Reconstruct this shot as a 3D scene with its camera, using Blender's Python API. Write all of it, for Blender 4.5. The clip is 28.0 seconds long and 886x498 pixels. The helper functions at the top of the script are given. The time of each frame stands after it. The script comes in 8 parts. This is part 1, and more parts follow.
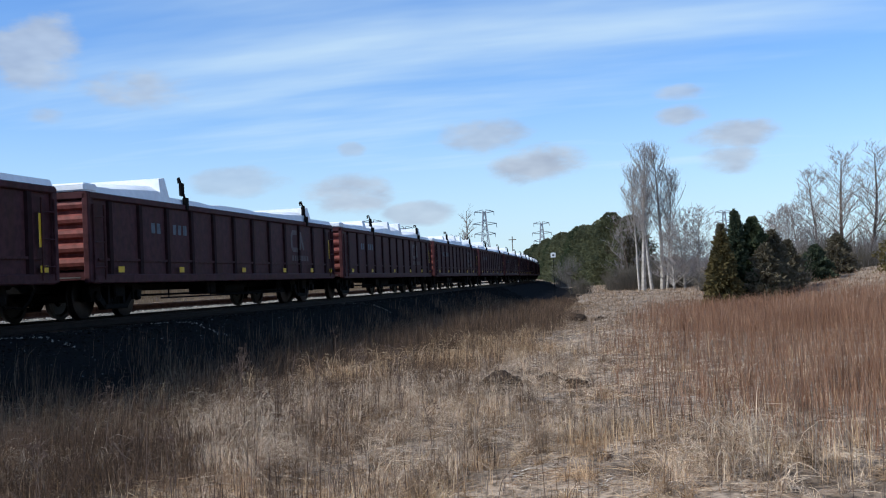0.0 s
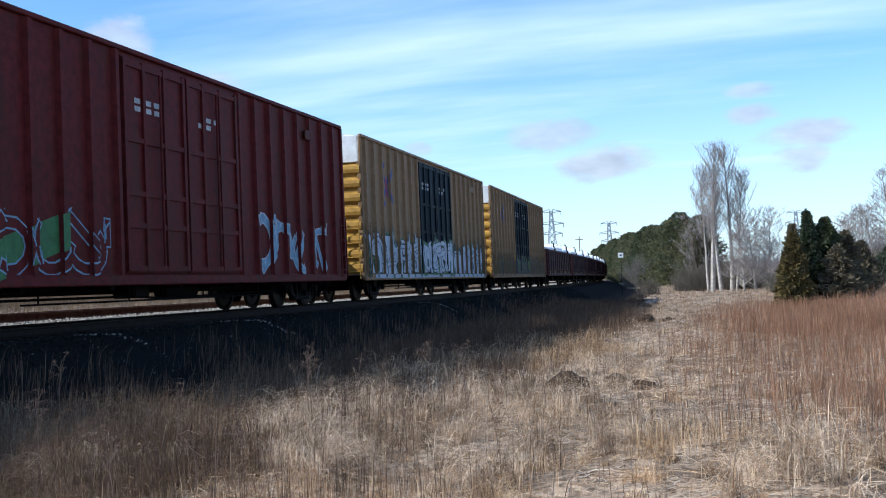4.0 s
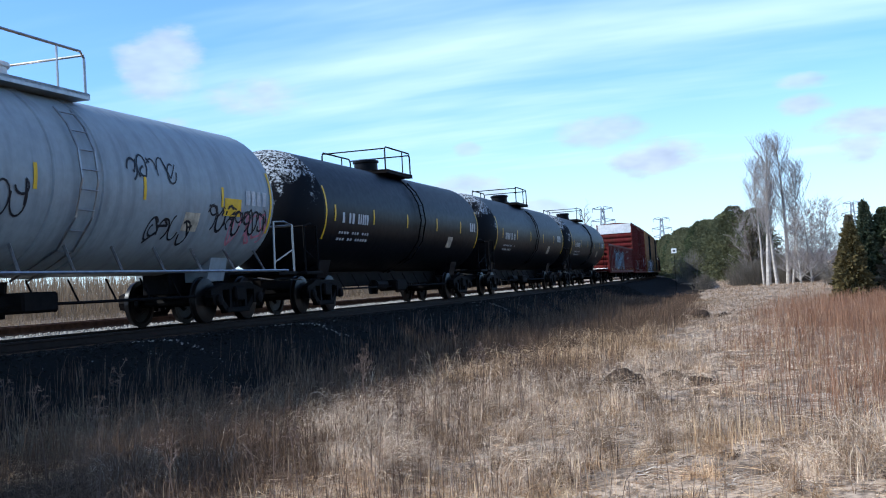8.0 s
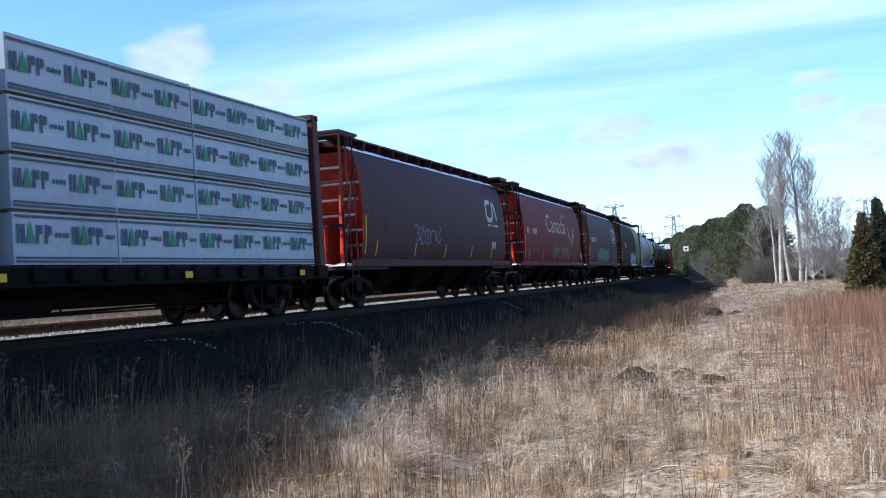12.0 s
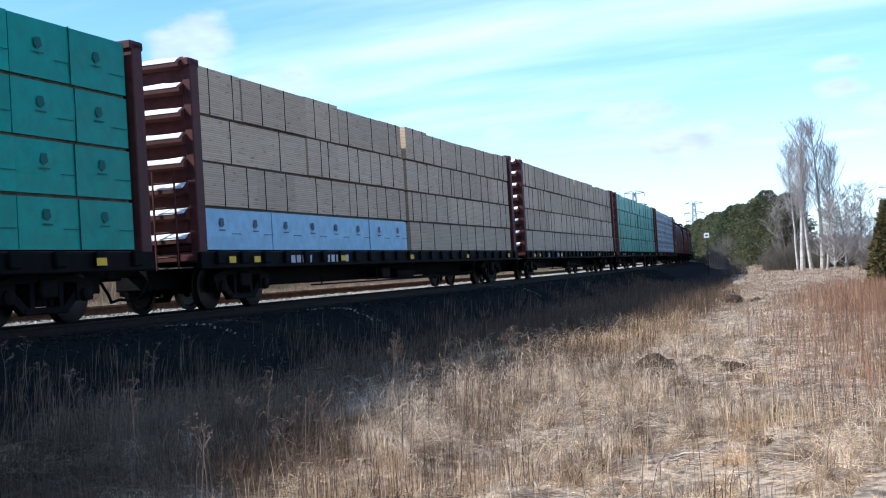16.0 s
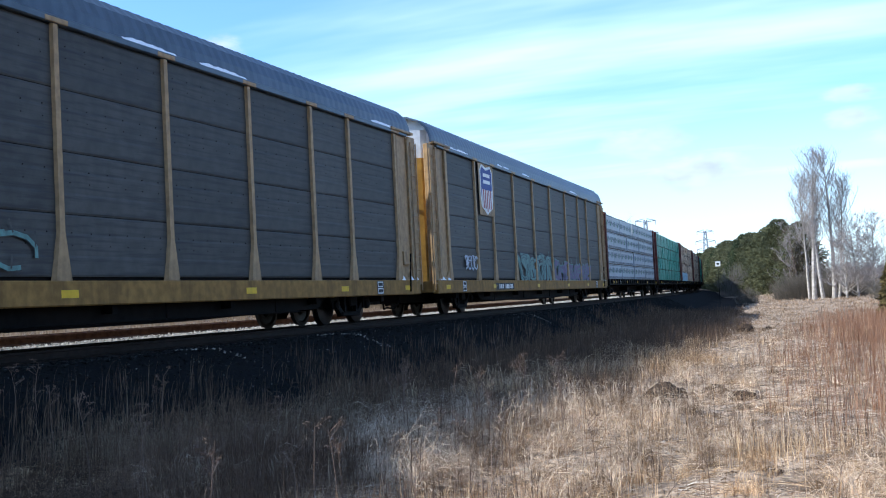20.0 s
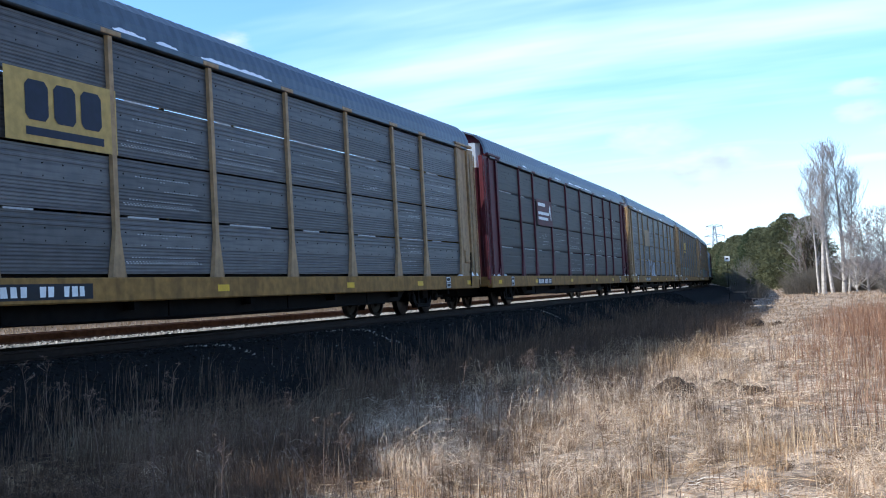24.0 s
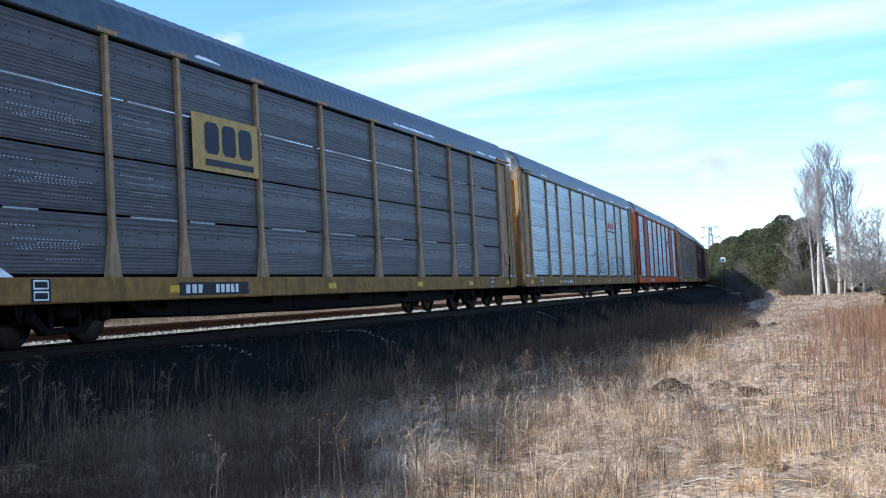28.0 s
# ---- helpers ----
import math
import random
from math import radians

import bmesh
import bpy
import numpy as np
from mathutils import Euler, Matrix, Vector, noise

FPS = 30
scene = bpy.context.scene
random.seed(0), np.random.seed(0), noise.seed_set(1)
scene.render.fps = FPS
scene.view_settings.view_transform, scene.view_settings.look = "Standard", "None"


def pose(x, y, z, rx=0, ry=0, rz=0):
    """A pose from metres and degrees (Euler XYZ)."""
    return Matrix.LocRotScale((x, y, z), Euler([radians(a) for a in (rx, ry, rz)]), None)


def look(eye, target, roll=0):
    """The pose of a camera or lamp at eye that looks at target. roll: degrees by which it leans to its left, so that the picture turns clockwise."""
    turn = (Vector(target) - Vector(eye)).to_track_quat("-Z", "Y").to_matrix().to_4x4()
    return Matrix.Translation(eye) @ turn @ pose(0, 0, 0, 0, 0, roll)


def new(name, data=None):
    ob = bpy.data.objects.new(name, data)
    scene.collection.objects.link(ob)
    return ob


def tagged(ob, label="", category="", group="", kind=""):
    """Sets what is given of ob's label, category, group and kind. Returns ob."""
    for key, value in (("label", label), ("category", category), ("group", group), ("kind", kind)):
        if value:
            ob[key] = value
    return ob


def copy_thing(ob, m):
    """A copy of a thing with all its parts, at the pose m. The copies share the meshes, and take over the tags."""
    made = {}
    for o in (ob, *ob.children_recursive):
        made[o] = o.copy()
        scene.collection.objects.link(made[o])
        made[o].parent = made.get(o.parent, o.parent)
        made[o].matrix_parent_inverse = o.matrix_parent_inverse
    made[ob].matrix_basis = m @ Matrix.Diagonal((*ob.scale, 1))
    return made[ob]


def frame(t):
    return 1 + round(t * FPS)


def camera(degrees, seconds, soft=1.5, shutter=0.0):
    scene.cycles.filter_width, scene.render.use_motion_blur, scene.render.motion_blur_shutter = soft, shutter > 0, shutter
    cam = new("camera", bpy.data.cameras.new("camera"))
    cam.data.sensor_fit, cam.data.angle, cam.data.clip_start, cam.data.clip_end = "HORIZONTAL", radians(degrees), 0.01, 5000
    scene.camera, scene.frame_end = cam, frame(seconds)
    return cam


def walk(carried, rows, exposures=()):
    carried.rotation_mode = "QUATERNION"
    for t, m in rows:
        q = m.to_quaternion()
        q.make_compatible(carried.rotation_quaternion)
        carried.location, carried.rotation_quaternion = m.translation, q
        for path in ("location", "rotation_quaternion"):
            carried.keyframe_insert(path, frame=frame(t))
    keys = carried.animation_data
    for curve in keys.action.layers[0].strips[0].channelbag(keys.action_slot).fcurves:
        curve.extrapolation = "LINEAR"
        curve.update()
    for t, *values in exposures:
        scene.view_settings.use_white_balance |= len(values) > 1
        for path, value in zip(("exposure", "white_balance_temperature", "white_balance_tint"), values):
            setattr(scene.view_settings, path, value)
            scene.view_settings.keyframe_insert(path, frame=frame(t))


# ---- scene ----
# Plan: the rail head is z = 0, the camera stands at x = 0, y = 0; the track passes at x = -12.46
# towards +y and bends left, less and less with the distance.
EYE = 0.432
TRACK_X = 12.46
PACE, GAIN = 22.449, 1.5236

cam = camera(42.57, 28.0, soft=1.1)
PATH = [
    (0.0, pose(0, 0, EYE, 91.65, 2.61, 12.18)),
    (0.5, pose(0, 0, EYE, 91.17, 1.64, 12.65)),
    (1.0, pose(0, 0, EYE, 90.22, 2.26, 13.35)),
    (1.5, pose(0, 0, EYE, 89.78, 1.98, 14.10)),
    (2.0, pose(0, 0, EYE, 90.66, 1.81, 14.05)),
    (2.5, pose(0, 0, EYE, 91.79, 1.99, 14.80)),
    (3.0, pose(0, 0, EYE, 91.66, 2.38, 15.54)),
    (3.5, pose(0, 0, EYE, 91.81, 2.38, 15.45)),
    (5.5, pose(0, 0, EYE, 91.47, 2.03, 16.00)),
    (6.0, pose(0, 0, EYE, 91.45, 2.32, 16.19)),
    (6.5, pose(0, 0, EYE, 91.59, 2.45, 16.13)),
    (7.0, pose(0, 0, EYE, 91.68, 2.45, 16.52)),
    (7.5, pose(0, 0, EYE, 91.73, 3.00, 17.64)),
    (8.0, pose(0, 0, EYE, 91.92, 3.55, 18.16)),
    (8.5, pose(0, 0, EYE, 92.05, 3.72, 18.21)),
    (9.0, pose(0, 0, EYE, 92.26, 3.78, 18.50)),
    (9.5, pose(0, 0, EYE, 92.30, 3.60, 18.59)),
    (10.0, pose(0, 0, EYE, 92.50, 3.54, 18.85)),
    (10.5, pose(0, 0, EYE, 92.36, 3.33, 18.92)),
    (11.0, pose(0, 0, EYE, 92.20, 3.53, 18.83)),
    (11.5, pose(0, 0, EYE, 92.02, 3.33, 18.58)),
    (12.0, pose(0, 0, EYE, 91.88, 3.65, 18.75)),
    (12.5, pose(0, 0, EYE, 91.72, 3.62, 18.86)),
    (14.5, pose(0, 0, EYE, 91.57, 3.45, 19.46)),
    (15.0, pose(0, 0, EYE, 91.44, 3.68, 19.52)),
    (15.5, pose(0, 0, EYE, 91.36, 3.77, 19.46)),
    (16.0, pose(0, 0, EYE, 91.24, 3.49, 19.73)),
    (16.5, pose(0, 0, EYE, 91.36, 3.54, 19.86)),
    (17.0, pose(0, 0, EYE, 91.46, 3.45, 19.94)),
    (17.5, pose(0, 0, EYE, 91.69, 3.37, 20.05)),
    (18.0, pose(0, 0, EYE, 92.24, 3.42, 20.12)),
    (18.5, pose(0, 0, EYE, 92.60, 3.52, 20.09)),
    (19.0, pose(0, 0, EYE, 92.96, 3.33, 20.07)),
    (19.5, pose(0, 0, EYE, 93.01, 3.08, 20.06)),
    (20.0, pose(0, 0, EYE, 92.60, 3.02, 20.25)),
    (20.5, pose(0, 0, EYE, 92.26, 2.89, 20.38)),
    (22.5, pose(0, 0, EYE, 92.44, 3.23, 20.64)),
    (23.0, pose(0, 0, EYE, 92.45, 3.15, 20.68)),
    (23.5, pose(0, 0, EYE, 92.37, 3.09, 20.69)),
    (24.0, pose(0, 0, EYE, 92.41, 3.21, 20.70)),
    (24.5, pose(0, 0, EYE, 92.52, 3.32, 20.61)),
    (25.0, pose(0, 0, EYE, 92.54, 3.12, 20.70)),
    (25.5, pose(0, 0, EYE, 92.47, 3.03, 20.73)),
    (26.0, pose(0, 0, EYE, 92.39, 2.91, 20.60)),
    (26.5, pose(0, 0, EYE, 92.26, 2.83, 20.50)),
    (27.0, pose(0, 0, EYE, 92.16, 2.89, 20.34)),
    (27.5, pose(0, 0, EYE, 92.21, 2.89, 20.18)),
    (28.0, pose(0, 0, EYE, 92.43, 3.10, 20.50)),
]
EXPOSURES = [(0, -0.1, 6000, 6), (3, 0.25, 5980, 5), (6, 0.38, 5700, 6), (12, 0.6, 5850, 6), (28, 0.77, 5900, 6)]
walk(cam, PATH, EXPOSURES)

# ---- light ----
SUN = Vector((-1.0, -0.55, 0.885)).normalized()
world = bpy.data.worlds.new("sky")
scene.world = world
world.use_nodes = True


class Nodes:
    """Short hand for writing node trees."""

    def __init__(self, tree):
        self.tree = tree
        tree.nodes.clear()

    def add(self, kind, **links):
        n = self.tree.nodes.new("ShaderNode" + kind)
        for k, v in links.items():
            key = int(k[1:]) if k[0] == "i" and k[1:].isdigit() else k.replace("_", " ")
            if isinstance(v, bpy.types.NodeSocket):
                self.tree.links.new(v, n.inputs[key])
            else:
                n.inputs[key].default_value = v
        return n

    def math(self, op, a, b=0.0, clamp=False):
        n = self.add("Math", i0=a, i1=b)
        n.operation, n.use_clamp = op, clamp
        return n.outputs[0]

    def mix(self, fac, a, b, how="MIX"):
        n = self.tree.nodes.new("ShaderNodeMix")
        n.data_type, n.blend_type = "RGBA", how
        for i, v in ((0, fac), (6, a), (7, b)):
            if isinstance(v, bpy.types.NodeSocket):
                self.tree.links.new(v, n.inputs[i])
            else:
                n.inputs[i].default_value = v if i == 0 else (*v[:3], 1)
        return n.outputs[2]

    def noise(self, vec, scale, detail=3.0, rough=0.55):
        return self.add("TexNoise", Vector=vec, Scale=scale, Detail=detail, Roughness=rough).outputs[0]

    def ramp(self, fac, lo, hi):
        n = self.add("MapRange", i0=fac, i1=lo, i2=hi)
        n.interpolation_type = "SMOOTHSTEP"
        return n.outputs[0]


w = Nodes(world.node_tree)
sky = w.add("TexSky")
sky.sky_type, sky.sun_disc = "NISHITA", False
sky.air_density, sky.dust_density, sky.ozone_density = 1.0, 0.25, 3.0
sky.sun_elevation, sky.sun_rotation = math.asin(SUN.z), math.atan2(SUN.x, SUN.y)
way = w.add("TexCoord").outputs["Generated"]
xyz = w.add("SeparateXYZ", Vector=way)
up = w.math("MAXIMUM", xyz.outputs[2], 0.02)
flat = w.add("CombineXYZ", X=w.math("DIVIDE", xyz.outputs[0], w.math("ADD", up, 0.12)), Y=w.math("DIVIDE", xyz.outputs[1], w.math("ADD", up, 0.12)))
turned = w.add("Mapping", Vector=flat.outputs[0], Rotation=(0, 0, radians(-28)), Scale=(0.55, 1.9, 1.0)).outputs[0]
veil = w.ramp(w.noise(turned, 0.62, 5.0, 0.55), 0.42, 0.78)
haze = w.math("SUBTRACT", 1.0, w.ramp(xyz.outputs[2], 0.0, 0.20))
veil = w.math("MAXIMUM", w.math("MULTIPLY", veil, 0.75), w.math("MULTIPLY", haze, 0.55))
base = w.mix(1.0, sky.outputs[0], (0.84, 1.0, 1.28), "MULTIPLY")
white = w.mix(veil, base, (5.6, 6.6, 7.1))
# Small grey cumulus clouds: heading, height, half width, half height, weight.
CLOUDS = [(-0.55, 0.201, 0.037, 0.027, 0.8), (-0.466, 0.173, 0.047, 0.017, 0.75), (-0.544, 0.152, 0.015, 0.007, 0.6), (-0.168, 0.126, 0.04, 0.014, 0.8), (-0.125, 0.099, 0.035, 0.017, 1.0), (0.0, 0.152, 0.02, 0.007, 0.7), (0.001, 0.133, 0.022, 0.009, 0.9), (0.041, 0.113, 0.037, 0.011, 0.95), (0.039, 0.094, 0.027, 0.011, 0.9), (-0.294, 0.08, 0.037, 0.018, 0.9), (-0.231, 0.061, 0.03, 0.009, 0.8), (-0.388, 0.095, 0.045, 0.011, 0.6), (-0.289, 0.119, 0.012, 0.006, 0.6)]
heading = w.math("ARCTAN2", xyz.outputs[0], xyz.outputs[1])
puff_at = w.add("Mapping", Vector=way, Scale=(14.0, 14.0, 34.0)).outputs[0]
rough_ = w.math("MULTIPLY", w.math("SUBTRACT", w.noise(puff_at, 1.0, 5.0, 0.62), 0.5), 2.6)
puff = 0.0
for head_, high_, wide_, tall_, weight in CLOUDS:
    dx_ = w.math("DIVIDE", w.math("SUBTRACT", heading, head_), wide_ * 1.25)
    dz_ = w.math("DIVIDE", w.math("SUBTRACT", xyz.outputs[2], high_), tall_ * 1.3)
    far_ = w.math("ADD", w.math("MULTIPLY", dx_, dx_), w.math("MULTIPLY", dz_, dz_))
    one = w.math("MULTIPLY", w.ramp(w.math("ADD", w.math("SUBTRACT", 1.0, far_), rough_), 0.0, 0.9), weight)
    one = w.math("MULTIPLY", one, w.math("SUBTRACT", 1.0, w.ramp(far_, 1.2, 2.6)))
    puff = w.math("MAXIMUM", puff, one)
puff = w.math("MULTIPLY", puff, 0.95)
grey = w.mix(w.noise(puff_at, 2.3, 2.0), (2.7, 3.0, 3.8), (5.0, 5.4, 6.0))
shown = w.mix(puff, white, grey)
back = w.add("Background", Color=shown, Strength=0.14)
w.add("OutputWorld", Surface=back.outputs[0])

sun = new("sun", bpy.data.lights.new("sun", "SUN"))
sun.data.energy, sun.data.angle, sun.data.color = 5.0, radians(0.5), (1.0, 0.95, 0.87)
sun.matrix_world = look((0, 0, 60), Vector((0, 0, 60)) - SUN)


# ---- materials ----
def material(name, colour, rough=0.6, metal=0.0, vary=0.25, grain=6.0, bump=0.15, dirt=None, dirt_amount=0.35, streak=False, level=False, island=False, per_object=0.0, spec=0.16):
    """A surface whose colour varies at two scales, with dirt and fine relief."""
    m = bpy.data.materials.new(name)
    m.use_nodes = True
    n = Nodes(m.node_tree)
    at = n.add("TexCoord").outputs["Object"]
    if streak:
        at_dirt = n.add("Mapping", Vector=at, Scale=(1.0, 2.2, 0.25)).outputs[0]
    elif level:
        at_dirt = n.add("Mapping", Vector=at, Scale=(1.0, 0.7, 14.0)).outputs[0]
    else:
        at_dirt = at
    fine = n.noise(at, grain, 5.0)
    wide = n.noise(at_dirt, 1.6 if streak else 1.0 if level else grain * 0.13, 3.0)
    dark = tuple(c * (1 - vary) for c in colour)
    light = tuple(min(1, c * (1 + vary)) for c in colour)
    col = n.mix(n.ramp(fine, 0.3, 0.7), dark, light)
    if dirt:
        col = n.mix(n.math("MULTIPLY", n.ramp(wide, 0.42, 0.72), dirt_amount), col, dirt)
    if island:
        rnd = n.add("NewGeometry").outputs["Random Per Island"]
        col = n.mix(1.0, col, n.mix(rnd, (0.45, 0.45, 0.45), (1.35, 1.3, 1.2)), "MULTIPLY")
    if per_object:
        rnd = n.add("ObjectInfo").outputs["Random"]
        lo, hi = 1 - per_object, 1 + per_object
        col = n.mix(1.0, col, n.mix(rnd, (lo, lo, lo), (hi, hi, hi)), "MULTIPLY")
    p = n.add("BsdfPrincipled", Base_Color=col, Metallic=metal, Roughness=n.math("ADD", n.math("MULTIPLY", fine, 0.25), rough - 0.12))
    p.inputs["Specular IOR Level"].default_value = spec
    if bump:
        p_b = n.add("Bump", Height=fine, Strength=bump, Distance=0.02)
        n.tree.links.new(p_b.outputs[0], p.inputs["Normal"])
    n.add("OutputMaterial", Surface=p.outputs[0])
    return m


def leafy(name, colour, tip, vary=0.5, rough=0.75, tussock=0.0):
    """Thin dry or green foliage: each piece has a shade of its own and lets some light through."""
    m = bpy.data.materials.new(name)
    m.use_nodes = True
    n = Nodes(m.node_tree)
    rnd = n.add("NewGeometry").outputs["Random Per Island"]
    at = n.add("TexCoord").outputs["Object"]
    patch = n.ramp(n.noise(at, 0.35, 3.0), 0.38, 0.70)
    clump_ = n.ramp(n.noise(at, 1.7, 3.0), 0.45, 0.68)
    col = n.mix(n.math("POWER", rnd, 1.6), colour, tip)
    col = n.mix(n.math("MULTIPLY", n.math("MAXIMUM", patch, clump_), 0.55), col, tuple(c * (1 - vary) for c in colour))
    if tussock:
        # Whole tussocks differ: some bleached, some much darker brown.
        each = n.noise(at, 3.4, 2.0, 0.6)
        col = n.mix(n.math("MULTIPLY", n.ramp(each, 0.50, 0.62), tussock), col, tuple(min(1.0, c * 1.15) for c in tip))
        col = n.mix(n.math("MULTIPLY", n.math("SUBTRACT", 1.0, n.ramp(each, 0.36, 0.47)), tussock), col, tuple(c * 0.36 for c in colour))
    d = n.add("BsdfDiffuse", Color=col, Roughness=rough)
    t = n.add("BsdfTranslucent", Color=col)
    x = n.add("MixShader", i0=0.22, i1=d.outputs[0], i2=t.outputs[0])
    n.add("OutputMaterial", Surface=x.outputs[0])
    return m


RUST = (0.055, 0.026, 0.015)
# The maroon paint darkened: shade on the side ribs is put into the colour.
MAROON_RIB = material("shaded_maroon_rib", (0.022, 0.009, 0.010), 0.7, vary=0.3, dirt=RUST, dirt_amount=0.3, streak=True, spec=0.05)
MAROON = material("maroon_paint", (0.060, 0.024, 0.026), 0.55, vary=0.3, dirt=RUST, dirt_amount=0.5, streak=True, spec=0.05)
SNOW = material("white_sheet", (0.82, 0.83, 0.84), 0.6, vary=0.05, bump=0.3, dirt=(0.55, 0.56, 0.6), dirt_amount=0.3)
TAN = material("tan_paint", (0.265, 0.162, 0.086), 0.5, vary=0.14, dirt=(0.05, 0.034, 0.022), dirt_amount=0.45, streak=True, spec=0.05)
YELLOW = material("yellow_paint", (0.46, 0.26, 0.055), 0.5, vary=0.15, dirt=(0.06, 0.04, 0.02), dirt_amount=0.35, streak=True)
DOOR_BLUE = material("dark_blue_paint", (0.008, 0.014, 0.020), 0.5, vary=0.3, dirt=(0.022, 0.027, 0.030), dirt_amount=0.4, streak=True, spec=0.03)
OXIDE = material("red_oxide_paint", (0.100, 0.016, 0.015), 0.5, vary=0.25, dirt=RUST, dirt_amount=0.5, streak=True, spec=0.05)
WHITE = material("white_paint", (0.72, 0.72, 0.7), 0.5, vary=0.1, dirt=(0.3, 0.28, 0.25), dirt_amount=0.3)
BLACK = material("black_paint", (0.0035, 0.004, 0.0055), 0.42, vary=0.35, dirt=(0.010, 0.010, 0.012), dirt_amount=0.35, streak=True, bump=0.05, spec=0.07)
SILVER = material("grey_tank_paint", (0.25, 0.278, 0.288), 0.42, vary=0.08, dirt=(0.10, 0.10, 0.11), dirt_amount=0.4, streak=True, bump=0.05)
IRON = material("dark_iron", (0.0050, 0.0046, 0.0046), 0.65, metal=0.0, vary=0.5, dirt=(0.018, 0.012, 0.009), dirt_amount=0.4, spec=0.04)
WHEEL = material("worn_wheel_steel", (0.008, 0.007, 0.007), 0.35, metal=0.10, vary=0.5, dirt=(0.012, 0.009, 0.007), dirt_amount=0.6, spec=0.14)
STEEL = material("worn_steel", (0.30, 0.29, 0.28), 0.35, metal=0.8, vary=0.2)
# Rail steel under the train, its colour darkened to stand for the shade.
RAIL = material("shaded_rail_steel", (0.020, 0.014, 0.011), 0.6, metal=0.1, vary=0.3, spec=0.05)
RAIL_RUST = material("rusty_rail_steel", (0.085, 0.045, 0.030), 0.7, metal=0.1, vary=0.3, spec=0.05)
MARK_YELLOW = material("yellow_reflector", (0.62, 0.38, 0.02), 0.45, vary=0.1)
# Stencil paint, also used for painted daylight on the car carriers.
MARK_WHITE = material("white_stencil_and_daylight", (0.42, 0.42, 0.42), 0.6, vary=0.2)
CREAM = material("faded_lettering", (0.40, 0.34, 0.25), 0.6, vary=0.3)
LINE_BLACK = material("black_spray_paint", (0.012, 0.012, 0.016), 0.5, vary=0.2)
FILL_WHITE = material("white_spray_paint", (0.42, 0.46, 0.52), 0.55, vary=0.1)
FILL_BLUE = material("pale_blue_spray_paint", (0.20, 0.31, 0.40), 0.55, vary=0.2)
FILL_DUSK = material("faded_blue_spray_paint", (0.10, 0.115, 0.135), 0.6, vary=0.3)
FILL_GREEN = material("green_spray_paint", (0.06, 0.16, 0.06), 0.55, vary=0.2)
FILL_TEAL = material("teal_spray_paint", (0.11, 0.20, 0.18), 0.55, vary=0.3)
FILL_VIOLET = material("violet_spray_paint", (0.13, 0.10, 0.175), 0.55, vary=0.3)
FILL_PINK = material("pink_spray_paint", (0.42, 0.16, 0.20), 0.55, vary=0.3)
FILL_OLIVE = material("olive_spray_paint", (0.10, 0.10, 0.045), 0.55, vary=0.3)
BROWN = material("brown_hopper_paint", (0.028, 0.0165, 0.013), 0.65, vary=0.2, dirt=(0.075, 0.030, 0.014), dirt_amount=0.45, streak=True, bump=0.05, spec=0.05)
MAROON_H = material("maroon_hopper_paint", (0.056, 0.024, 0.026), 0.55, vary=0.2, dirt=(0.03, 0.015, 0.015), dirt_amount=0.5, streak=True, bump=0.05, spec=0.06)
RED_H = material("red_hopper_paint", (0.135, 0.015, 0.020), 0.55, vary=0.2, dirt=(0.05, 0.012, 0.012), dirt_amount=0.5, streak=True, bump=0.05, spec=0.06)
ORANGE_END = material("orange_red_paint", (0.46, 0.040, 0.018), 0.5, vary=0.25, dirt=(0.16, 0.016, 0.010), dirt_amount=0.4)
RUST_END = material("rusty_orange_paint", (0.26, 0.09, 0.035), 0.6, vary=0.3, dirt=RUST, dirt_amount=0.4)
OLIVE = material("olive_green_paint", (0.120, 0.138, 0.024), 0.45, vary=0.15, dirt=(0.03, 0.035, 0.01), dirt_amount=0.4)
ROOF_DARK = material("dark_green_grating", (0.016, 0.026, 0.022), 0.6, vary=0.3)
WRAP_GREEN = material("green_plastic_wrap", (0.003, 0.235, 0.172), 0.38, vary=0.12, grain=4.0, bump=0.35, dirt=(0.003, 0.14, 0.10), dirt_amount=0.5, per_object=0.10)
WRAP_WHITE = material("white_plastic_wrap", (0.34, 0.385, 0.43), 0.4, vary=0.06, grain=4.0, bump=0.3, dirt=(0.23, 0.26, 0.32), dirt_amount=0.35, per_object=0.07)
WRAP_BLUE = material("pale_blue_wrap", (0.24, 0.40, 0.50), 0.4, vary=0.1, grain=4.0, bump=0.3)
STRIPE = material("dark_print", (0.060, 0.085, 0.115), 0.5, vary=0.2)
PRINT_GREEN = material("green_print", (0.04, 0.20, 0.10), 0.5, vary=0.2)
STRAP_GREEN = material("dark_green_seam", (0.004, 0.075, 0.058), 0.5, vary=0.2)
STRAP = material("dark_strap", (0.05, 0.043, 0.038), 0.5, vary=0.2)
RACK_GREY = material("galvanised_panel", (0.100, 0.095, 0.092), 0.45, metal=0.25, vary=0.14, grain=3.0, dirt=(0.028, 0.03, 0.036), dirt_amount=0.6, per_object=0.16, bump=0.05, level=True)
RACK_DARK = material("weathered_panel", (0.060, 0.057, 0.051), 0.55, metal=0.1, vary=0.18, grain=3.0, dirt=(0.02, 0.02, 0.024), dirt_amount=0.6, per_object=0.14, bump=0.05, level=True)
RACK_PALE = material("silver_panel", (0.51, 0.63, 0.645), 0.4, metal=0.35, vary=0.1, grain=3.0, dirt=(0.17, 0.21, 0.24), dirt_amount=0.6, per_object=0.08, bump=0.05, level=True)
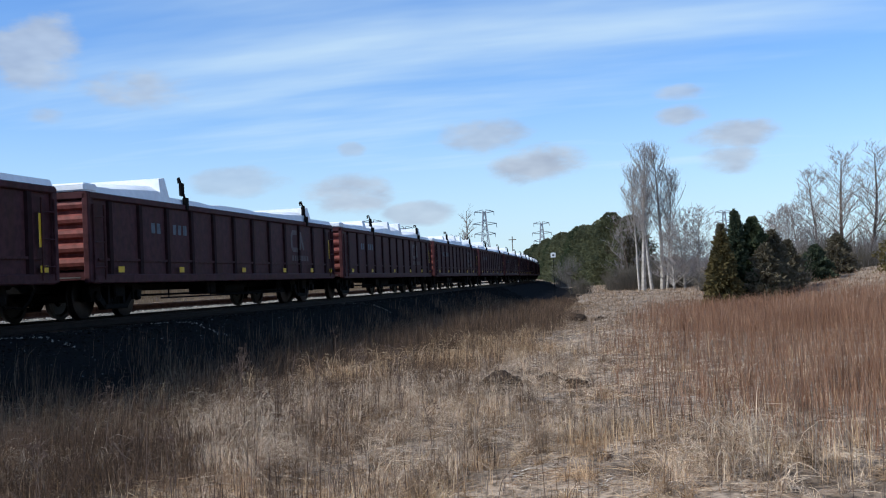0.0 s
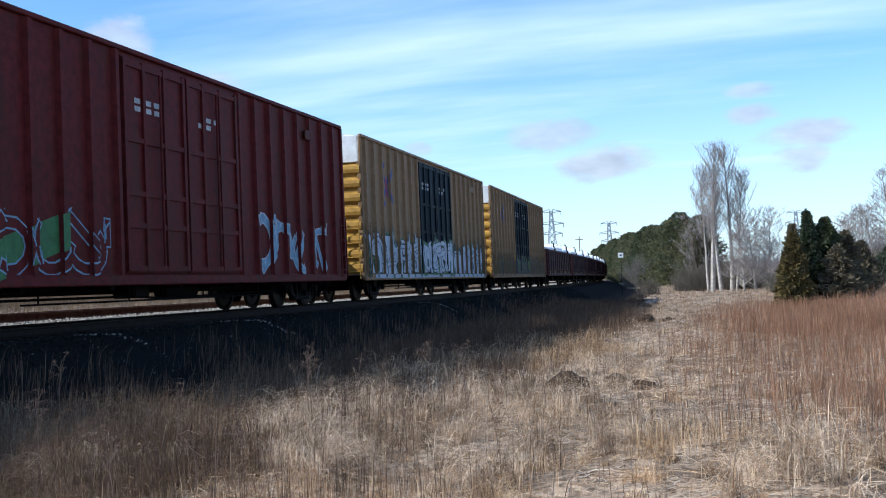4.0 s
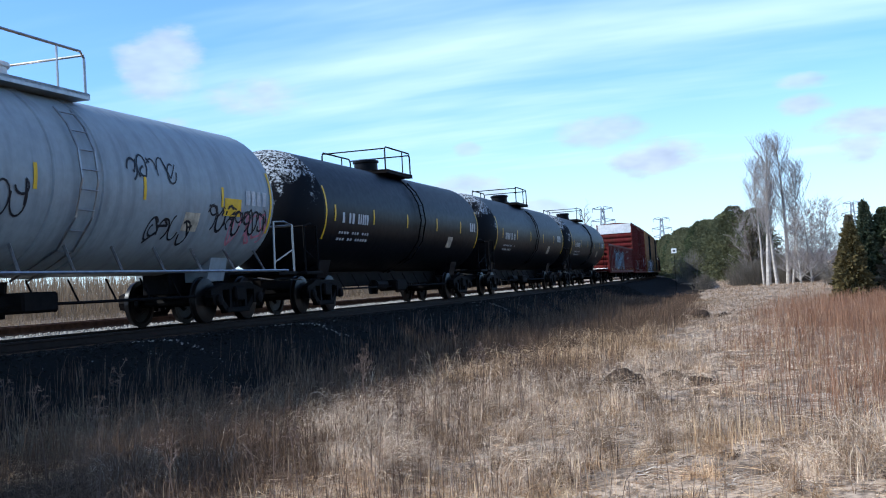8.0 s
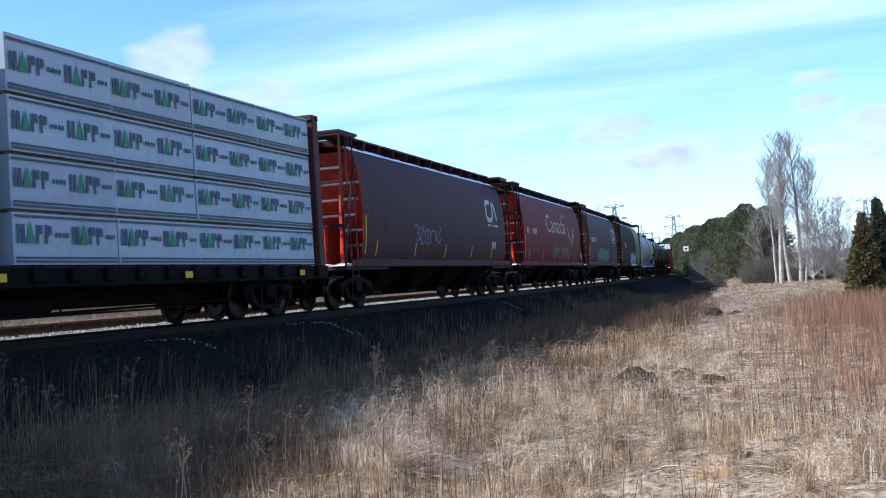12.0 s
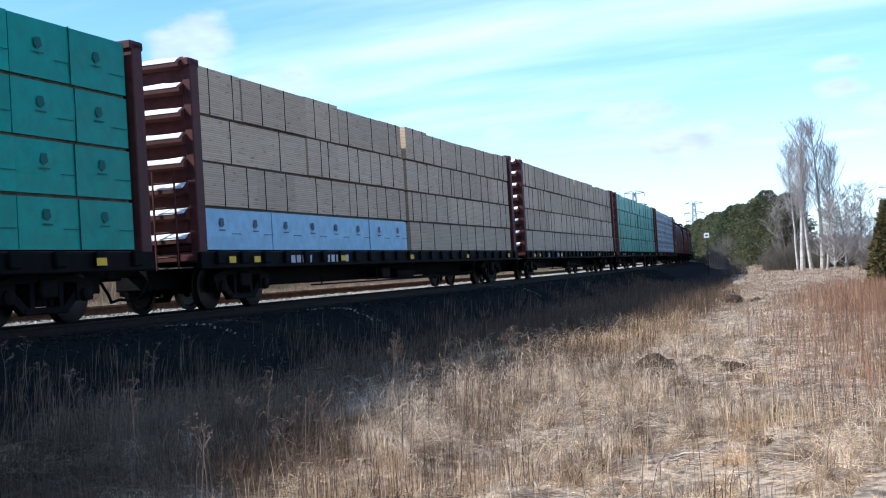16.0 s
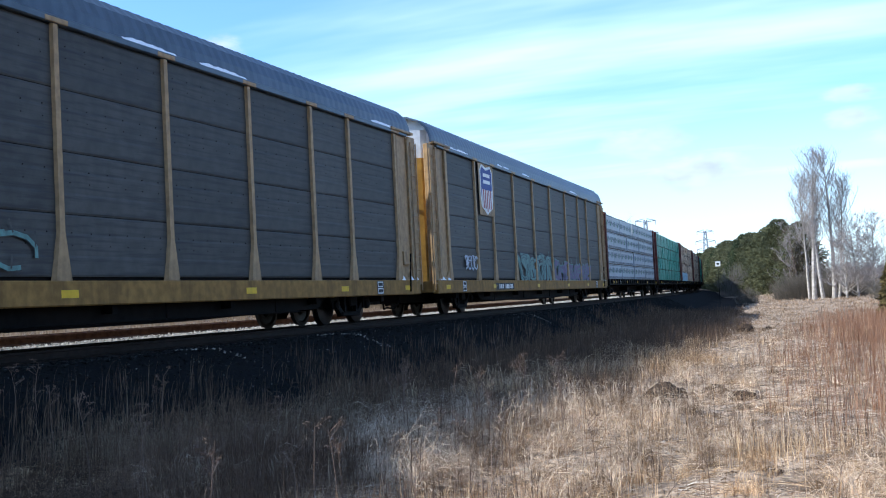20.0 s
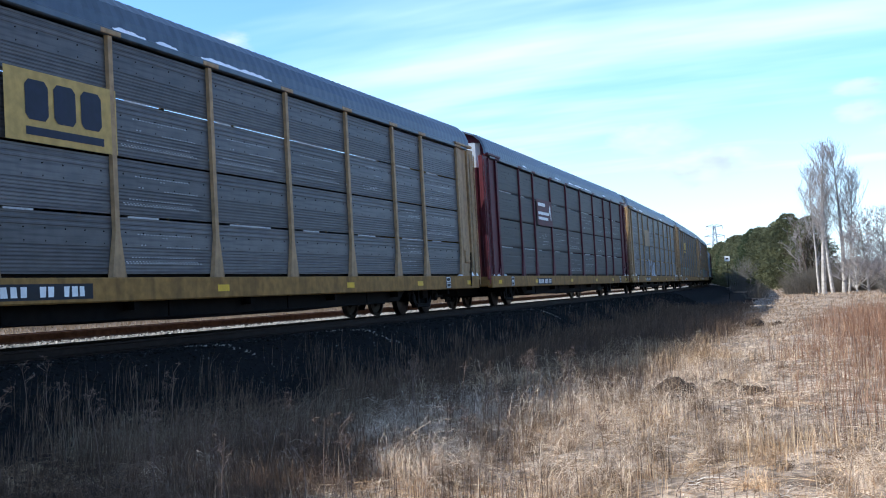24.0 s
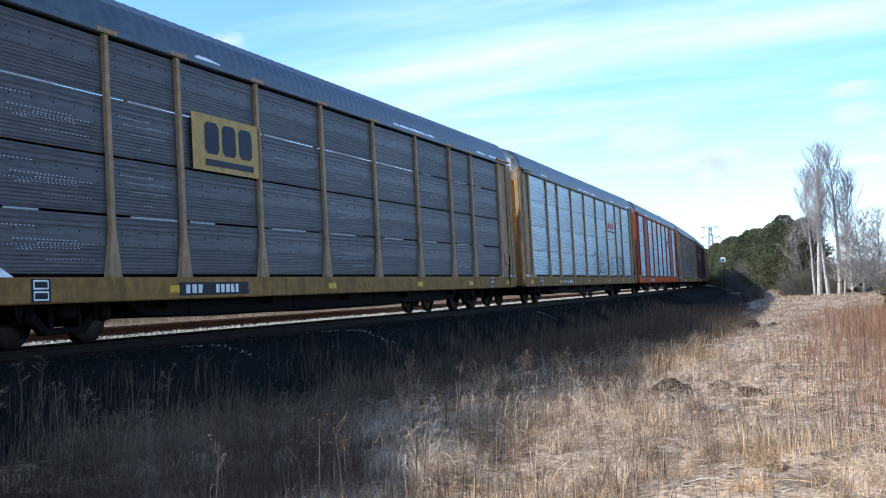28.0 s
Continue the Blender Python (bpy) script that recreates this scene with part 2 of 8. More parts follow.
RUST_LINE = material("pale_rust", (0.23, 0.165, 0.125), 0.8, vary=0.4)
ROOF_GREY = material("roof_sheet", (0.078, 0.094, 0.110), 0.4, metal=0.4, vary=0.2, grain=3.0, dirt=(0.12, 0.14, 0.17), dirt_amount=0.3)
RACK_YELLOW = material("faded_yellow_frame", (0.32, 0.209, 0.107), 0.55, vary=0.2, dirt=(0.06, 0.04, 0.022), dirt_amount=0.5, streak=True)
PANEL_YELLOW = material("yellow_mark_panel", (0.42, 0.28, 0.085), 0.55, vary=0.15)
SILL_ORANGE = material("bright_orange_paint", (0.50, 0.070, 0.006), 0.6, vary=0.06, dirt=(0.28, 0.04, 0.006), dirt_amount=0.3, streak=True, spec=0.04)
SILL_YELLOW = material("grimy_yellow_sill", (0.25, 0.140, 0.044), 0.6, vary=0.2, dirt=(0.075, 0.046, 0.020), dirt_amount=0.45, streak=True, spec=0.06)
RACK_RED = material("faded_orange_red_frame", (0.27, 0.062, 0.035), 0.55, vary=0.15, dirt=(0.13, 0.04, 0.028), dirt_amount=0.5, streak=True)
RACK_MAROON = material("maroon_frame", (0.075, 0.014, 0.02), 0.55, vary=0.2, dirt=(0.03, 0.012, 0.014), dirt_amount=0.5, streak=True)
SHIELD_BLUE = material("blue_shield", (0.02, 0.045, 0.22), 0.5, vary=0.1)
SHIELD_RED = material("red_stripe", (0.30, 0.025, 0.03), 0.5, vary=0.1)
DARK_LETTER = material("navy_lettering", (0.014, 0.018, 0.034), 0.5, vary=0.2)
SOIL = material("matted_grass_ground", (0.30, 0.225, 0.160), 0.9, vary=0.6, grain=11.0, bump=0.8, dirt=(0.055, 0.038, 0.027), dirt_amount=0.75, spec=0.1)
# Weedy earth darkened: the train's shade is put into its colour.
SHADED_EARTH = material("shade_darkened_weedy_earth", (0.026, 0.020, 0.016), 0.95, vary=0.45, grain=5.0, bump=0.7, dirt=(0.02, 0.016, 0.013), dirt_amount=0.6, spec=0.02)
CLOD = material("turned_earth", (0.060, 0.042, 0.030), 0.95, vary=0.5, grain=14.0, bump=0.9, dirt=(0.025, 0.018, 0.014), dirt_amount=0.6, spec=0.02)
# Dark ballast taken nearly black: part of the train's shade is painted in.
SHADED_CINDER = material("shade_darkened_cinder_ballast", (0.0110, 0.0110, 0.0105), 0.95, vary=0.5, grain=22.0, bump=0.9, dirt=(0.010, 0.010, 0.011), dirt_amount=0.6, spec=0.02)
GRAVEL_BED = material("pale_gravel_bed", (0.21, 0.20, 0.185), 0.9, vary=0.45, grain=20.0, bump=0.8, spec=0.1)
GRAVEL = material("crushed_stone", (0.30, 0.285, 0.265), 0.9, vary=0.3, grain=12.0, bump=0.4, island=True, spec=0.2)
GRAVEL_DULL = material("dull_grey_stone", (0.11, 0.115, 0.115), 0.8, vary=0.4, grain=12.0, bump=0.4, island=True, spec=0.2)
# Loose ballast stone, its dark colour deepened for the same shade.
SHADED_STONE = material("shade_darkened_crushed_stone", (0.020, 0.0205, 0.0205), 0.9, vary=0.4, grain=12.0, bump=0.4, island=True, spec=0.03)
RUSTY_BED = material("rust_stained_bed", (0.050, 0.036, 0.028), 0.95, vary=0.45, grain=18.0, bump=0.8, spec=0.1)
SLEEPER = material("creosoted_wood", (0.03, 0.022, 0.018), 0.9, vary=0.4, grain=9.0)
STRAW = leafy("dry_straw", (0.34, 0.219, 0.134), (0.86, 0.70, 0.525), 0.6, tussock=0.7)
STRAW_FAR = leafy("brownish_straw", (0.26, 0.172, 0.110), (0.74, 0.555, 0.385), 0.55)
STRAW_WARM = leafy("golden_straw", (0.40, 0.245, 0.130), (0.92, 0.68, 0.44), 0.5, tussock=0.5)
STALK = leafy("pale_brown_stalk", (0.15, 0.10, 0.075), (0.36, 0.26, 0.20), 0.3)
# Brown weed taken darker: some of the train's shade is in the colour.
WEED = leafy("shaded_brown_weed", (0.098, 0.065, 0.045), (0.31, 0.205, 0.135))
RUSSET = leafy("russet_weed", (0.17, 0.108, 0.074), (0.46, 0.32, 0.22), 0.4)
RED_STEM = leafy("red_brown_stems", (0.255, 0.125, 0.073), (0.50, 0.318, 0.21), 0.4)
# Golden straw at half brightness: tan, with the train's shade put in.
TAN_GRASS = leafy("tan_grass", (0.17, 0.112, 0.070), (0.46, 0.325, 0.21), 0.5, tussock=0.4)
BLEACHED = leafy("bleached_grass", (0.55, 0.47, 0.38), (0.90, 0.82, 0.71), 0.4)
DARK_STEM = leafy("dark_dry_stems", (0.075, 0.048, 0.034), (0.24, 0.16, 0.11), 0.3)
REED = leafy("pale_reeds", (0.30, 0.22, 0.14), (0.46, 0.36, 0.25))
BARK_PALE = material("pale_bark", (0.40, 0.36, 0.32), 0.85, vary=0.3, grain=4.0, bump=0.4, dirt=(0.12, 0.10, 0.085), dirt_amount=0.5)
BARK = material("grey_brown_bark", (0.13, 0.095, 0.075), 0.9, vary=0.3, grain=5.0, bump=0.4)
TWIG = leafy("bare_twigs", (0.36, 0.31, 0.29), (0.56, 0.50, 0.47), 0.3)
BRUSH = leafy("leafless_brush", (0.15, 0.130, 0.105), (0.27, 0.235, 0.195), 0.3)
BRUSH_GREY = leafy("grey_leafless_brush", (0.19, 0.175, 0.160), (0.33, 0.305, 0.285), 0.3)
CEDAR = leafy("cedar_foliage", (0.112, 0.116, 0.062), (0.19, 0.188, 0.108), 0.22)
CEDAR_DARK = leafy("dark_cedar_foliage", (0.060, 0.076, 0.040), (0.130, 0.140, 0.075), 0.25)
CEDAR_DULL = leafy("dull_cedar_foliage", (0.125, 0.104, 0.068), (0.215, 0.182, 0.125), 0.3)
CEDAR_RUSTY = leafy("rusty_cedar_foliage", (0.105, 0.085, 0.038), (0.21, 0.165, 0.075), 0.3)
SPRUCE = leafy("dark_spruce_foliage", (0.050, 0.066, 0.042), (0.135, 0.148, 0.088), 0.3)
LATTICE = material("galvanised_steel", (0.22, 0.24, 0.28), 0.6, metal=0.4, vary=0.1)
DARK_TIMBER = material("dark_timber", (0.10, 0.072, 0.048), 0.85, vary=0.35)


def lumber_material():
    """Sawn softwood packs: board courses with dark joints and knots."""
    m = bpy.data.materials.new("sawn_softwood")
    m.use_nodes = True
    n = Nodes(m.node_tree)
    at = n.add("TexCoord").outputs["Object"]
    part_ = n.add("SeparateXYZ", Vector=at)
    brick = n.add("TexBrick", Vector=n.add("CombineXYZ", X=part_.outputs[1], Y=part_.outputs[2]).outputs[0],
                  Color1=(0.52, 0.385, 0.255, 1), Color2=(0.44, 0.318, 0.205, 1), Mortar=(0.33, 0.235, 0.150, 1), Scale=1.0)
    brick.offset = 0.37
    brick.inputs["Mortar Size"].default_value = 0.006
    brick.inputs["Brick Width"].default_value = 1.35
    brick.inputs["Row Height"].default_value = 0.042
    xyz_ = n.add("SeparateXYZ", Vector=at)
    grain_at = n.add("CombineXYZ", X=0.0, Y=n.math("MULTIPLY", xyz_.outputs[1], 2.2), Z=n.math("MULTIPLY", xyz_.outputs[2], 24.0)).outputs[0]
    knots = n.ramp(n.noise(grain_at, 1.0, 2.0, 0.5), 0.62, 0.70)
    col = n.mix(n.math("MULTIPLY", knots, 0.6), brick.outputs[0], (0.07, 0.05, 0.036))
    rnd = n.add("ObjectInfo").outputs["Random"]
    col = n.mix(1.0, col, n.mix(rnd, (0.86, 0.85, 0.83), (1.12, 1.12, 1.12)), "MULTIPLY")
    p = n.add("BsdfPrincipled", Base_Color=col, Roughness=0.8)
    n.tree.links.new(n.add("Bump", Height=brick.outputs[1], Strength=0.10, Distance=-0.01).outputs[0], p.inputs["Normal"])
    n.add("OutputMaterial", Surface=p.outputs[0])
    return m


LUMBER = lumber_material()


def crust_material():
    """Black paint that has flaked off in pale speckled patches towards the top."""
    m = bpy.data.materials.new("flaked_black_paint")
    m.use_nodes = True
    n = Nodes(m.node_tree)
    at = n.add("TexCoord").outputs["Object"]
    z = n.add("SeparateXYZ", Vector=at).outputs[2]
    patch = n.ramp(n.math("ADD", n.noise(at, 1.5, 5.0, 0.7), n.math("MULTIPLY", n.math("SUBTRACT", z, 3.0), 0.22)), 0.50, 0.60)
    speck = n.ramp(n.noise(at, 16.0, 4.0, 0.7), 0.47, 0.56)
    col = n.mix(n.math("MULTIPLY", patch, speck), (0.004, 0.0045, 0.006), (0.42, 0.44, 0.45))
    p = n.add("BsdfPrincipled", Base_Color=col, Roughness=0.5)
    p.inputs["Specular IOR Level"].default_value = 0.1
    n.add("OutputMaterial", Surface=p.outputs[0])
    return m


BLACK_CRUST = crust_material()


def spray_material(name, colours, z_lo, z_hi):
    """Sprayed paint: soft clouds of several colours that run into one another and thin out upward."""
    m = bpy.data.materials.new(name)
    m.use_nodes = True
    n = Nodes(m.node_tree)
    at = n.add("TexCoord").outputs["Object"]
    col = colours[0]
    for i, c in enumerate(colours[1:]):
        spot = n.add("Mapping", Vector=at, Location=(3.7 * i, 5.1 * i, 2.3 * i), Scale=(1.0, 1.25, 0.8)).outputs[0]
        col = n.mix(n.ramp(n.noise(spot, 1.7 + 0.5 * i, 4.0, 0.6), 0.47, 0.56), col, c)
    fine = n.noise(at, 9.0, 3.0)
    col = n.mix(n.math("MULTIPLY", n.ramp(fine, 0.5, 0.75), 0.35), col, (0.03, 0.03, 0.03))
    p = n.add("BsdfPrincipled", Base_Color=col, Roughness=0.6)
    p.inputs["Specular IOR Level"].default_value = 0.08
    z = n.add("SeparateXYZ", Vector=at).outputs[2]
    rough_edge = n.math("ADD", z, n.math("MULTIPLY", n.math("SUBTRACT", n.noise(at, 2.4, 4.0, 0.6), 0.5), 1.5))
    thin = n.math("MAXIMUM", n.ramp(rough_edge, z_lo, z_hi), 0.12)
    x = n.add("MixShader", i0=thin, i1=p.outputs[0], i2=n.add("BsdfTransparent").outputs[0])
    n.add("OutputMaterial", Surface=x.outputs[0])
    return m


SPRAY_FIELD = spray_material("blue_and_green_spray_cloud", [(0.060, 0.075, 0.045), (0.050, 0.052, 0.150), (0.105, 0.150, 0.030), (0.085, 0.085, 0.075)], 1.45, 2.0)
SPRAY_COOL = spray_material("grey_green_spray_cloud", [(0.10, 0.15, 0.12), (0.20, 0.26, 0.28), (0.05, 0.10, 0.06)], 1.55, 2.2)


# ---- shapes ----
class Shape:
    """Vertices and faces that become one mesh."""

    def __init__(self):
        self.v, self.f = [], []

    def face(self, *pts):
        k = len(self.v)
        self.v += [tuple(p) for p in pts]
        self.f.append(tuple(range(k, k + len(pts))))
        return self

    def box(self, x0, x1, y0, y1, z0, z1, c=0.0):
        """A block, with its edges chamfered by c."""
        k = len(self.v)
        if c <= 0:
            self.v += [(x, y, z) for x in (x0, x1) for y in (y0, y1) for z in (z0, z1)]
            self.f += [tuple(k + i for i in q) for q in ((0, 1, 3, 2), (4, 6, 7, 5), (0, 4, 5, 1), (2, 3, 7, 6), (0, 2, 6, 4), (1, 5, 7, 3))]
            return self
        ids = {}
        for i, (x, sx) in enumerate(((x0, c), (x1, -c))):
            for j, (y, sy) in enumerate(((y0, c), (y1, -c))):
                for l, (z, sz) in enumerate(((z0, c), (z1, -c))):
                    for axis, p in enumerate(((x, y + sy, z + sz), (x + sx, y, z + sz), (x + sx, y + sy, z))):
                        ids[i, j, l, axis] = len(self.v)
                        self.v.append(p)
        for i in (0, 1):
            self.f.append((ids[i, 0, 0, 0], ids[i, 1, 0, 0], ids[i, 1, 1, 0], ids[i, 0, 1, 0]))
            self.f.append((ids[0, i, 0, 1], ids[1, i, 0, 1], ids[1, i, 1, 1], ids[0, i, 1, 1]))
            self.f.append((ids[0, 0, i, 2], ids[1, 0, i, 2], ids[1, 1, i, 2], ids[0, 1, i, 2]))
            for j in (0, 1):
                self.f.append((ids[i, j, 0, 0], ids[i, j, 0, 1], ids[i, j, 1, 1], ids[i, j, 1, 0]))
                self.f.append((ids[i, 0, j, 0], ids[i, 0, j, 2], ids[i, 1, j, 2], ids[i, 1, j, 0]))
                self.f.append((ids[0, i, j, 1], ids[0, i, j, 2], ids[1, i, j, 2], ids[1, i, j, 1]))
                for l in (0, 1):
                    self.f.append((ids[i, j, l, 0], ids[i, j, l, 1], ids[i, j, l, 2]))
        return self

    def loft(self, rings, caps=True, closed=True):
        """A skin over rings of equally many points."""
        k, n = len(self.v), len(rings[0])
        for r in rings:
            self.v += [tuple(p) for p in r]
        for a in range(len(rings) - 1):
            for i in range(n if closed else n - 1):
                j = (i + 1) % n
                self.f.append((k + a * n + i, k + a * n + j, k + (a + 1) * n + j, k + (a + 1) * n + i))
        if caps and closed:
            self.f.append(tuple(k + i for i in range(n)))
            self.f.append(tuple(k + (len(rings) - 1) * n + i for i in range(n)))
        return self

    def tube(self, pts, r, n=6, r_end=None):
        """A round bar along a line of points."""
        pts = [Vector(p) for p in pts]
        rings = []
        for i, p in enumerate(pts):
            d = (pts[min(i + 1, len(pts) - 1)] - pts[max(i - 1, 0)]).normalized()
            a = d.cross(Vector((0, 0, 1)) if abs(d.z) < 0.9 else Vector((1, 0, 0))).normalized()
            b = d.cross(a)
            rr = r if r_end is None else r + (r_end - r) * i / (len(pts) - 1)
            rings.append([p + (a * math.cos(2 * math.pi * k / n) + b * math.sin(2 * math.pi * k / n)) * rr for k in range(n)])
        return self.loft(rings)

    def lathe(self, profile, axis="y", n=24, centre=(0, 0, 0)):
        """A body turned round an axis: profile of (along, radius)."""
        rings = []
        for a, r in profile:
            ring = []
            for k in range(n):
                u, w_ = r * math.cos(2 * math.pi * k / n), r * math.sin(2 * math.pi * k / n)
                p = (u, a, w_) if axis == "y" else (a, u, w_) if axis == "x" else (u, w_, a)
                ring.append((p[0] + centre[0], p[1] + centre[1], p[2] + centre[2]))
            rings.append(ring)
        return self.loft(rings)

    def prism_x(self, poly, x0, x1):
        """A polygon of (y, z) drawn out along x."""
        return self.loft([[(x0, y, z) for y, z in poly], [(x1, y, z) for y, z in poly]])

    def prism_y(self, poly, y0, y1):
        """A polygon of (x, z) drawn out along y."""
        return self.loft([[(x, y0, z) for x, z in poly], [(x, y1, z) for x, z in poly]])

    def mesh(self, name, mat, smooth=False):
        me = bpy.data.meshes.new(name)
        me.from_pydata(self.v, [], self.f)
        bm = bmesh.new()
        bm.from_mesh(me)
        bmesh.ops.recalc_face_normals(bm, faces=bm.faces)
        bm.to_mesh(me)
        bm.free()
        me.materials.append(mat)
        if smooth:
            me.shade_smooth()
            me.set_sharp_from_angle(angle=radians(35))
        return me


STORE = {}


def once(key, build):
    """The mesh of that key, built at its first use."""
    if key not in STORE:
        STORE[key] = build()
    return STORE[key]


def part(name, shape, mat, parent, label="", smooth=False, at=None):
    """One mesh object under a thing or a part."""
    me = shape if isinstance(shape, bpy.types.Mesh) else shape.mesh(name, mat, smooth)
    ob = new(name, me)
    ob.parent = parent
    if at is not None:
        ob.matrix_basis = at
    return tagged(ob, label) if label else ob


def thing(name, label, category, group="", kind=""):
    return tagged(new(name), label, category, group, kind)


# The line of the track, metre by metre: its bend, its heading and its place.
LINE_S = np.arange(-900.0, 1601.0, 1.0)
LINE_BEND = np.interp(LINE_S, [-200, -60, 45, 125, 420, 540], [0.0, 0.00086, 0.00086, 0.0005, 0.0005, 0.0])
LINE_HEAD = np.concatenate([[0.0], np.cumsum((LINE_BEND[1:] + LINE_BEND[:-1]) / 2)])
LINE_HEAD -= LINE_HEAD[900]
LINE_X = np.concatenate([[0.0], np.cumsum(-np.sin((LINE_HEAD[1:] + LINE_HEAD[:-1]) / 2))])
LINE_X -= LINE_X[900] + TRACK_X
LINE_Y = np.concatenate([[0.0], np.cumsum(np.cos((LINE_HEAD[1:] + LINE_HEAD[:-1]) / 2))])
LINE_Y -= LINE_Y[900]


def heading_at(s):
    return np.interp(s, LINE_S, LINE_HEAD)


def beside(s, q):
    """x and y at s along the track and q to its right."""
    a = heading_at(s)
    return np.interp(s, LINE_S, LINE_X) + q * np.cos(a), np.interp(s, LINE_S, LINE_Y) + q * np.sin(a)


def on_track(s, q, z):
    x_, y_ = beside(s, q)
    return Vector((float(x_), float(y_), z))


def clip_strip(poly, lo, hi):
    """The part of a convex polygon of (y, z) with y between lo and hi."""
    for side, lim in ((1, lo), (-1, hi)):
        out = []
        for i, p in enumerate(poly):
            q = poly[i - 1]
            dp, dq = side * (p[0] - lim), side * (q[0] - lim)
            if (dp >= 0) != (dq >= 0):
                k = dq / (dq - dp)
                out.append((lim, q[1] + (p[1] - q[1]) * k))
            if dp >= 0:
                out.append(p)
        poly = out
        if len(poly) < 3:
            return []
    return poly


def bar(p, q, wide, grow=0.0):
    """A flat stroke from p to q in (y, z)."""
    d = Vector((q[0] - p[0], q[1] - p[1]))
    if d.length < 1e-6:
        d = Vector((1e-6, 0))
    u = d.normalized()
    n_ = Vector((-u.y, u.x)) * (wide / 2 + grow)
    a, b = Vector(p) - u * grow, Vector(q) + u * grow
    return [tuple(a + n_), tuple(b + n_), tuple(b - n_), tuple(a - n_)]


def flip(poly):
    return [(p[1], p[0]) for p in poly]


def painted(name, polys, mat, parent, side, lift=0.004, cuts=None, label=""):
    """Flat paint on a wagon's side. side: x for (y, z); cuts: the y at which the side steps."""
    sh = Shape()
    for turn_, poly in enumerate(polys):
        over = lift + 0.003 * turn_ / len(polys)
        strips = [poly]
        if cuts:
            ys = [p[0] for p in poly]
            edges = [min(ys)] + [c for c in cuts if min(ys) < c < max(ys)] + [max(ys)]
            strips = [clip_strip(poly, a, b) for a, b in zip(edges, edges[1:])]
        zs = [p[1] for p in poly]
        lo, hi = min(zs), max(zs)
        if hi - lo > 0.14 and abs(side(poly[0][0], lo) - side(poly[0][0], hi)) + abs(side(poly[0][0], (lo + hi) / 2) - side(poly[0][0], hi)) > 0.002:
            n_ = int((hi - lo) / 0.12) + 1
            bands = [(lo + (hi - lo) * i / n_, lo + (hi - lo) * (i + 1) / n_) for i in range(n_)]
            strips = [flip(clip_strip(flip(s_), a, b)) for s_ in strips if len(s_) >= 3 for a, b in bands]
        for s_ in strips:
            if len(s_) >= 3:
                mid = sum(p[0] for p in s_) / len(s_)
                sh.face(*[(side(mid, p[1]) + over, p[0], p[1]) for p in s_])
    ob = part(name, sh, mat, parent, label)
    if name in LOOSE:
        tagged(ob, label, kind="stuff")
    return ob


LOOSE = ("graffiti", "graffiti_outline", "graffiti_halo", "graffiti_line", "stencil_mark", "bright_seam", "colour_panel")


def curl(rng, a, b, lo, hi):
    """A bent stroke: part of an ellipse between two corners."""
    a0, span = rng.uniform(0, 6.28), rng.uniform(2.2, 5.6) * rng.choice((-1, 1))
    cy, cz, ry, rz = (a + b) / 2, (lo + hi) / 2, (b - a) / 2, (hi - lo) / 2
    n_ = 9
    return [(cy + ry * math.cos(a0 + span * i / n_) * (1 - 0.25 * i / n_), cz + rz * math.sin(a0 + span * i / n_)) for i in range(n_ + 1)]


def scrawl(rng, y0, y1, z0, z1, letters, wide):
    """Loose overlapping sprayed strokes, hooks and loops that spell nothing."""
    out, step, tall = [], (y1 - y0) / letters, z1 - z0
    for i in range(letters):
        a, b = y0 + step * (i - 0.08), y0 + step * (i + 1.0)
        lo, hi = z0 + rng.uniform(0, 0.2) * tall, z1 - rng.uniform(0, 0.25) * tall
        lines = [curl(rng, a, b, lo, hi)]
        if rng.random() < 0.75:
            p = (rng.uniform(a, b), hi)
            zig = [p]
            for j in range(rng.randint(1, 3)):
                p = (min(y1, max(y0, p[0] + rng.uniform(-0.9, 0.9) * step)), rng.uniform(z0 + 0.05 * tall, z1 - 0.08 * tall))
                zig.append(p)
            lines.append(zig)
        if rng.random() < 0.4:
            m_ = rng.uniform(lo, hi)
            lines.append(curl(rng, a + 0.2 * step, b, min(m_, hi - 0.3 * tall), min(m_, hi - 0.3 * tall) + 0.35 * tall))
        for ln in lines:
            w_ = wide * rng.uniform(0.7, 1.25)
            out += [(p, q, w_) for p, q in zip(ln, ln[1:])]
    return out


def bubbles(rng, y0, y1, z0, z1, count, wide):
    """Fat overlapping rounded outlines with inner hooks."""
    out, step = [], (y1 - y0) / count
    for i in range(count):
        cy, cz = y0 + step * (i + 0.5), (z0 + z1) / 2 + rng.uniform(-0.1, 0.1)
        ry, rz, lobes, ph = step * 0.62, (z1 - z0) / 2, rng.randint(2, 4), rng.uniform(0, 6.28)
        ring = [(cy + ry * math.cos(a) * (1 + 0.18 * math.sin(lobes * a + ph)), cz + rz * math.sin(a) * (1 + 0.15 * math.sin(lobes * a + ph))) for a in [6.2832 * j / 22 for j in range(23)]]
        lines = [ring, curl(rng, cy - ry * 0.4, cy + ry * 0.35, cz - rz * 0.1, cz + rz * 0.5), curl(rng, cy - ry * 0.3, cy + ry * 0.5, cz - rz * 0.6, cz)]
        for ln in lines:
            out += [(p, q, wide) for p, q in zip(ln, ln[1:])]
    return out


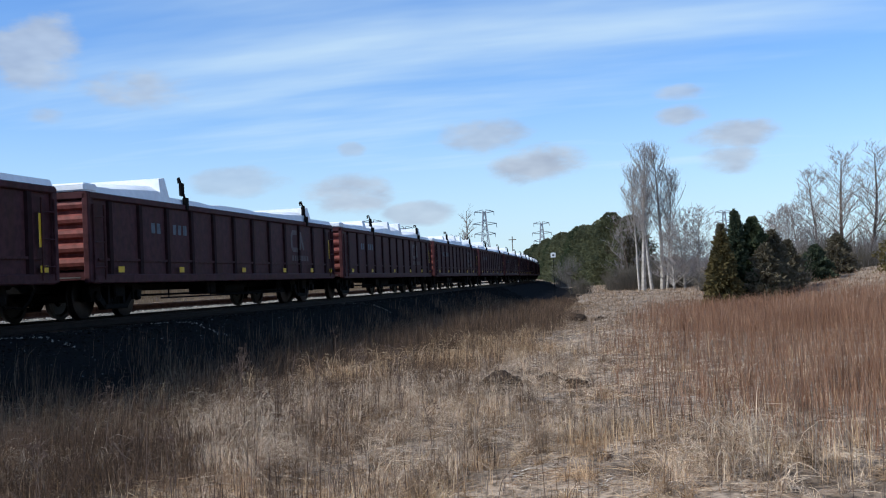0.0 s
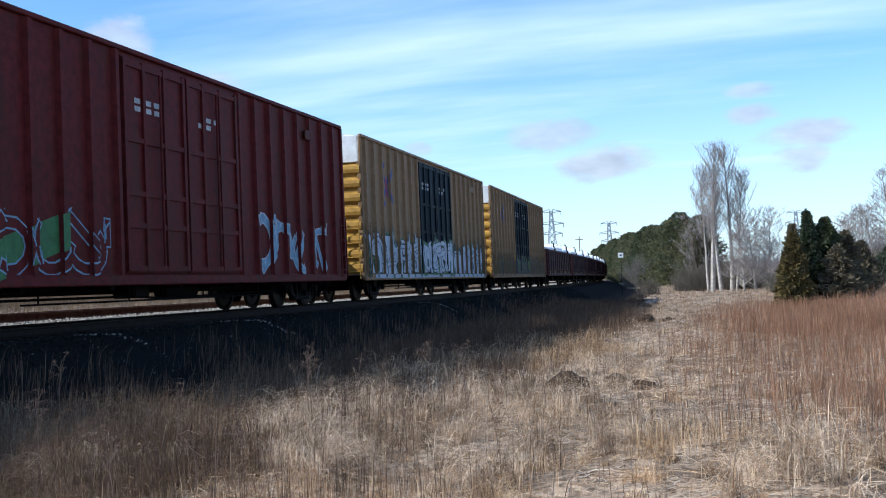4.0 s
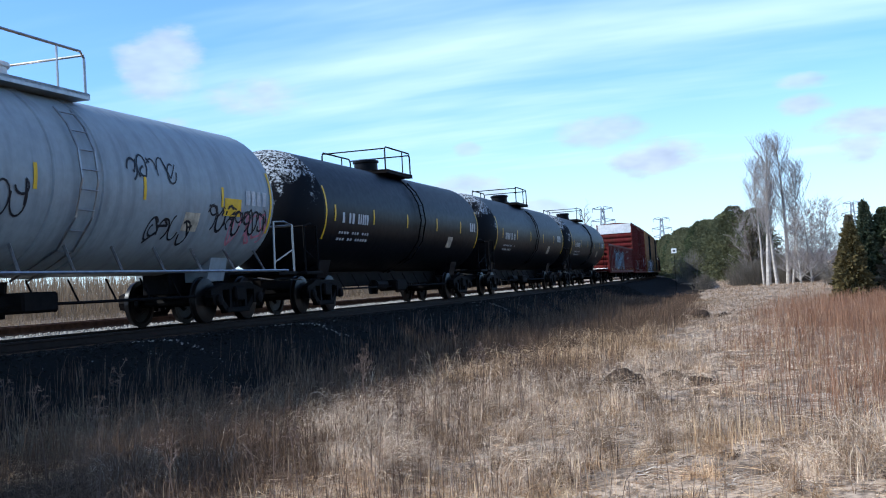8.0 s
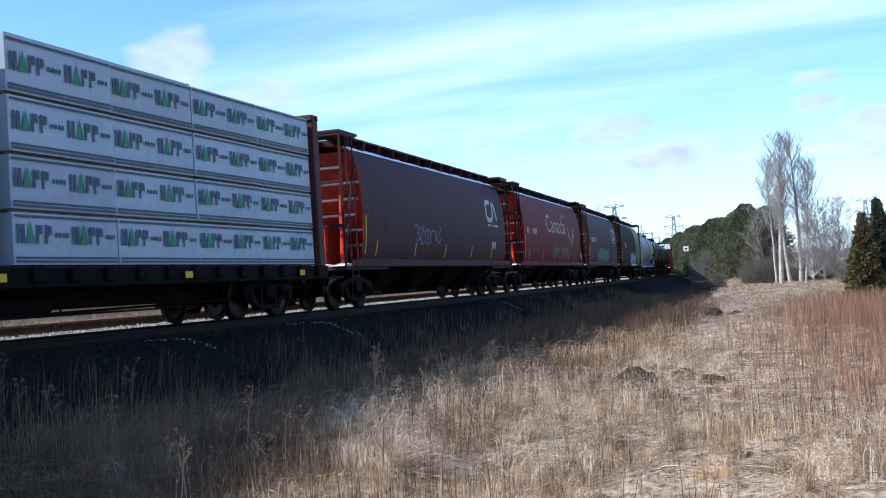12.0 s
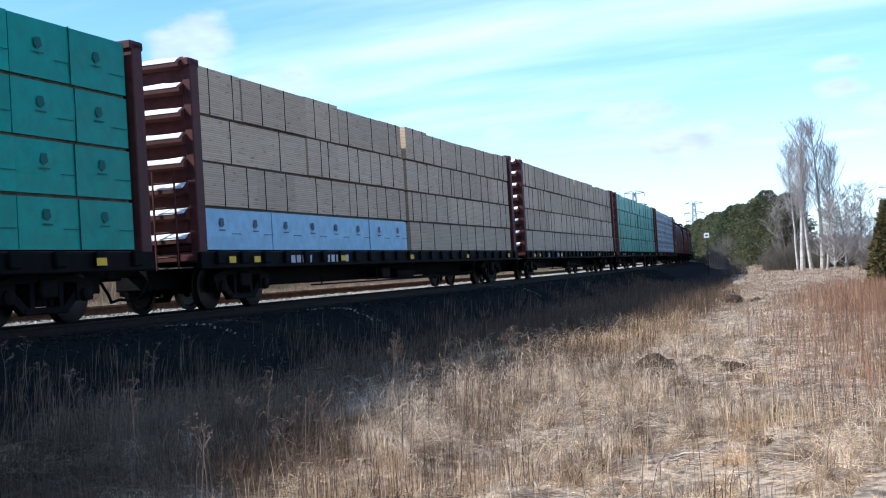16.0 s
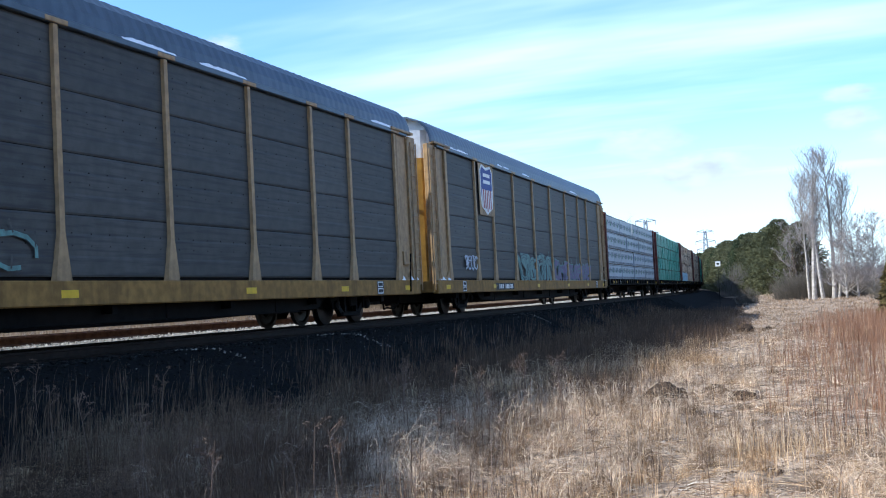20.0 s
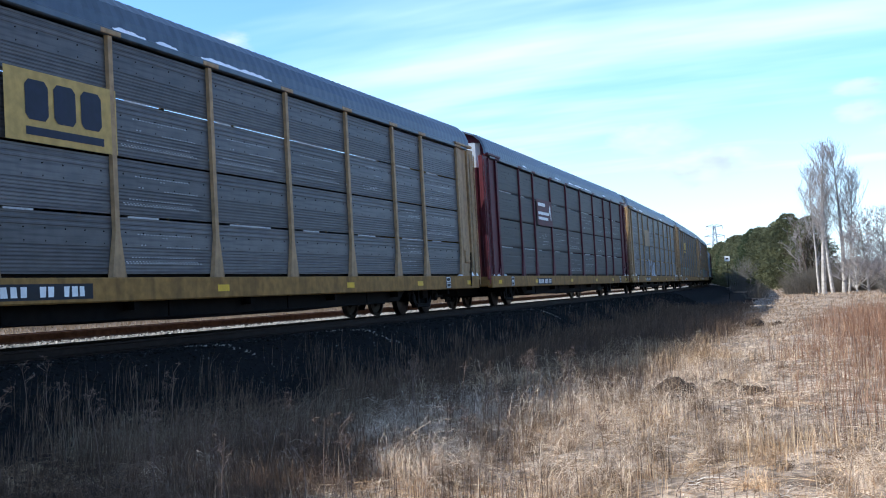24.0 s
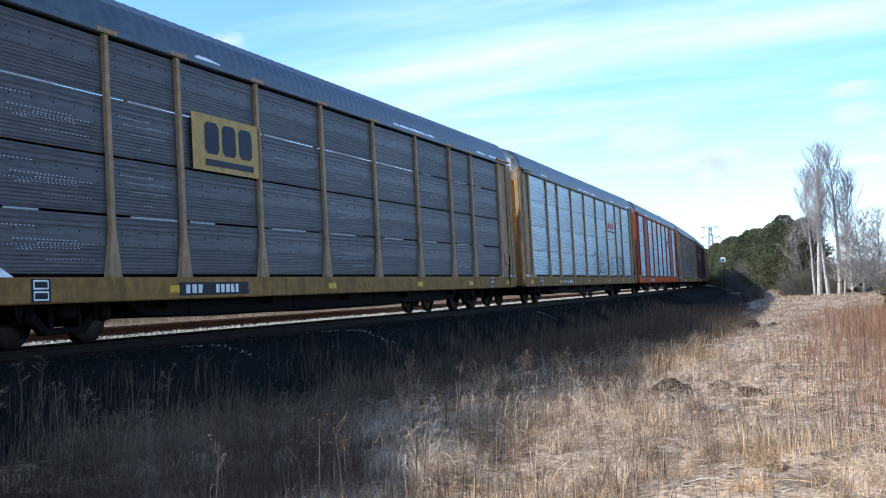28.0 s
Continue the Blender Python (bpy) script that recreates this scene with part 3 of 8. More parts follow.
def shards(rng, y0, y1, z0, z1, count):
    """Fat slanted blocks that cross one another, with spikes."""
    out, step, tall = [], (y1 - y0) / count, z1 - z0
    for i in range(count):
        a = y0 + step * i
        for side_ in (0, 1):
            foot, head, wd = a + step * (0.08 + 0.5 * side_), a + step * (0.08 + 0.5 * side_) + rng.uniform(-0.6, 0.6) * step, step * rng.uniform(0.2, 0.46)
            hi, lo = z1 - rng.uniform(0.0, 0.2) * tall, z0 + rng.uniform(0, 0.08) * tall
            out.append([(foot, lo), (foot + wd, lo + rng.uniform(-0.03, 0.03)), (head + wd, hi - rng.uniform(0, 0.12) * tall), (head, hi)])
        z = z0 + rng.uniform(0.2, 0.7) * tall
        out.append([(a + 0.15 * step, z), (a + 0.85 * step, z + rng.uniform(-0.35, 0.25) * tall), (a + 0.9 * step, z + 0.26 * tall), (a + 0.05 * step, z + rng.uniform(0.15, 0.4) * tall)])
        if rng.random() < 0.5:
            p = a + rng.uniform(0.1, 0.8) * step
            out.append([(p, z1 - 0.3 * tall), (p + 0.22 * step, z1 - 0.3 * tall), (p + rng.uniform(-0.1, 0.2) * step, z1 + 0.10 * tall)])
    return out


def swell(poly, by):
    """The polygon grown about its middle by a length."""
    cy, cz = sum(p[0] for p in poly) / len(poly), sum(p[1] for p in poly) / len(poly)
    return [(p[0] + by * (1 if p[0] > cy else -1), p[1] + by * (1 if p[1] > cz else -1)) for p in poly]


def block_graffiti(parent, side, y0, y1, z0, z1, count, fill, line, seed, cuts=None, label="", glow=None):
    rng = random.Random(seed)
    polys = shards(rng, y0, y1, z0, z1, count)
    if glow:
        painted("graffiti_halo", [swell(p, 0.12) for p in polys[::2]], glow, parent, side, 0.003, cuts)
    painted("graffiti_outline", [swell(p, 0.045) for p in polys], line, parent, side, 0.007, cuts)
    for k in range(0, len(polys), 3):
        painted("graffiti", polys[k:k + 3], fill, parent, side, 0.011, cuts, label)
    loops = scrawl(rng, y0, y1, z0 + 0.05, z1 - 0.1, max(2, count - 1), 0.10)
    painted("graffiti_outline", [bar(p, q, w_, 0.03) for p, q, w_ in loops], line, parent, side, 0.0145, cuts)
    painted("graffiti", [bar(p, q, w_, 0.005) for p, q, w_ in loops], fill, parent, side, 0.018, cuts)
    cracks = []
    for p in polys[::2]:
        q = (p[0][0] * 0.5 + p[2][0] * 0.5, p[0][1] * 0.4 + p[2][1] * 0.6)
        cracks.append(bar(q, (q[0] + rng.uniform(-0.15, 0.15), q[1] + rng.uniform(0.1, 0.35)), 0.03))
    painted("graffiti_line", cracks, line, parent, side, 0.0215, cuts)


def graffiti(parent, side, y0, y1, z0, z1, letters, wide, fill, line, seed, cuts=None, label="", glow=None):
    """Sprayed letters: a dark outline, a pale filling and loose shadow strokes."""
    rng = random.Random(seed)
    runs = scrawl(rng, y0, y1, z0, z1, letters, wide)
    if glow:
        painted("graffiti_halo", [bar(p, q, w_, 0.16) for p, q, w_ in runs[::3]], glow, parent, side, 0.003, cuts)
    painted("graffiti_outline", [bar(p, q, w_, min(0.05, 0.2 * w_ + 0.012)) for p, q, w_ in runs], line, parent, side, 0.006, cuts)
    painted("graffiti", [bar(p, q, w_, 0.01) for p, q, w_ in runs], fill, parent, side, 0.010, cuts, label)
    nicks = [bar((p[0] + rng.uniform(-.1, .1), p[1]), (p[0] + rng.uniform(-.1, .1), p[1] + rng.uniform(.1, .3)), 0.035) for p, q, w_ in runs if rng.random() < 0.5]
    painted("graffiti_line", nicks, line, parent, side, 0.013, cuts)


def spray(parent, side, y0, y1, z0, z1, mat, cuts, seed, lift=0.003, label=""):
    """A sprayed field along the foot of a side."""
    polys, n_ = [], max(4, int((y1 - y0) / 0.5))
    for i in range(n_):
        a, b = y0 + (y1 - y0) * i / n_, y0 + (y1 - y0) * (i + 1) / n_
        polys.append([(a, z0), (b, z0), (b, z1), (a, z1)])
    return painted("graffiti", polys, mat, parent, side, lift, cuts, label)


def stencil(parent, side, y0, y1, z, tall, mat, count, cuts=None, seed=1, label=""):
    """A row of small bars where lettering cannot be given."""
    rng, polys, step = random.Random(seed), [], (y1 - y0) / count
    for i in range(count):
        if rng.random() < 0.14:
            continue
        polys.append([(y0 + step * i, z), (y0 + step * (i + rng.uniform(0.55, 0.8)), z), (y0 + step * (i + rng.uniform(0.55, 0.8)), z + tall), (y0 + step * i, z + tall)])
    return painted("stencil_mark", polys, mat, parent, side, 0.008, cuts, label)


def lettering(text, tall, mat, parent, side, y0, z0, squeeze=1.0, label=""):
    """Words on a wagon's side, which run towards its front."""
    cu = bpy.data.curves.new("lettering", "FONT")
    cu.body, cu.size = text, tall
    ob = bpy.data.objects.new("lettering", cu)
    me = bpy.data.meshes.new_from_object(ob)
    bpy.data.objects.remove(ob)
    for v in me.vertices:
        y, z = y0 + v.co.x * squeeze, z0 + v.co.y
        v.co = (side(y, z) + 0.010, y, z)
    me.materials.clear()
    me.materials.append(mat)
    return part("lettering", me, mat, parent, label)


# ---- running gear ----
def wheel_mesh():
    prof = [(-0.065, 0.10), (-0.065, 0.42), (-0.055, 0.455), (0.035, 0.462), (0.045, 0.49), (0.065, 0.49), (0.07, 0.40), (0.03, 0.36), (0.02, 0.20), (0.08, 0.15), (0.08, 0.0), (-0.09, 0.0), (-0.09, 0.10)]
    return Shape().lathe([(-a, r) for a, r in prof], "x", 24).mesh("wheel", WHEEL, True)


def side_frame_mesh():
    sh = Shape()
    sh.prism_x([(-1.16, 0.50), (-1.12, 0.66), (-0.55, 0.80), (0.55, 0.80), (1.12, 0.66), (1.16, 0.50), (0.60, 0.66), (-0.60, 0.66)], -0.07, 0.07)
    for s_ in (-1, 1):
        sh.prism_x([(s_ * 0.70, 0.36), (s_ * 1.08, 0.36), (s_ * 1.14, 0.56), (s_ * 0.70, 0.66)], -0.09, 0.09)
        sh.prism_x([(s_ * 0.30, 0.20), (s_ * 0.50, 0.20), (s_ * 0.82, 0.46), (s_ * 0.74, 0.58)], -0.06, 0.06)
        sh.prism_x([(s_ * 0.28, 0.28), (s_ * 0.38, 0.28), (s_ * 0.38, 0.70), (s_ * 0.28, 0.70)], -0.08, 0.08)
        for y in (-0.14, 0.0, 0.14):
            sh.tube([(0.0, y, 0.30), (0.0, y, 0.56)], 0.06, 8)
        sh.lathe([(0.07, 0.0), (0.07, 0.12), (0.15, 0.11), (0.17, 0.05), (0.17, 0.0)], "x", 12, (0, s_ * 0.89, 0.46))
    sh.box(-0.09, 0.09, -0.5, 0.5, 0.18, 0.29, 0.02)
    return sh.mesh("side_frame", IRON)


def bogie(parent, y):
    """A freight bogie: bolster, two side frames, four wheels on two axles."""
    def bolster():
        sh = Shape().box(-1.15, 1.15, -0.2, 0.2, 0.42, 0.72, 0.03).box(-0.3, 0.3, -0.3, 0.3, 0.7, 0.86, 0.03)
        for s_ in (-0.89, 0.89):
            sh.tube([(-0.95, s_, 0.46), (0.95, s_, 0.46)], 0.08, 10)
            sh.box(-0.85, 0.85, s_ * 0.42 - 0.05, s_ * 0.42 + 0.05, 0.36, 0.46)
        return sh.mesh("bogie", IRON)
    b = part("bogie", once("bogie", bolster), IRON, parent, "", at=pose(0, y, 0))
    for s_ in (-1, 1):
        part("side_frame", once("side_frame", side_frame_mesh), IRON, b, at=pose(s_ * 1.0, 0, 0, 0, 0, 0 if s_ > 0 else 180))
        for e in (-0.89, 0.89):
            part("wheel", once("wheel", wheel_mesh), WHEEL, b, at=pose(s_ * 0.76, e, 0.462, 0, 0, 0 if s_ > 0 else 180))
    return b


def coupler(parent, y_body, y_end, sill_z=0.8):
    """A knuckle coupler with its hose and cut lever at one end."""
    s_ = 1 if y_end > 0 else -1
    sh = Shape()
    a, b = sorted((y_body - s_ * 0.3, y_end - s_ * 0.10))
    sh.box(-0.10, 0.10, a, b, sill_z - 0.09, sill_z + 0.09, 0.02)
    a, b = sorted((y_end - s_ * 0.22, y_end + s_ * 0.02))
    sh.box(-0.16, 0.16, a, b, sill_z - 0.15, sill_z + 0.15, 0.04)
    hose = Shape().tube([(0.35, y_body, sill_z - 0.15), (0.36, y_body + s_ * 0.2, sill_z - 0.38), (0.3, (y_body + y_end) / 2, sill_z - 0.52), (0.22, y_end, sill_z - 0.48)], 0.028, 6)
    lever = Shape().tube([(1.35, y_body + s_ * 0.06, sill_z + 0.02), (0.7, y_body + s_ * 0.10, sill_z + 0.03), (0.25, y_body + s_ * 0.12, sill_z + 0.12)], 0.015, 5)
    c = part("coupler", sh, IRON, parent)
    part("air_hose", hose, IRON, c)
    part("cut_lever", lever, STEEL, c)


def underframe(parent, half, pitch_half, truck_y, sill=(0.55, 0.85), gear=True):
    sh = Shape().box(-0.35, 0.35, -half, half, sill[0], sill[1] + 0.1, 0.02)
    for i in range(-3, 4):
        y = i * half / 3.6
        sh.box(-1.35, 1.35, y - 0.08, y + 0.08, sill[1] - 0.18, sill[1])
    part("centre_sill", sh, IRON, parent)
    if gear:
        g = Shape().lathe([(-0.75, 0.0), (-0.7, 0.16), (0.7, 0.16), (0.75, 0.0)], "y", 12, (0.75, 0.9, 0.52))
        g.box(0.55, 1.05, -1.35, -0.75, 0.40, 0.72, 0.04)
        g.tube([(0.9, -truck_y + 1.3, 0.44), (0.9, -1.4, 0.44), (0.95, 0, 0.38), (0.9, truck_y - 1.3, 0.44)], 0.025, 5)
        g.tube([(1.25, -half * 0.55, 0.36), (1.25, half * 0.5, 0.36)], 0.018, 5)
        for y in (-half * 0.5, -half * 0.2, half * 0.12, half * 0.42):
            g.tube([(1.25, y, 0.36), (1.25, y, 0.8)], 0.018, 5)
        part("brake_gear", g, IRON, parent)
    for s_ in (-1, 1):
        bogie(parent, s_ * truck_y)
        coupler(parent, s_ * half, s_ * pitch_half)


def ladder(parent, x, y, z0, z1, wide, mat, along="y", rungs=None):
    sh = Shape()
    n = rungs or max(2, int((z1 - z0) / 0.38))
    for i in range(n):
        z = z0 + (z1 - z0) * (i + 0.5) / n
        a, b = ((x, y - wide / 2, z), (x, y + wide / 2, z)) if along == "y" else ((x - wide / 2, y, z), (x + wide / 2, y, z))
        sh.tube([a, b], 0.014, 5)
    for e in (-1, 1):
        p = (x, y + e * wide / 2) if along == "y" else (x + e * wide / 2, y)
        sh.tube([(*p, z0), (*p, z1)], 0.02, 5)
    return part("ladder", sh, mat, parent)


# ---- wagons: y is the way of travel, +x the side seen, z = 0 the rail head ----
def flat_side(x):
    return lambda y, z: x


def ribbed_side(x_panel, x_rib, ribs, half_rib):
    """The x of a side with upright ribs, and the y at which it steps."""
    cuts = sorted(c for r in ribs for c in (r - half_rib, r + half_rib))

    def side(y, z):
        return x_rib if any(abs(y - r) <= half_rib for r in ribs) else x_panel
    return side, cuts


def reflectors(polys, car, side, lift):
    for poly in polys:
        painted("yellow_reflector", [poly], MARK_YELLOW, car, side, lift)


def end_ribs(parent, y, wide, z0, z1, count, mat, cap_z=None):
    """A corrugated wagon end: a sheet with rounded level ribs."""
    s_ = 1 if y > 0 else -1
    step = (z1 - z0) / count
    poly = [(y - s_ * 0.03, z0)]
    for i in range(count):
        b = z0 + i * step
        poly += [(y, b + 0.12 * step), (y + s_ * 0.07, b + 0.26 * step), (y + s_ * 0.09, b + 0.5 * step), (y + s_ * 0.07, b + 0.74 * step), (y, b + 0.88 * step)]
    poly.append((y - s_ * 0.03, z1))
    return part("end_wall", Shape().prism_x(poly, -wide, wide), mat, parent)


def gondola(label, half, pitch, top, mat, ribs, cover, group, end_mat=None, rib_mat=None):
    car = thing("gondola_car", label, "freight car", group)
    bottom, x = 0.72, 1.50
    side, cuts = ribbed_side(x + 0.02, x + 0.07, ribs, 0.11)
    for s_ in (1, -1):
        sh = Shape().box(s_ * x - 0.02, s_ * x + 0.02, -half, half, bottom, top - 0.05) if s_ > 0 else Shape().box(-x - 0.02, -x + 0.02, -half, half, bottom, top - 0.05)
        part("side_wall", sh, mat, car)
        for y in ribs:
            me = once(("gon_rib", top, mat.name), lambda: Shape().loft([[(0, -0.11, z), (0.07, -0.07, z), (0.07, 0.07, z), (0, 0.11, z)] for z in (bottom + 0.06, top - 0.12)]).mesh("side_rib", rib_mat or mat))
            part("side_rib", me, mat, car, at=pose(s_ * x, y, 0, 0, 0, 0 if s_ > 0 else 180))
        a, b = sorted((s_ * (x - 0.06), s_ * (x + 0.09)))
        part("top_chord", Shape().box(a, b, -half - 0.05, half + 0.05, top - 0.13, top, 0.02), mat, car)
        a, b = sorted((s_ * (x - 0.05), s_ * (x + 0.09)))
        part("side_sill", Shape().box(a, b, -half, half, bottom - 0.02, bottom + 0.16, 0.02), mat, car)
        part("lower_rail", Shape().box(a, b - (0.03 if s_ > 0 else 0), -half + 0.3, half - 0.3, bottom + 0.42, bottom + 0.47), mat, car)
    part("floor", Shape().box(-x, x, -half, half, 0.78, 0.95), mat, car)
    for s_ in (-1, 1):
        end_ribs(car, s_ * half, x, bottom + 0.25, top - 0.1, 5, end_mat or mat)
        a, b = sorted((s_ * (half - 0.06), s_ * (half + 0.12)))
        part("end_chord", Shape().box(-x - 0.06, x + 0.06, a, b, top - 0.14, top + 0.01, 0.02), mat, car)
        for e in (-1, 1):
            a2, b2 = sorted((e * (x - 0.05), e * (x + 0.08)))
            part("corner_post", Shape().box(a2, b2, a, b, bottom, top - 0.02, 0.02), mat, car)
        ladder(car, 1.60, s_ * (half - 0.25), bottom + 0.05, bottom + 1.5, 0.42, mat)
    marks = [[(y - 0.13, bottom + 0.19), (y + 0.13, bottom + 0.19), (y + 0.13, bottom + 0.31), (y - 0.13, bottom + 0.31)] for y in (-half * .86, -half * .5, -half * .02, half * .38, half * .70, half * .95)]
    reflectors(marks, car, flat_side(x + 0.09), 0.004)
    if cover:
        # White covering: a lumpy sheet that mounts to upright slabs, with latches beside them.
        slabs, seed = cover
        rng = random.Random(seed)

        def crest(y):
            h = 0.17 + 0.03 * math.sin(1.7 * y + seed) + 0.02 * math.sin(4.1 * y)
            for c, tall in slabs:
                d = c - y
                if -0.05 <= d < 2.6:
                    h = max(h, 0.17 + (tall - 0.24) * (1 - max(d, 0) / 2.6) ** 0.8)
            return h
        rings, n_ = [], 54
        for i in range(n_ + 1):
            y = -half - 0.08 + i * (2 * half + 0.16) / n_
            h = crest(y)
            e = min(h * 0.75, 0.13 + 0.4 * max(0.0, h - 0.2))
            rings.append([(-x - 0.02, y, top + 0.004), (-x + 0.03, y, top + e)] + [(0.42 * k * x, y, top + h * (1.0 - 0.05 * k * k) + rng.gauss(0, 0.012)) for k in (-2, -1, 0, 1, 2)] + [(x - 0.03, y, top + e), (x + 0.02, y, top + 0.004)])
        part("cover_sheet", Shape().loft(rings), SNOW, car, "white lumpy cover sheet", smooth=True)
        for c, tall in slabs:
            part("cover_slab", Shape().loft([[(-x + 0.02, c - 0.24, top + 0.01), (x + 0.015, c - 0.24, top + 0.01), (x + 0.015, c + 0.26, top + 0.01), (-x + 0.02, c + 0.26, top + 0.01)], [(-x + 0.1, c - 0.16, top + tall - 0.04), (x - 0.06, c - 0.16, top + tall - 0.04), (x - 0.06, c + 0.12, top + tall), (-x + 0.1, c + 0.12, top + tall)]]), SNOW, car, "white upright slab of the cover")
        part("end_lip", Shape().box(-x - 0.03, x + 0.03, -half - 0.14, -half + 0.35, top + 0.012, top + 0.17, 0.03), SNOW, car)
        for y in (-half + 4.45, half - 2.75):
            l = Shape().box(x + 0.02, x + 0.12, y - 0.07, y + 0.07, top - 0.12, top + 0.16, 0.01)
            l.tube([(x + 0.06, y, top + 0.1), (x + 0.0, y - 0.05, top + 0.42), (x - 0.05, y - 0.05, top + 0.62), (x - 0.15, y + 0.12, top + 0.62), (x - 0.15, y + 0.14, top + 0.52)], 0.028, 6)
            l.box(x - 0.04, x + 0.05, y - 0.12, y + 0.02, top + 0.2, top + 0.5, 0.02)
            part("cover_latch", l, IRON, car)
        part("grab_hoop", Shape().tube([(-1.2, 0.1, top), (-1.2, 0.15, top + 0.5), (-1.2, 0.75, top + 0.5), (-1.2, 0.85, top)], 0.018, 5), IRON, car)
    underframe(car, half, pitch / 2, half - 1.9)
    stencil(car, side, -half + 2.7, -half + 3.5, 1.75, 0.22, FILL_DUSK, 3, cuts, 3)
    stencil(car, side, -half + 3.8, -half + 4.6, 1.75, 0.22, FILL_DUSK, 3, cuts, 4)
    return car, side, cuts


def boxcar(label, half, pitch, body, door, end_top, end_mat, seed):
    car = thing("boxcar", label, "freight car", "boxcars of the train")
    x, z0, z1 = 1.48, 0.70, 5.0
    ribs = [s_ * (2.62 + 0.88 * i) for s_ in (-1, 1) for i in range(int((half - 2.7) / 0.88) + 1)]
    side, cuts = ribbed_side(x, x + 0.09, ribs, 0.10)
    for s_ in (1, -1):
        part("side_wall", Shape().box(min(s_ * x, s_ * (x - .05)), max(s_ * x, s_ * (x - .05)), -half, half, z0, z1), body, car)
        for y in ribs:
            def rib():
                return Shape().loft([[(0, -0.10, z), (0.09, -0.055, z), (0.09, 0.055, z), (0, 0.10, z)] for z in (z0 + 0.12, z1 - 0.06)]).mesh("side_rib", body)
            part("side_rib", once(("rib", body.name), rib), body, car, at=pose(s_ * x, y, 0, 0, 0, 0 if s_ > 0 else 180))
        a, b = sorted((s_ * (x - 0.03), s_ * (x + 0.07)))
        part("side_sill", Shape().box(a, b, -half, half, z0 - 0.06, z0 + 0.14, 0.02), body, car)
        part("eave", Shape().box(a, b, -half, half, z1 - 0.04, z1 + 0.06, 0.02), body, car)
        for k, y in enumerate((-1.24, 1.24)):
            d = Shape().box(min(s_ * (x + .01), s_ * (x + .05)), max(s_ * (x + .01), s_ * (x + .05)), y - 1.2, y + 1.2, z0 + 0.16, z1 - 0.12, 0.01)
            leaf = part("plug_door", d, door, car)
            f = Shape()
            for yy in (-1.15, -0.45, 0.35, 1.15):
                f.box(min(s_ * (x + .05), s_ * (x + .10)), max(s_ * (x + .05), s_ * (x + .10)), y + yy - 0.05, y + yy + 0.05, z0 + 0.2, z1 - 0.16)
            for zz in (0.95, 1.75, 2.35, 3.35, 4.75):
                f.box(min(s_ * (x + .05), s_ * (x + .09)), max(s_ * (x + .05), s_ * (x + .09)), y - 1.2, y + 1.2, zz - 0.05, zz + 0.05)
            part("door_frame", f, door, leaf)
            h = Shape().tube([(s_ * (x + 0.13), y + 0.1, z0 + 0.3), (s_ * (x + 0.13), y + 0.1, z1 - 0.3)], 0.025, 6)
            part("lock_bar", h, door, leaf)
    part("roof", Shape().prism_y([(-x - 0.05, z1), (-0.8, z1 + 0.10), (0, z1 + 0.14), (0.8, z1 + 0.10), (x + 0.05, z1)], -half - 0.03, half + 0.03), WHITE if end_mat is YELLOW else body, car)
    for s_ in (-1, 1):
        end_ribs(car, s_ * half, x, z0 + 0.1, z1 - 0.80, 8, end_mat)
        a, b = sorted((s_ * (half - 0.05), s_ * (half + 0.05)))
        part("end_cap", Shape().box(-x, x, a, b, z1 - 0.80, z1 + 0.02, 0.015), end_top, car, "white painted end panel")
        for e in (-1, 1):
            a2, b2 = sorted((e * (x - 0.08), e * (x + 0.06)))
            part("corner_post", Shape().box(a2, b2, min(a, b), max(a, b) + 0.02, z0, z1, 0.02), body, car)
        ladder(car, x + 0.12, s_ * (half - 0.3), z0 + 0.05, z0 + 1.7, 0.45, body)
        ladder(car, 1.2, s_ * (half + 0.14), z0 + 0.0, z0 + 1.7, 0.45, end_mat, "x")
        part("brake_step", Shape().box(-0.9, 0.9, s_ * (half + 0.25) - 0.2, s_ * (half + 0.25) + 0.2, z0 + 0.55, z0 + 0.60), IRON, car)
    stencil(car, flat_side(x + 0.05), -2.0, -0.9, 4.05, 0.10, MARK_WHITE, 3, None, seed)
    stencil(car, flat_side(x + 0.05), -2.0, -0.9, 3.90, 0.10, MARK_WHITE, 3, None, seed + 1)
    stencil(car, flat_side(x + 0.05), 0.6, 1.7, 4.05, 0.10, MARK_WHITE, 3, None, seed + 2)
    stencil(car, flat_side(x + 0.05), 0.6, 1.7, 3.90, 0.10, MARK_WHITE, 3, None, seed + 3)
    part("defect_board", Shape().box(x + 0.05, x + 0.09, half - 2.9, half - 2.3, 4.35, 4.6, 0.01), body, car)
    underframe(car, half, pitch / 2, half - 2.3, (0.5, 0.75))
    return car, side, cuts


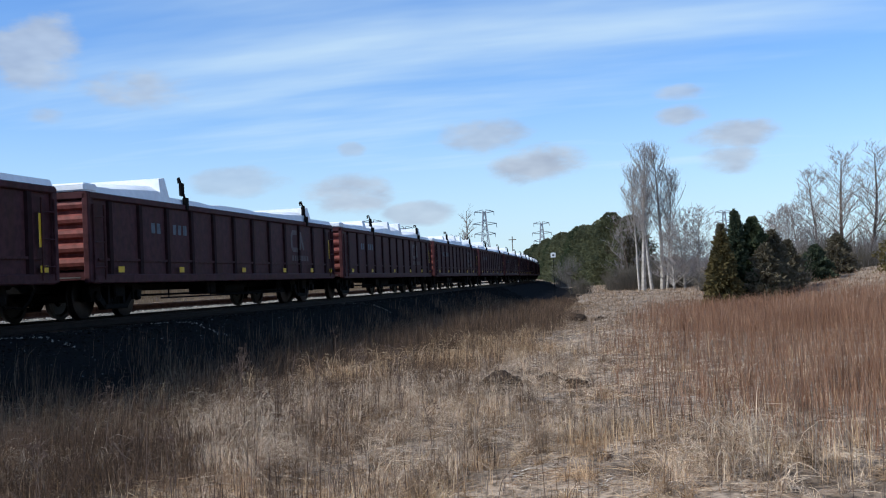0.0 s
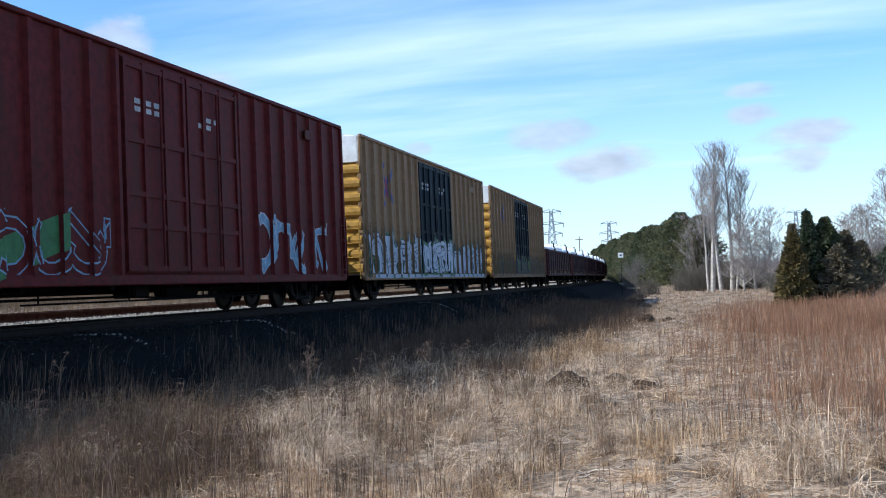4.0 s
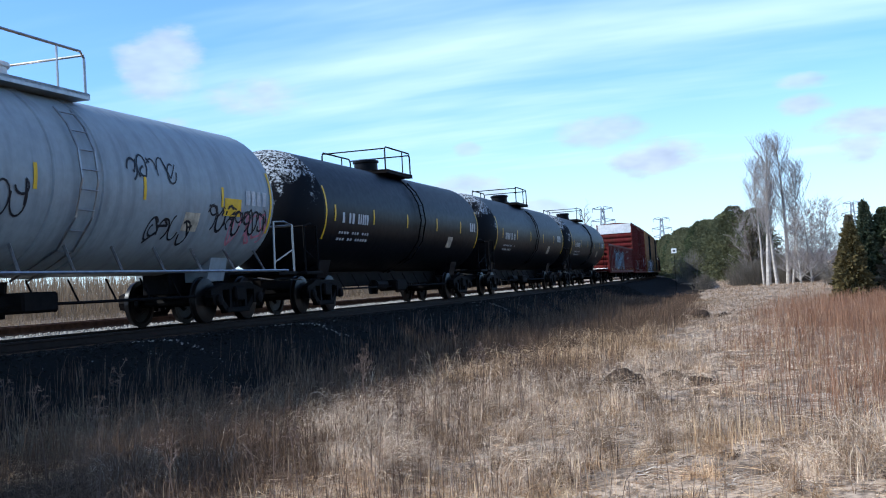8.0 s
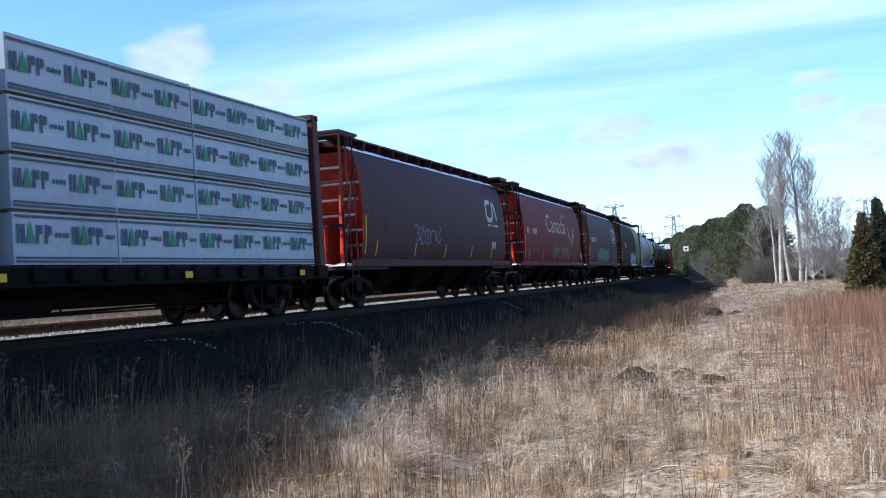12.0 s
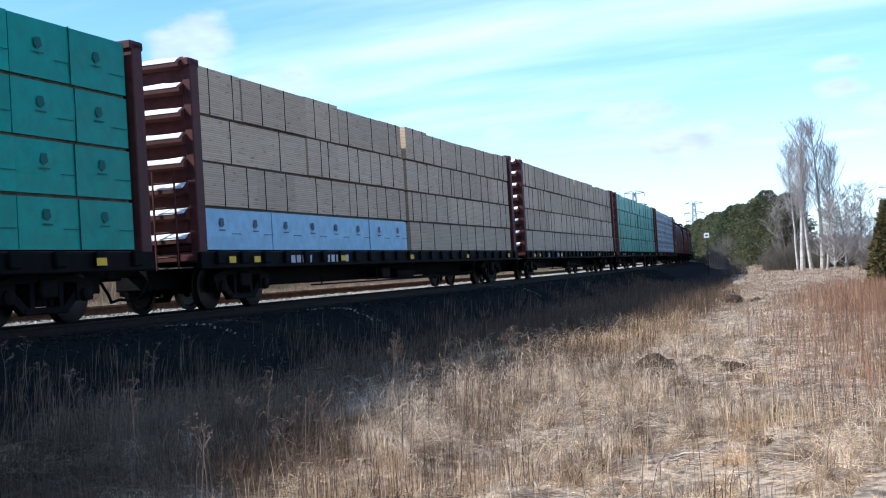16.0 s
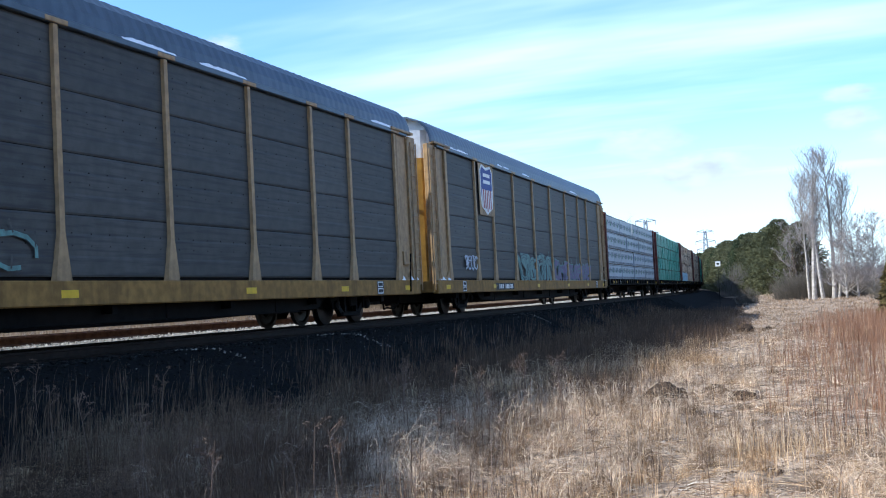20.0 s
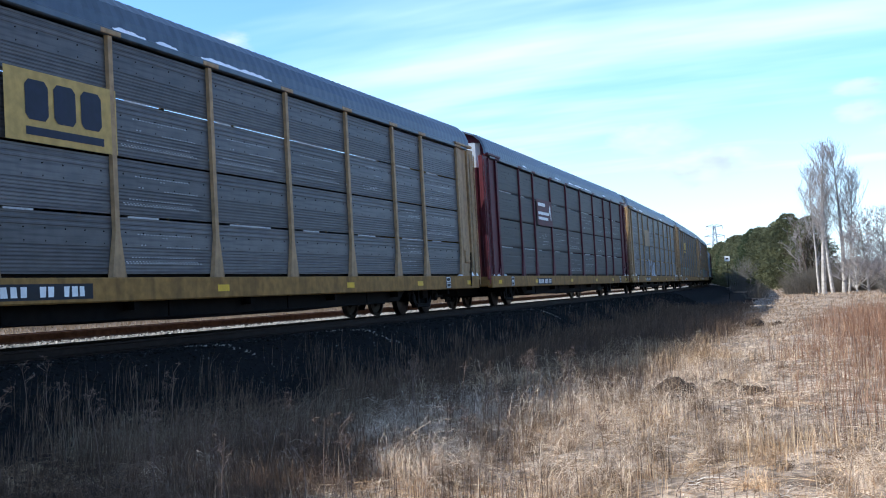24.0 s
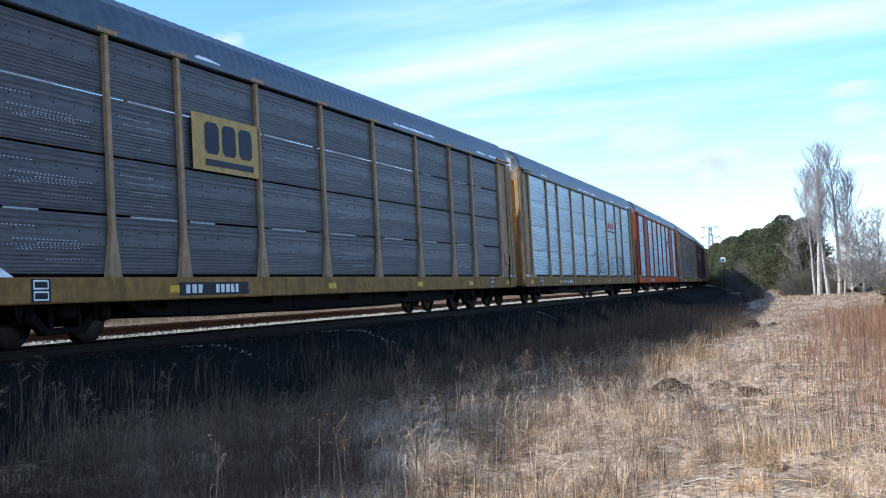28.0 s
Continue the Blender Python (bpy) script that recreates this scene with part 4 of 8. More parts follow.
def tank_car(label, half, pitch, radius, zc, body, end_mat, pale, seed):
    car = thing("tank_car", label, "tank car", "tank cars of the train")
    h = half
    prof = [(-h, 0.0), (-h + 0.03, 0.45), (-h + 0.12, 0.85), (-h + 0.30, 1.18), (-h + 0.55, 1.38), (-h + 0.85, 1.0 * radius), (h - 0.85, radius), (h - 0.55, 1.38), (h - 0.30, 1.18), (h - 0.12, 0.85), (h - 0.03, 0.45), (h, 0.0)]
    prof = [(a, min(r, radius) * (1 if abs(a) < h - 0.8 else radius / 1.5)) for a, r in prof]
    part("barrel", Shape().lathe(prof[5:7], "y", 48, (0, 0, zc)), body, car, smooth=True)
    for s_ in (-1, 1):
        p = prof[:6] if s_ < 0 else prof[6:]
        part("tank_head", Shape().lathe(p, "y", 48, (0, 0, zc)), end_mat if s_ < 0 else body, car, smooth=True)

    def side(y, z):
        return math.sqrt(max(0.01, radius ** 2 - (z - zc) ** 2))
    for a, b in (((-h - 0.3, -h + 3.2), (h - 3.2, h + 0.3)) if pale else ((-h - 0.3, h + 0.3),)):
        part("centre_sill", Shape().box(-0.3, 0.3, a, b, 0.62, 1.08, 0.02), IRON, car)
    for s_ in (-1, 1):
        part("saddle", Shape().prism_y([(-0.8, 0.85), (0.8, 0.85), (0.95, 1.42), (0.6, 1.2), (-0.6, 1.2), (-0.95, 1.42)], s_ * (h - 2.2) - 0.35, s_ * (h - 2.2) + 0.35), body, car)
        a, b = sorted((s_ * (h - 0.6), s_ * (h + 0.35)))
        part("end_platform", Shape().box(-1.5, 1.5, a, b, 0.92, 1.0, 0.015), IRON, car)
        r_ = Shape()
        for e in (-1, 1):
            r_.tube([(e * 1.45, s_ * (h + 0.3), 1.0), (e * 1.45, s_ * (h + 0.3), 2.05), (e * 1.43, s_ * (h - 0.1), 2.12), (e * 1.4, s_ * (h - 0.55), 2.1), (e * 1.4, s_ * (h - 0.6), 1.0)], 0.025, 6)
            r_.tube([(e * 1.45, s_ * (h + 0.3), 1.5), (e * 1.4, s_ * (h - 0.6), 1.2)], 0.018, 5)
        r_.tube([(-1.45, s_ * (h + 0.3), 2.05), (1.45, s_ * (h + 0.3), 2.05)], 0.025, 6)
        part("end_railing", r_, STEEL if pale else IRON, car)
    # Manway, platform and its railing.
    top = zc + radius
    m_ = Shape().lathe([(top - 0.12, 0.0), (top - 0.12, 0.36), (top + 0.28, 0.36), (top + 0.30, 0.40), (top + 0.36, 0.40), (top + 0.40, 0.30), (top + 0.42, 0.0)], "z", 20, (0, 0.0, 0))
    part("manway", m_, WHITE if pale else body, car, smooth=True)
    part("valve_housing", Shape().box(-0.25, 0.25, 0.55, 1.0, top - 0.15, top + 0.14, 0.04), IRON, car)
    part("platform", Shape().box(-1.05, 1.05, -1.1, 1.35, top - 0.10, top - 0.05).box(0.6, 1.05, -1.1, 1.35, top - 0.16, top - 0.05, 0.0), IRON if not pale else STEEL, car)
    rail = Shape()
    t2 = top + (0.62 if not pale else 0.66)
    for e in (-1, 1):
        rail.tube([(e * 1.0, -1.05, top - 0.08), (e * 1.0, -1.05, t2 - 0.1), (e * 1.0, -0.95, t2), (e * 1.0, 1.2, t2), (e * 1.0, 1.3, t2 - 0.1), (e * 1.0, 1.3, top - 0.08)], 0.024, 6)
        rail.tube([(e * 1.0, 0.55, top - 0.08), (e * 1.0, 0.55, t2)], 0.02, 5)
    for y in (-1.05, 1.3):
        rail.tube([(-1.0, y, t2 - 0.05), (1.0, y, t2 - 0.05)], 0.022, 6)
    part("platform_railing", rail, STEEL if pale else IRON, car)
    lad = Shape()
    for e in (-0.22, 0.22):
        pts = [(side(0, z) + 0.10, 0.35 + e, z) for z in (0.95, 1.4, 1.9, 2.5, 3.0, 3.4, 3.7)]
        lad.tube(pts, 0.022, 5)
    for k in range(9):
        z = 1.05 + k * 0.32
        lad.tube([(side(0, z) + 0.10, 0.13, z), (side(0, z) + 0.10, 0.57, z)], 0.014, 5)
    part("ladder", lad, STEEL if pale else IRON, car)
    if pale:
        for y in (-0.35, 0.95):
            part("wrap_band", Shape().lathe([(y - 0.13, radius + 0.004), (y - 0.11, radius + 0.025), (y + 0.11, radius + 0.025), (y + 0.13, radius + 0.004)], "y", 48, (0, 0, zc)), body, car, smooth=True)
        part("running_pipe", Shape().tube([(1.52, -h + 0.2, 1.02), (1.52, h - 0.2, 1.02)], 0.03, 6), STEEL, car)
        for i in range(-5, 6):
            part("pipe_bracket", Shape().tube([(1.52, i * h / 6, 1.02), (side(0, 1.45) + 0.01, i * h / 6 + 0.35, 1.5)], 0.028, 5), STEEL, car)
    marks = [bar((y, zc - 0.30), (y, zc + 0.10), 0.09) for y in (-6.6, -3.8, -0.9, 2.1, 4.9)]
    marks += [bar((s_ * (h - 0.95), z), (s_ * (h - 0.95), z + 0.13), 0.09) for s_ in (-1, 1) for z in [zc - 0.75 + 0.13 * i for i in range(10)]]
    reflectors(marks, car, side, 0.010)
    stencil(car, side, -6.1, -5.2, zc - 0.33, 0.26, MARK_WHITE, 4, None, seed, "white lettering bars")
    stencil(car, side, -5.0, -4.2, zc - 0.33, 0.26, MARK_WHITE, 5, None, seed + 1)
    for i in range(2):
        stencil(car, side, -6.2, -4.0, zc - 0.60 - 0.16 * i, 0.06, MARK_WHITE, 12, None, seed + 2 + i)
    stencil(car, side, 5.9, 6.9, zc - 0.2, 0.3, MARK_WHITE, 4, None, seed + 5)
    painted("placard", [bar((3.55, zc - 0.62), (4.1, zc - 0.62), 0.34)], CREAM, car, side, 0.007)
    br = Shape().tube([(0.8, -h + 2.5, 0.55), (0.8, h - 2.5, 0.55)], 0.03, 6)
    br.box(0.4, 1.0, -0.6, 0.3, 0.42, 0.75, 0.04).lathe([(-1.9, 0.0), (-1.85, 0.15), (-0.95, 0.15), (-0.9, 0.0)], "y", 10, (0.7, 0, 0.62))
    br.lathe([(0.35, 0.0), (0.35, 0.14), (0.95, 0.2), (0.95, 0.0)], "z", 10)
    for i in range(-4, 5):
        br.tube([(0.8, i * 1.1, 0.55), (0.6, i * 1.1, 0.95)], 0.018, 5)
    part("brake_gear", br, IRON, car)
    for s_ in (-1, 1):
        bogie(car, s_ * (h - 1.75))
        coupler(car, s_ * (h + 0.25), s_ * pitch / 2)
    return car, side


def hopper(label, half, pitch, body, end_mat, walk_mat, frame_mat):
    """A covered hopper with rounded sides, sloped ends, end cages and a roof walk."""
    car = thing("covered_hopper_car", label, "hopper car", "grain hoppers of the train")
    prof = [(1.40, 1.22), (1.47, 1.45), (1.515, 1.8), (1.53, 2.3), (1.525, 2.8), (1.50, 3.2), (1.44, 3.6), (1.33, 3.92), (1.18, 4.12), (0.95, 4.22), (0.45, 4.30), (0.0, 4.32)]

    def side(y, z):
        for (xa, za), (xb, zb) in zip(prof, prof[1:]):
            if za <= z <= zb:
                return xa + (xb - xa) * (z - za) / (zb - za)
        return 1.4
    e = half - 1.15
    ring = [(x, z) for x, z in prof] + [(-x, z) for x, z in prof[-2::-1]]
    part("body_shell", Shape().loft([[(x, y, z) for x, z in ring] for y in (-e, e)], caps=False, closed=False).loft([[(x * 0.985, y, z - 0.02) for x, z in ring] for y in (-e, e)], caps=False, closed=False), body, car, smooth=True)
    rim = Shape()
    for s_ in (-1, 1):
        a = [(x, s_ * e, z) for x, z in ring]
        b = [(x * 0.975, s_ * e, z - 0.03) for x, z in ring]
        c = [(x * 0.975, s_ * (e - 0.08), z - 0.03) for x, z in ring]
        rim.loft([a, b, c], caps=False, closed=False)
    part("end_rim", rim, end_mat, car)
    for s_ in (-1, 1):
        # Corrugated slope sheet, drawn back towards the middle at its foot.
        poly, n_ = [], 14
        for i in range(n_ + 1):
            k = i / n_
            y, z = e - 0.12 - 2.1 * (1 - k) ** 1.0 * 0.85, 1.25 + 2.85 * k
            poly.append((y + (0.05 if i % 2 else 0.0), z))
        sh = Shape()
        for (ya, za), (yb, zb) in zip(poly, poly[1:]):
            xa, xb = side(0, za) * 0.97, side(0, zb) * 0.97
            sh.face((-xa, s_ * ya, za), (xa, s_ * ya, za), (xb, s_ * yb, zb), (-xb, s_ * yb, zb))
        part("slope_sheet", sh, end_mat, car)
        for j, (ya, za) in enumerate(poly[2:-1:2]):
            w_ = side(0, za) * (0.55 + 0.4 * math.sin(j * 2.1 + half) ** 2)
            part("ridge_snow", Shape().loft([[(x_, s_ * (ya + 0.01), za), (x_, s_ * (ya + 0.10), za + 0.01), (x_, s_ * (ya + 0.11), za + 0.045), (x_, s_ * (ya + 0.02), za + 0.085)] for x_ in (-w_, -0.3 * w_, 0.4 * w_, w_)]), SNOW, car, "old snow on a ridge of the end sheet")
        bulk = Shape().box(-0.35, 0.35, *sorted((s_ * (e - 1.7), s_ * (e - 0.3))), 1.1, 2.2, 0.05)
        for g in (-1, 1):
            bulk.tube([(g * 1.2, s_ * (half - 0.35), 1.1), (g * 0.7, s_ * (e - 0.6), 3.3)], 0.05, 6)
        part("end_brace", bulk, end_mat, car)
        plat = Shape().box(-1.45, 1.45, *sorted((s_ * (e - 1.9), s_ * half)), 0.98, 1.10, 0.02)
        part("end_platform", plat, frame_mat, car)
        part("platform_snow", Shape().loft([[(x, s_ * (half - 0.75), 1.10), (x, s_ * (half - 0.6), 1.16 + 0.04 * math.sin(7 * x)), (x, s_ * (half - 0.2), 1.15 + 0.03 * math.sin(11 * x)), (x, s_ * (half - 0.08), 1.10)] for x in (-1.4, -0.9, -0.4, 0.2, 0.7, 1.1, 1.42)]), SNOW, car, "old snow on the end platform")
        for x in (-1.42, -0.75, 0.75, 1.42):
            part("cage_post", Shape().box(x - 0.025, x + 0.025, *sorted((s_ * (half - 0.06), s_ * half)), 1.05, 4.40), frame_mat, car)
        for z in (2.1, 3.2, 4.40):
            part("cage_rail", Shape().box(-1.46, 1.46, *sorted((s_ * (half - 0.072), s_ * (half + 0.004))), z - 0.04, z + 0.04), frame_mat, car)
        for x in (-1.42, 1.42):
            part("cage_rail", Shape().box(x - 0.04, x + 0.04, *sorted((s_ * (e + 0.1), s_ * (half - 0.08))), 4.36, 4.44), frame_mat, car)
            part("cage_brace", Shape().tube([(x, s_ * half, 1.1), (x, s_ * (e + 0.2), 3.9)], 0.025, 5), frame_mat, car)
        ladder(car, 1.5, s_ * (half - 0.45), 0.65, 4.4, 0.45, frame_mat, "y", 10)
        part("roof_platform", Shape().box(-0.9, 1.45, *sorted((s_ * (e - 0.1), s_ * (half + 0.02))), 4.44, 4.50), walk_mat, car)
        hb = Shape().lathe([(-0.05, 0.26), (0.05, 0.26), (0.05, 0.0)], "y", 14, (0.3, s_ * (half - 0.12), 1.75)) if s_ < 0 else Shape().box(-0.3, 0.3, half - 0.2, half - 0.05, 1.2, 1.45)
        part("brake_wheel" if s_ < 0 else "valve_box", hb, STEEL, car)
    wlk = Shape()
    for x0_, x1_ in ((0.42, 1.0), (-1.0, -0.42)):
        wlk.box(x0_, x1_, -e, e, 4.50, 4.55)
    for i in range(int(2 * e / 1.2)):
        y = -e + 0.6 + i * 1.2
        wlk.box(-1.0, 1.0, y - 0.03, y + 0.03, 4.30, 4.50)
    part("roof_walk", wlk, walk_mat, car)
    part("hatch", Shape().box(-0.3, 0.3, -e + 0.3, e - 0.3, 4.30, 4.46, 0.04), body, car)
    snow = Shape()
    rng = random.Random(int(half * 100))
    y = -e + 0.2
    while y < e - 0.5:
        l = rng.uniform(0.6, 1.4)
        snow.loft([[(1.18, y + a, 4.14), (1.02, y + a, 4.24 + rng.uniform(0, .03)), (0.96, y + a, 4.22)] for a in (0, l * 0.5, l)])
        y += l + rng.uniform(0.02, 0.15)
    tagged(part("snow_line", snow, SNOW, car, "thin line of snow along the roof edge"), kind="stuff")
    for s_ in (1, -1):
        a, b = sorted((s_ * 1.36, s_ * 1.52))
        part("side_sill", Shape().box(a, b, -half + 0.5, half - 0.5, 1.06, 1.26, 0.02), body, car)
    for y in (-e * 0.62, -e * 0.2, e * 0.2, e * 0.62):
        part("discharge_chute", Shape().loft([[(-1.35, y - 1.35, 1.1), (1.35, y - 1.35, 1.1), (1.35, y + 1.35, 1.1), (-1.35, y + 1.35, 1.1)], [(-0.7, y - 0.4, 0.42), (0.7, y - 0.4, 0.42), (0.7, y + 0.4, 0.42), (-0.7, y + 0.4, 0.42)], [(-0.7, y - 0.4, 0.3), (0.7, y - 0.4, 0.3), (0.7, y + 0.4, 0.3), (-0.7, y + 0.4, 0.3)]]), IRON, car)
    part("centre_sill", Shape().box(-0.3, 0.3, -half, half, 0.62, 1.0), IRON, car)
    marks = [bar((y, 1.35), (y + 0.10, 1.75), 0.07) for y in (-e + 0.9, -e * 0.45, -e * 0.05, e * 0.36, e * 0.72)] + [bar((-e + 0.1, 1.4), (-e + 0.16, 2.4), 0.07)]
    reflectors(marks, car, side, 0.010)
    for s_ in (-1, 1):
        bogie(car, s_ * (half - 1.55))
        coupler(car, s_ * half, s_ * pitch / 2)
    return car, side, e


def chunk(x0, x1, y0, y1, z0, z1, rng, sag=0.03):
    """A wrapped pack: a block whose faces sag and whose edges are soft."""
    sh = Shape()
    ny, nz = 5, 3
    for s_ in (0, 1):
        pts = []
        for i in range(ny + 1):
            for j in range(nz + 1):
                edge = i in (0, ny) or j in (0, nz)
                x = (x1 if s_ else x0) + (0 if edge else rng.uniform(-sag, sag * 0.6)) * (1 if s_ else -1) - ((0.008 if s_ else -0.008) if edge else 0)
                pts.append((x, y0 + (y1 - y0) * i / ny, z0 + (z1 - z0) * j / nz))
        k = len(sh.v)
        sh.v += pts
        for i in range(ny):
            for j in range(nz):
                a = k + i * (nz + 1) + j
                sh.f.append((a, a + 1, a + nz + 2, a + nz + 1))
    n_ = (ny + 1) * (nz + 1)
    ringi = [i * (nz + 1) for i in range(ny + 1)] + [ny * (nz + 1) + j for j in range(1, nz + 1)] + [i * (nz + 1) + nz for i in range(ny - 1, -1, -1)] + [j for j in range(nz - 1, 0, -1)]
    for a, b in zip(ringi, ringi[1:] + ringi[:1]):
        sh.f.append((a, b, b + n_, a + n_))
    return sh


def centerbeam(label, half, pitch, kind, frame_mat, seed):
    """A flat wagon with a spine, two ribbed bulkheads and stacked packs on both sides."""
    car = thing("centerbeam_flatcar", label, "flat car", "lumber cars of the train")
    rng = random.Random(seed)
    deck = 1.13
    part("deck", Shape().box(-1.45, 1.45, -half, half, deck - 0.2, deck - 0.02, 0.02), frame_mat, car)
    for s_ in (-1, 1):
        a, b = sorted((s_ * 1.38, s_ * 1.50))
        part("side_sill", Shape().box(a, b, -half, half, 0.78, deck - 0.03, 0.02), IRON, car)
        for i in range(24):
            y = -half + 0.6 + i * (2 * half - 1.2) / 23
            part("winch", once("winch", lambda: Shape().box(-0.04, 0.04, -0.12, 0.12, 0.86, 1.11, 0.02).mesh("winch", IRON)), IRON, car, at=pose(s_ * 1.54, y, 0))
    top = 4.62
    for s_ in (-1, 1):
        y0_, y1_ = sorted((s_ * (half - 0.02), s_ * (half - 0.32)))
        b = part("bulkhead", Shape().box(-1.40, 1.40, y0_ + 0.06, y1_ - 0.06, deck, top - 0.1), frame_mat, car, "red-brown bulkhead")
        for e in (-1, 1):
            a, c = sorted((e * 1.28, e * 1.46))
            part("bulkhead_post", Shape().box(a, c, y0_, y1_, 0.9, top, 0.02), frame_mat, b)
        for k in range(8):
            z = deck + 0.2 + k * 0.46
            yy = s_ * (half - 0.02)
            part("rib_snow", Shape().loft([[(x, yy - s_ * 0.02, z + 0.125), (x, yy + s_ * 0.05, z + 0.11 + 0.02 * math.sin(9 * x + k)), (x, yy + s_ * 0.15, z + 0.04), (x, yy + s_ * 0.15, z + 0.015)] for x in (-1.25, -0.7, -0.2, 0.4, 0.9, 1.25)]), SNOW, b, "old snow")
            part("bulkhead_rib", Shape().loft([[(x, yy - s_ * 0.06, z - 0.10), (x, yy + s_ * 0.14, z - 0.06), (x, yy + s_ * 0.14, z + 0.02), (x, yy - s_ * 0.06, z + 0.14)] for x in (-1.3, 1.3)]), frame_mat, b)
        part("bulkhead_cap", Shape().box(-1.46, 1.46, y0_ - 0.04, y1_ + 0.04, top - 0.12, top + 0.03, 0.02), frame_mat, b)
        ladder(car, 0.9, s_ * (half + 0.18), 0.8, 2.6, 0.45, frame_mat, "x")
    sp = Shape().box(-0.06, 0.06, -half + 0.3, half - 0.3, top - 0.25, top - 0.05)
    for i in range(12):
        y = -half + 0.9 + i * (2 * half - 1.8) / 11
        sp.box(-0.06, 0.06, y - 0.08, y + 0.08, deck, top - 0.2)
    part("spine", sp, frame_mat, car)
    rows = [1.14, 1.97, 2.82, 3.70, 4.57]
    inner = half - 0.42
    gap = 0.16 if kind != "lumber" else 0.06
    cols = 4
    wide = (inner - gap) / cols
    mats = {"green": WRAP_GREEN, "white": WRAP_WHITE, "lumber": LUMBER, "lumber_blue": LUMBER}
    for h_ in (-1, 1):
        for r in range(4):
            cuts_ = [i / cols for i in range(cols + 1)]
            if kind.startswith("lumber") and (r or kind == "lumber"):
                cuts_ = sorted({0.0, 1.0, *[min(0.9, max(0.1, i / 5 + rng.uniform(-0.06, 0.06))) for i in range(1, 5) if rng.random() < 0.8]})
            for c0_, c1_ in zip(cuts_, cuts_[1:]):
                wide = (c1_ - c0_) * (inner - gap)
                y0_ = (-inner if h_ < 0 else gap) + c0_ * (inner - gap)
                m = mats[kind]
                if kind == "lumber_blue" and r == 0 and h_ < 0:
                    m = WRAP_BLUE
                top_cut = rng.uniform(-0.04, 0.04) if r == 3 else -0.055
                key = ("pack", kind, m.name, r, round(wide, 2), rng.randrange(3))
                hgt = rows[r + 1] - rows[r] + top_cut
                me = once(key, lambda: chunk(0.0, 1.30, 0.008, wide - 0.008, 0.0, hgt, rng, 0.016 if m is not LUMBER else 0.006).mesh("pack", m))
                out = rng.uniform(-0.025, 0.02)
                pk = part("pack", me, m, car, "bare sawn lumber pack" if m is LUMBER else "", at=pose(0.08 + out, y0_, rows[r]))
                part("pack", me, m, car, at=pose(-1.38 - out, y0_, rows[r]))
                for k in (rng.uniform(0.2, 0.4), rng.uniform(0.6, 0.8)) if m is LUMBER else (0.5,) if kind == "green" else ():
                    y = wide * k + rng.uniform(-0.05, 0.05)
                    part("strap", once(("strap", kind, r, round(hgt, 2)), lambda: Shape().box(1.27, 1.312, -0.005, 0.005, 0.0, hgt + 0.004).mesh("strap", STRAP_GREEN if kind == "green" else STRAP)), STRAP, pk, at=pose(0, y, 0))
                if kind == "white":
                    tagged(part("print", once(("print", round(wide, 2), r), lambda: wrap_print(wide, hgt)), STRIPE, pk), kind="stuff")
                    tagged(part("print_mark", once(("tri", round(wide, 2), r), lambda: wrap_marks(wide, hgt)), PRINT_GREEN, pk), kind="stuff")
                elif kind == "green":
                    tagged(part("print", once(("leaf", round(wide, 2), r), lambda: small_prints(wide, hgt, STRAP_GREEN)), STRIPE, pk), kind="stuff")
                elif m is WRAP_BLUE:
                    tagged(part("print", once(("blue", round(wide, 2)), lambda: small_prints(wide, hgt)), STRIPE, pk), kind="stuff")
    # Level dark battens between the courses.
    b = Shape()
    for z in rows[1:4]:
        for h_ in (-1, 1):
            a, c = sorted((h_ * gap, h_ * inner))
            for e in (-1, 1):
                b.box(*sorted((e * 0.2, e * 1.31)), a, c, z - 0.058, z - 0.002)
    tagged(part("batten", b, DARK_TIMBER, car), kind="stuff")
    reflectors([[(y - 0.13, 0.88), (y + 0.13, 0.88), (y + 0.13, 1.0), (y - 0.13, 1.0)] for y in (-half + 1.0, -half + 2.0, -half * 0.45, -0.4, half * 0.42, half - 1.6)], car, flat_side(1.50), 0.083)
    stencil(car, flat_side(1.50), -half * 0.68, -half * 0.58, 0.86, 0.16, MARK_WHITE, 4, None, seed, )
    stencil(car, flat_side(1.50), -half * 0.52, -half * 0.40, 0.86, 0.16, MARK_WHITE, 5, None, seed + 1)
    underframe(car, half, pitch / 2, half - 2.3, (0.45, 0.95))
    return car


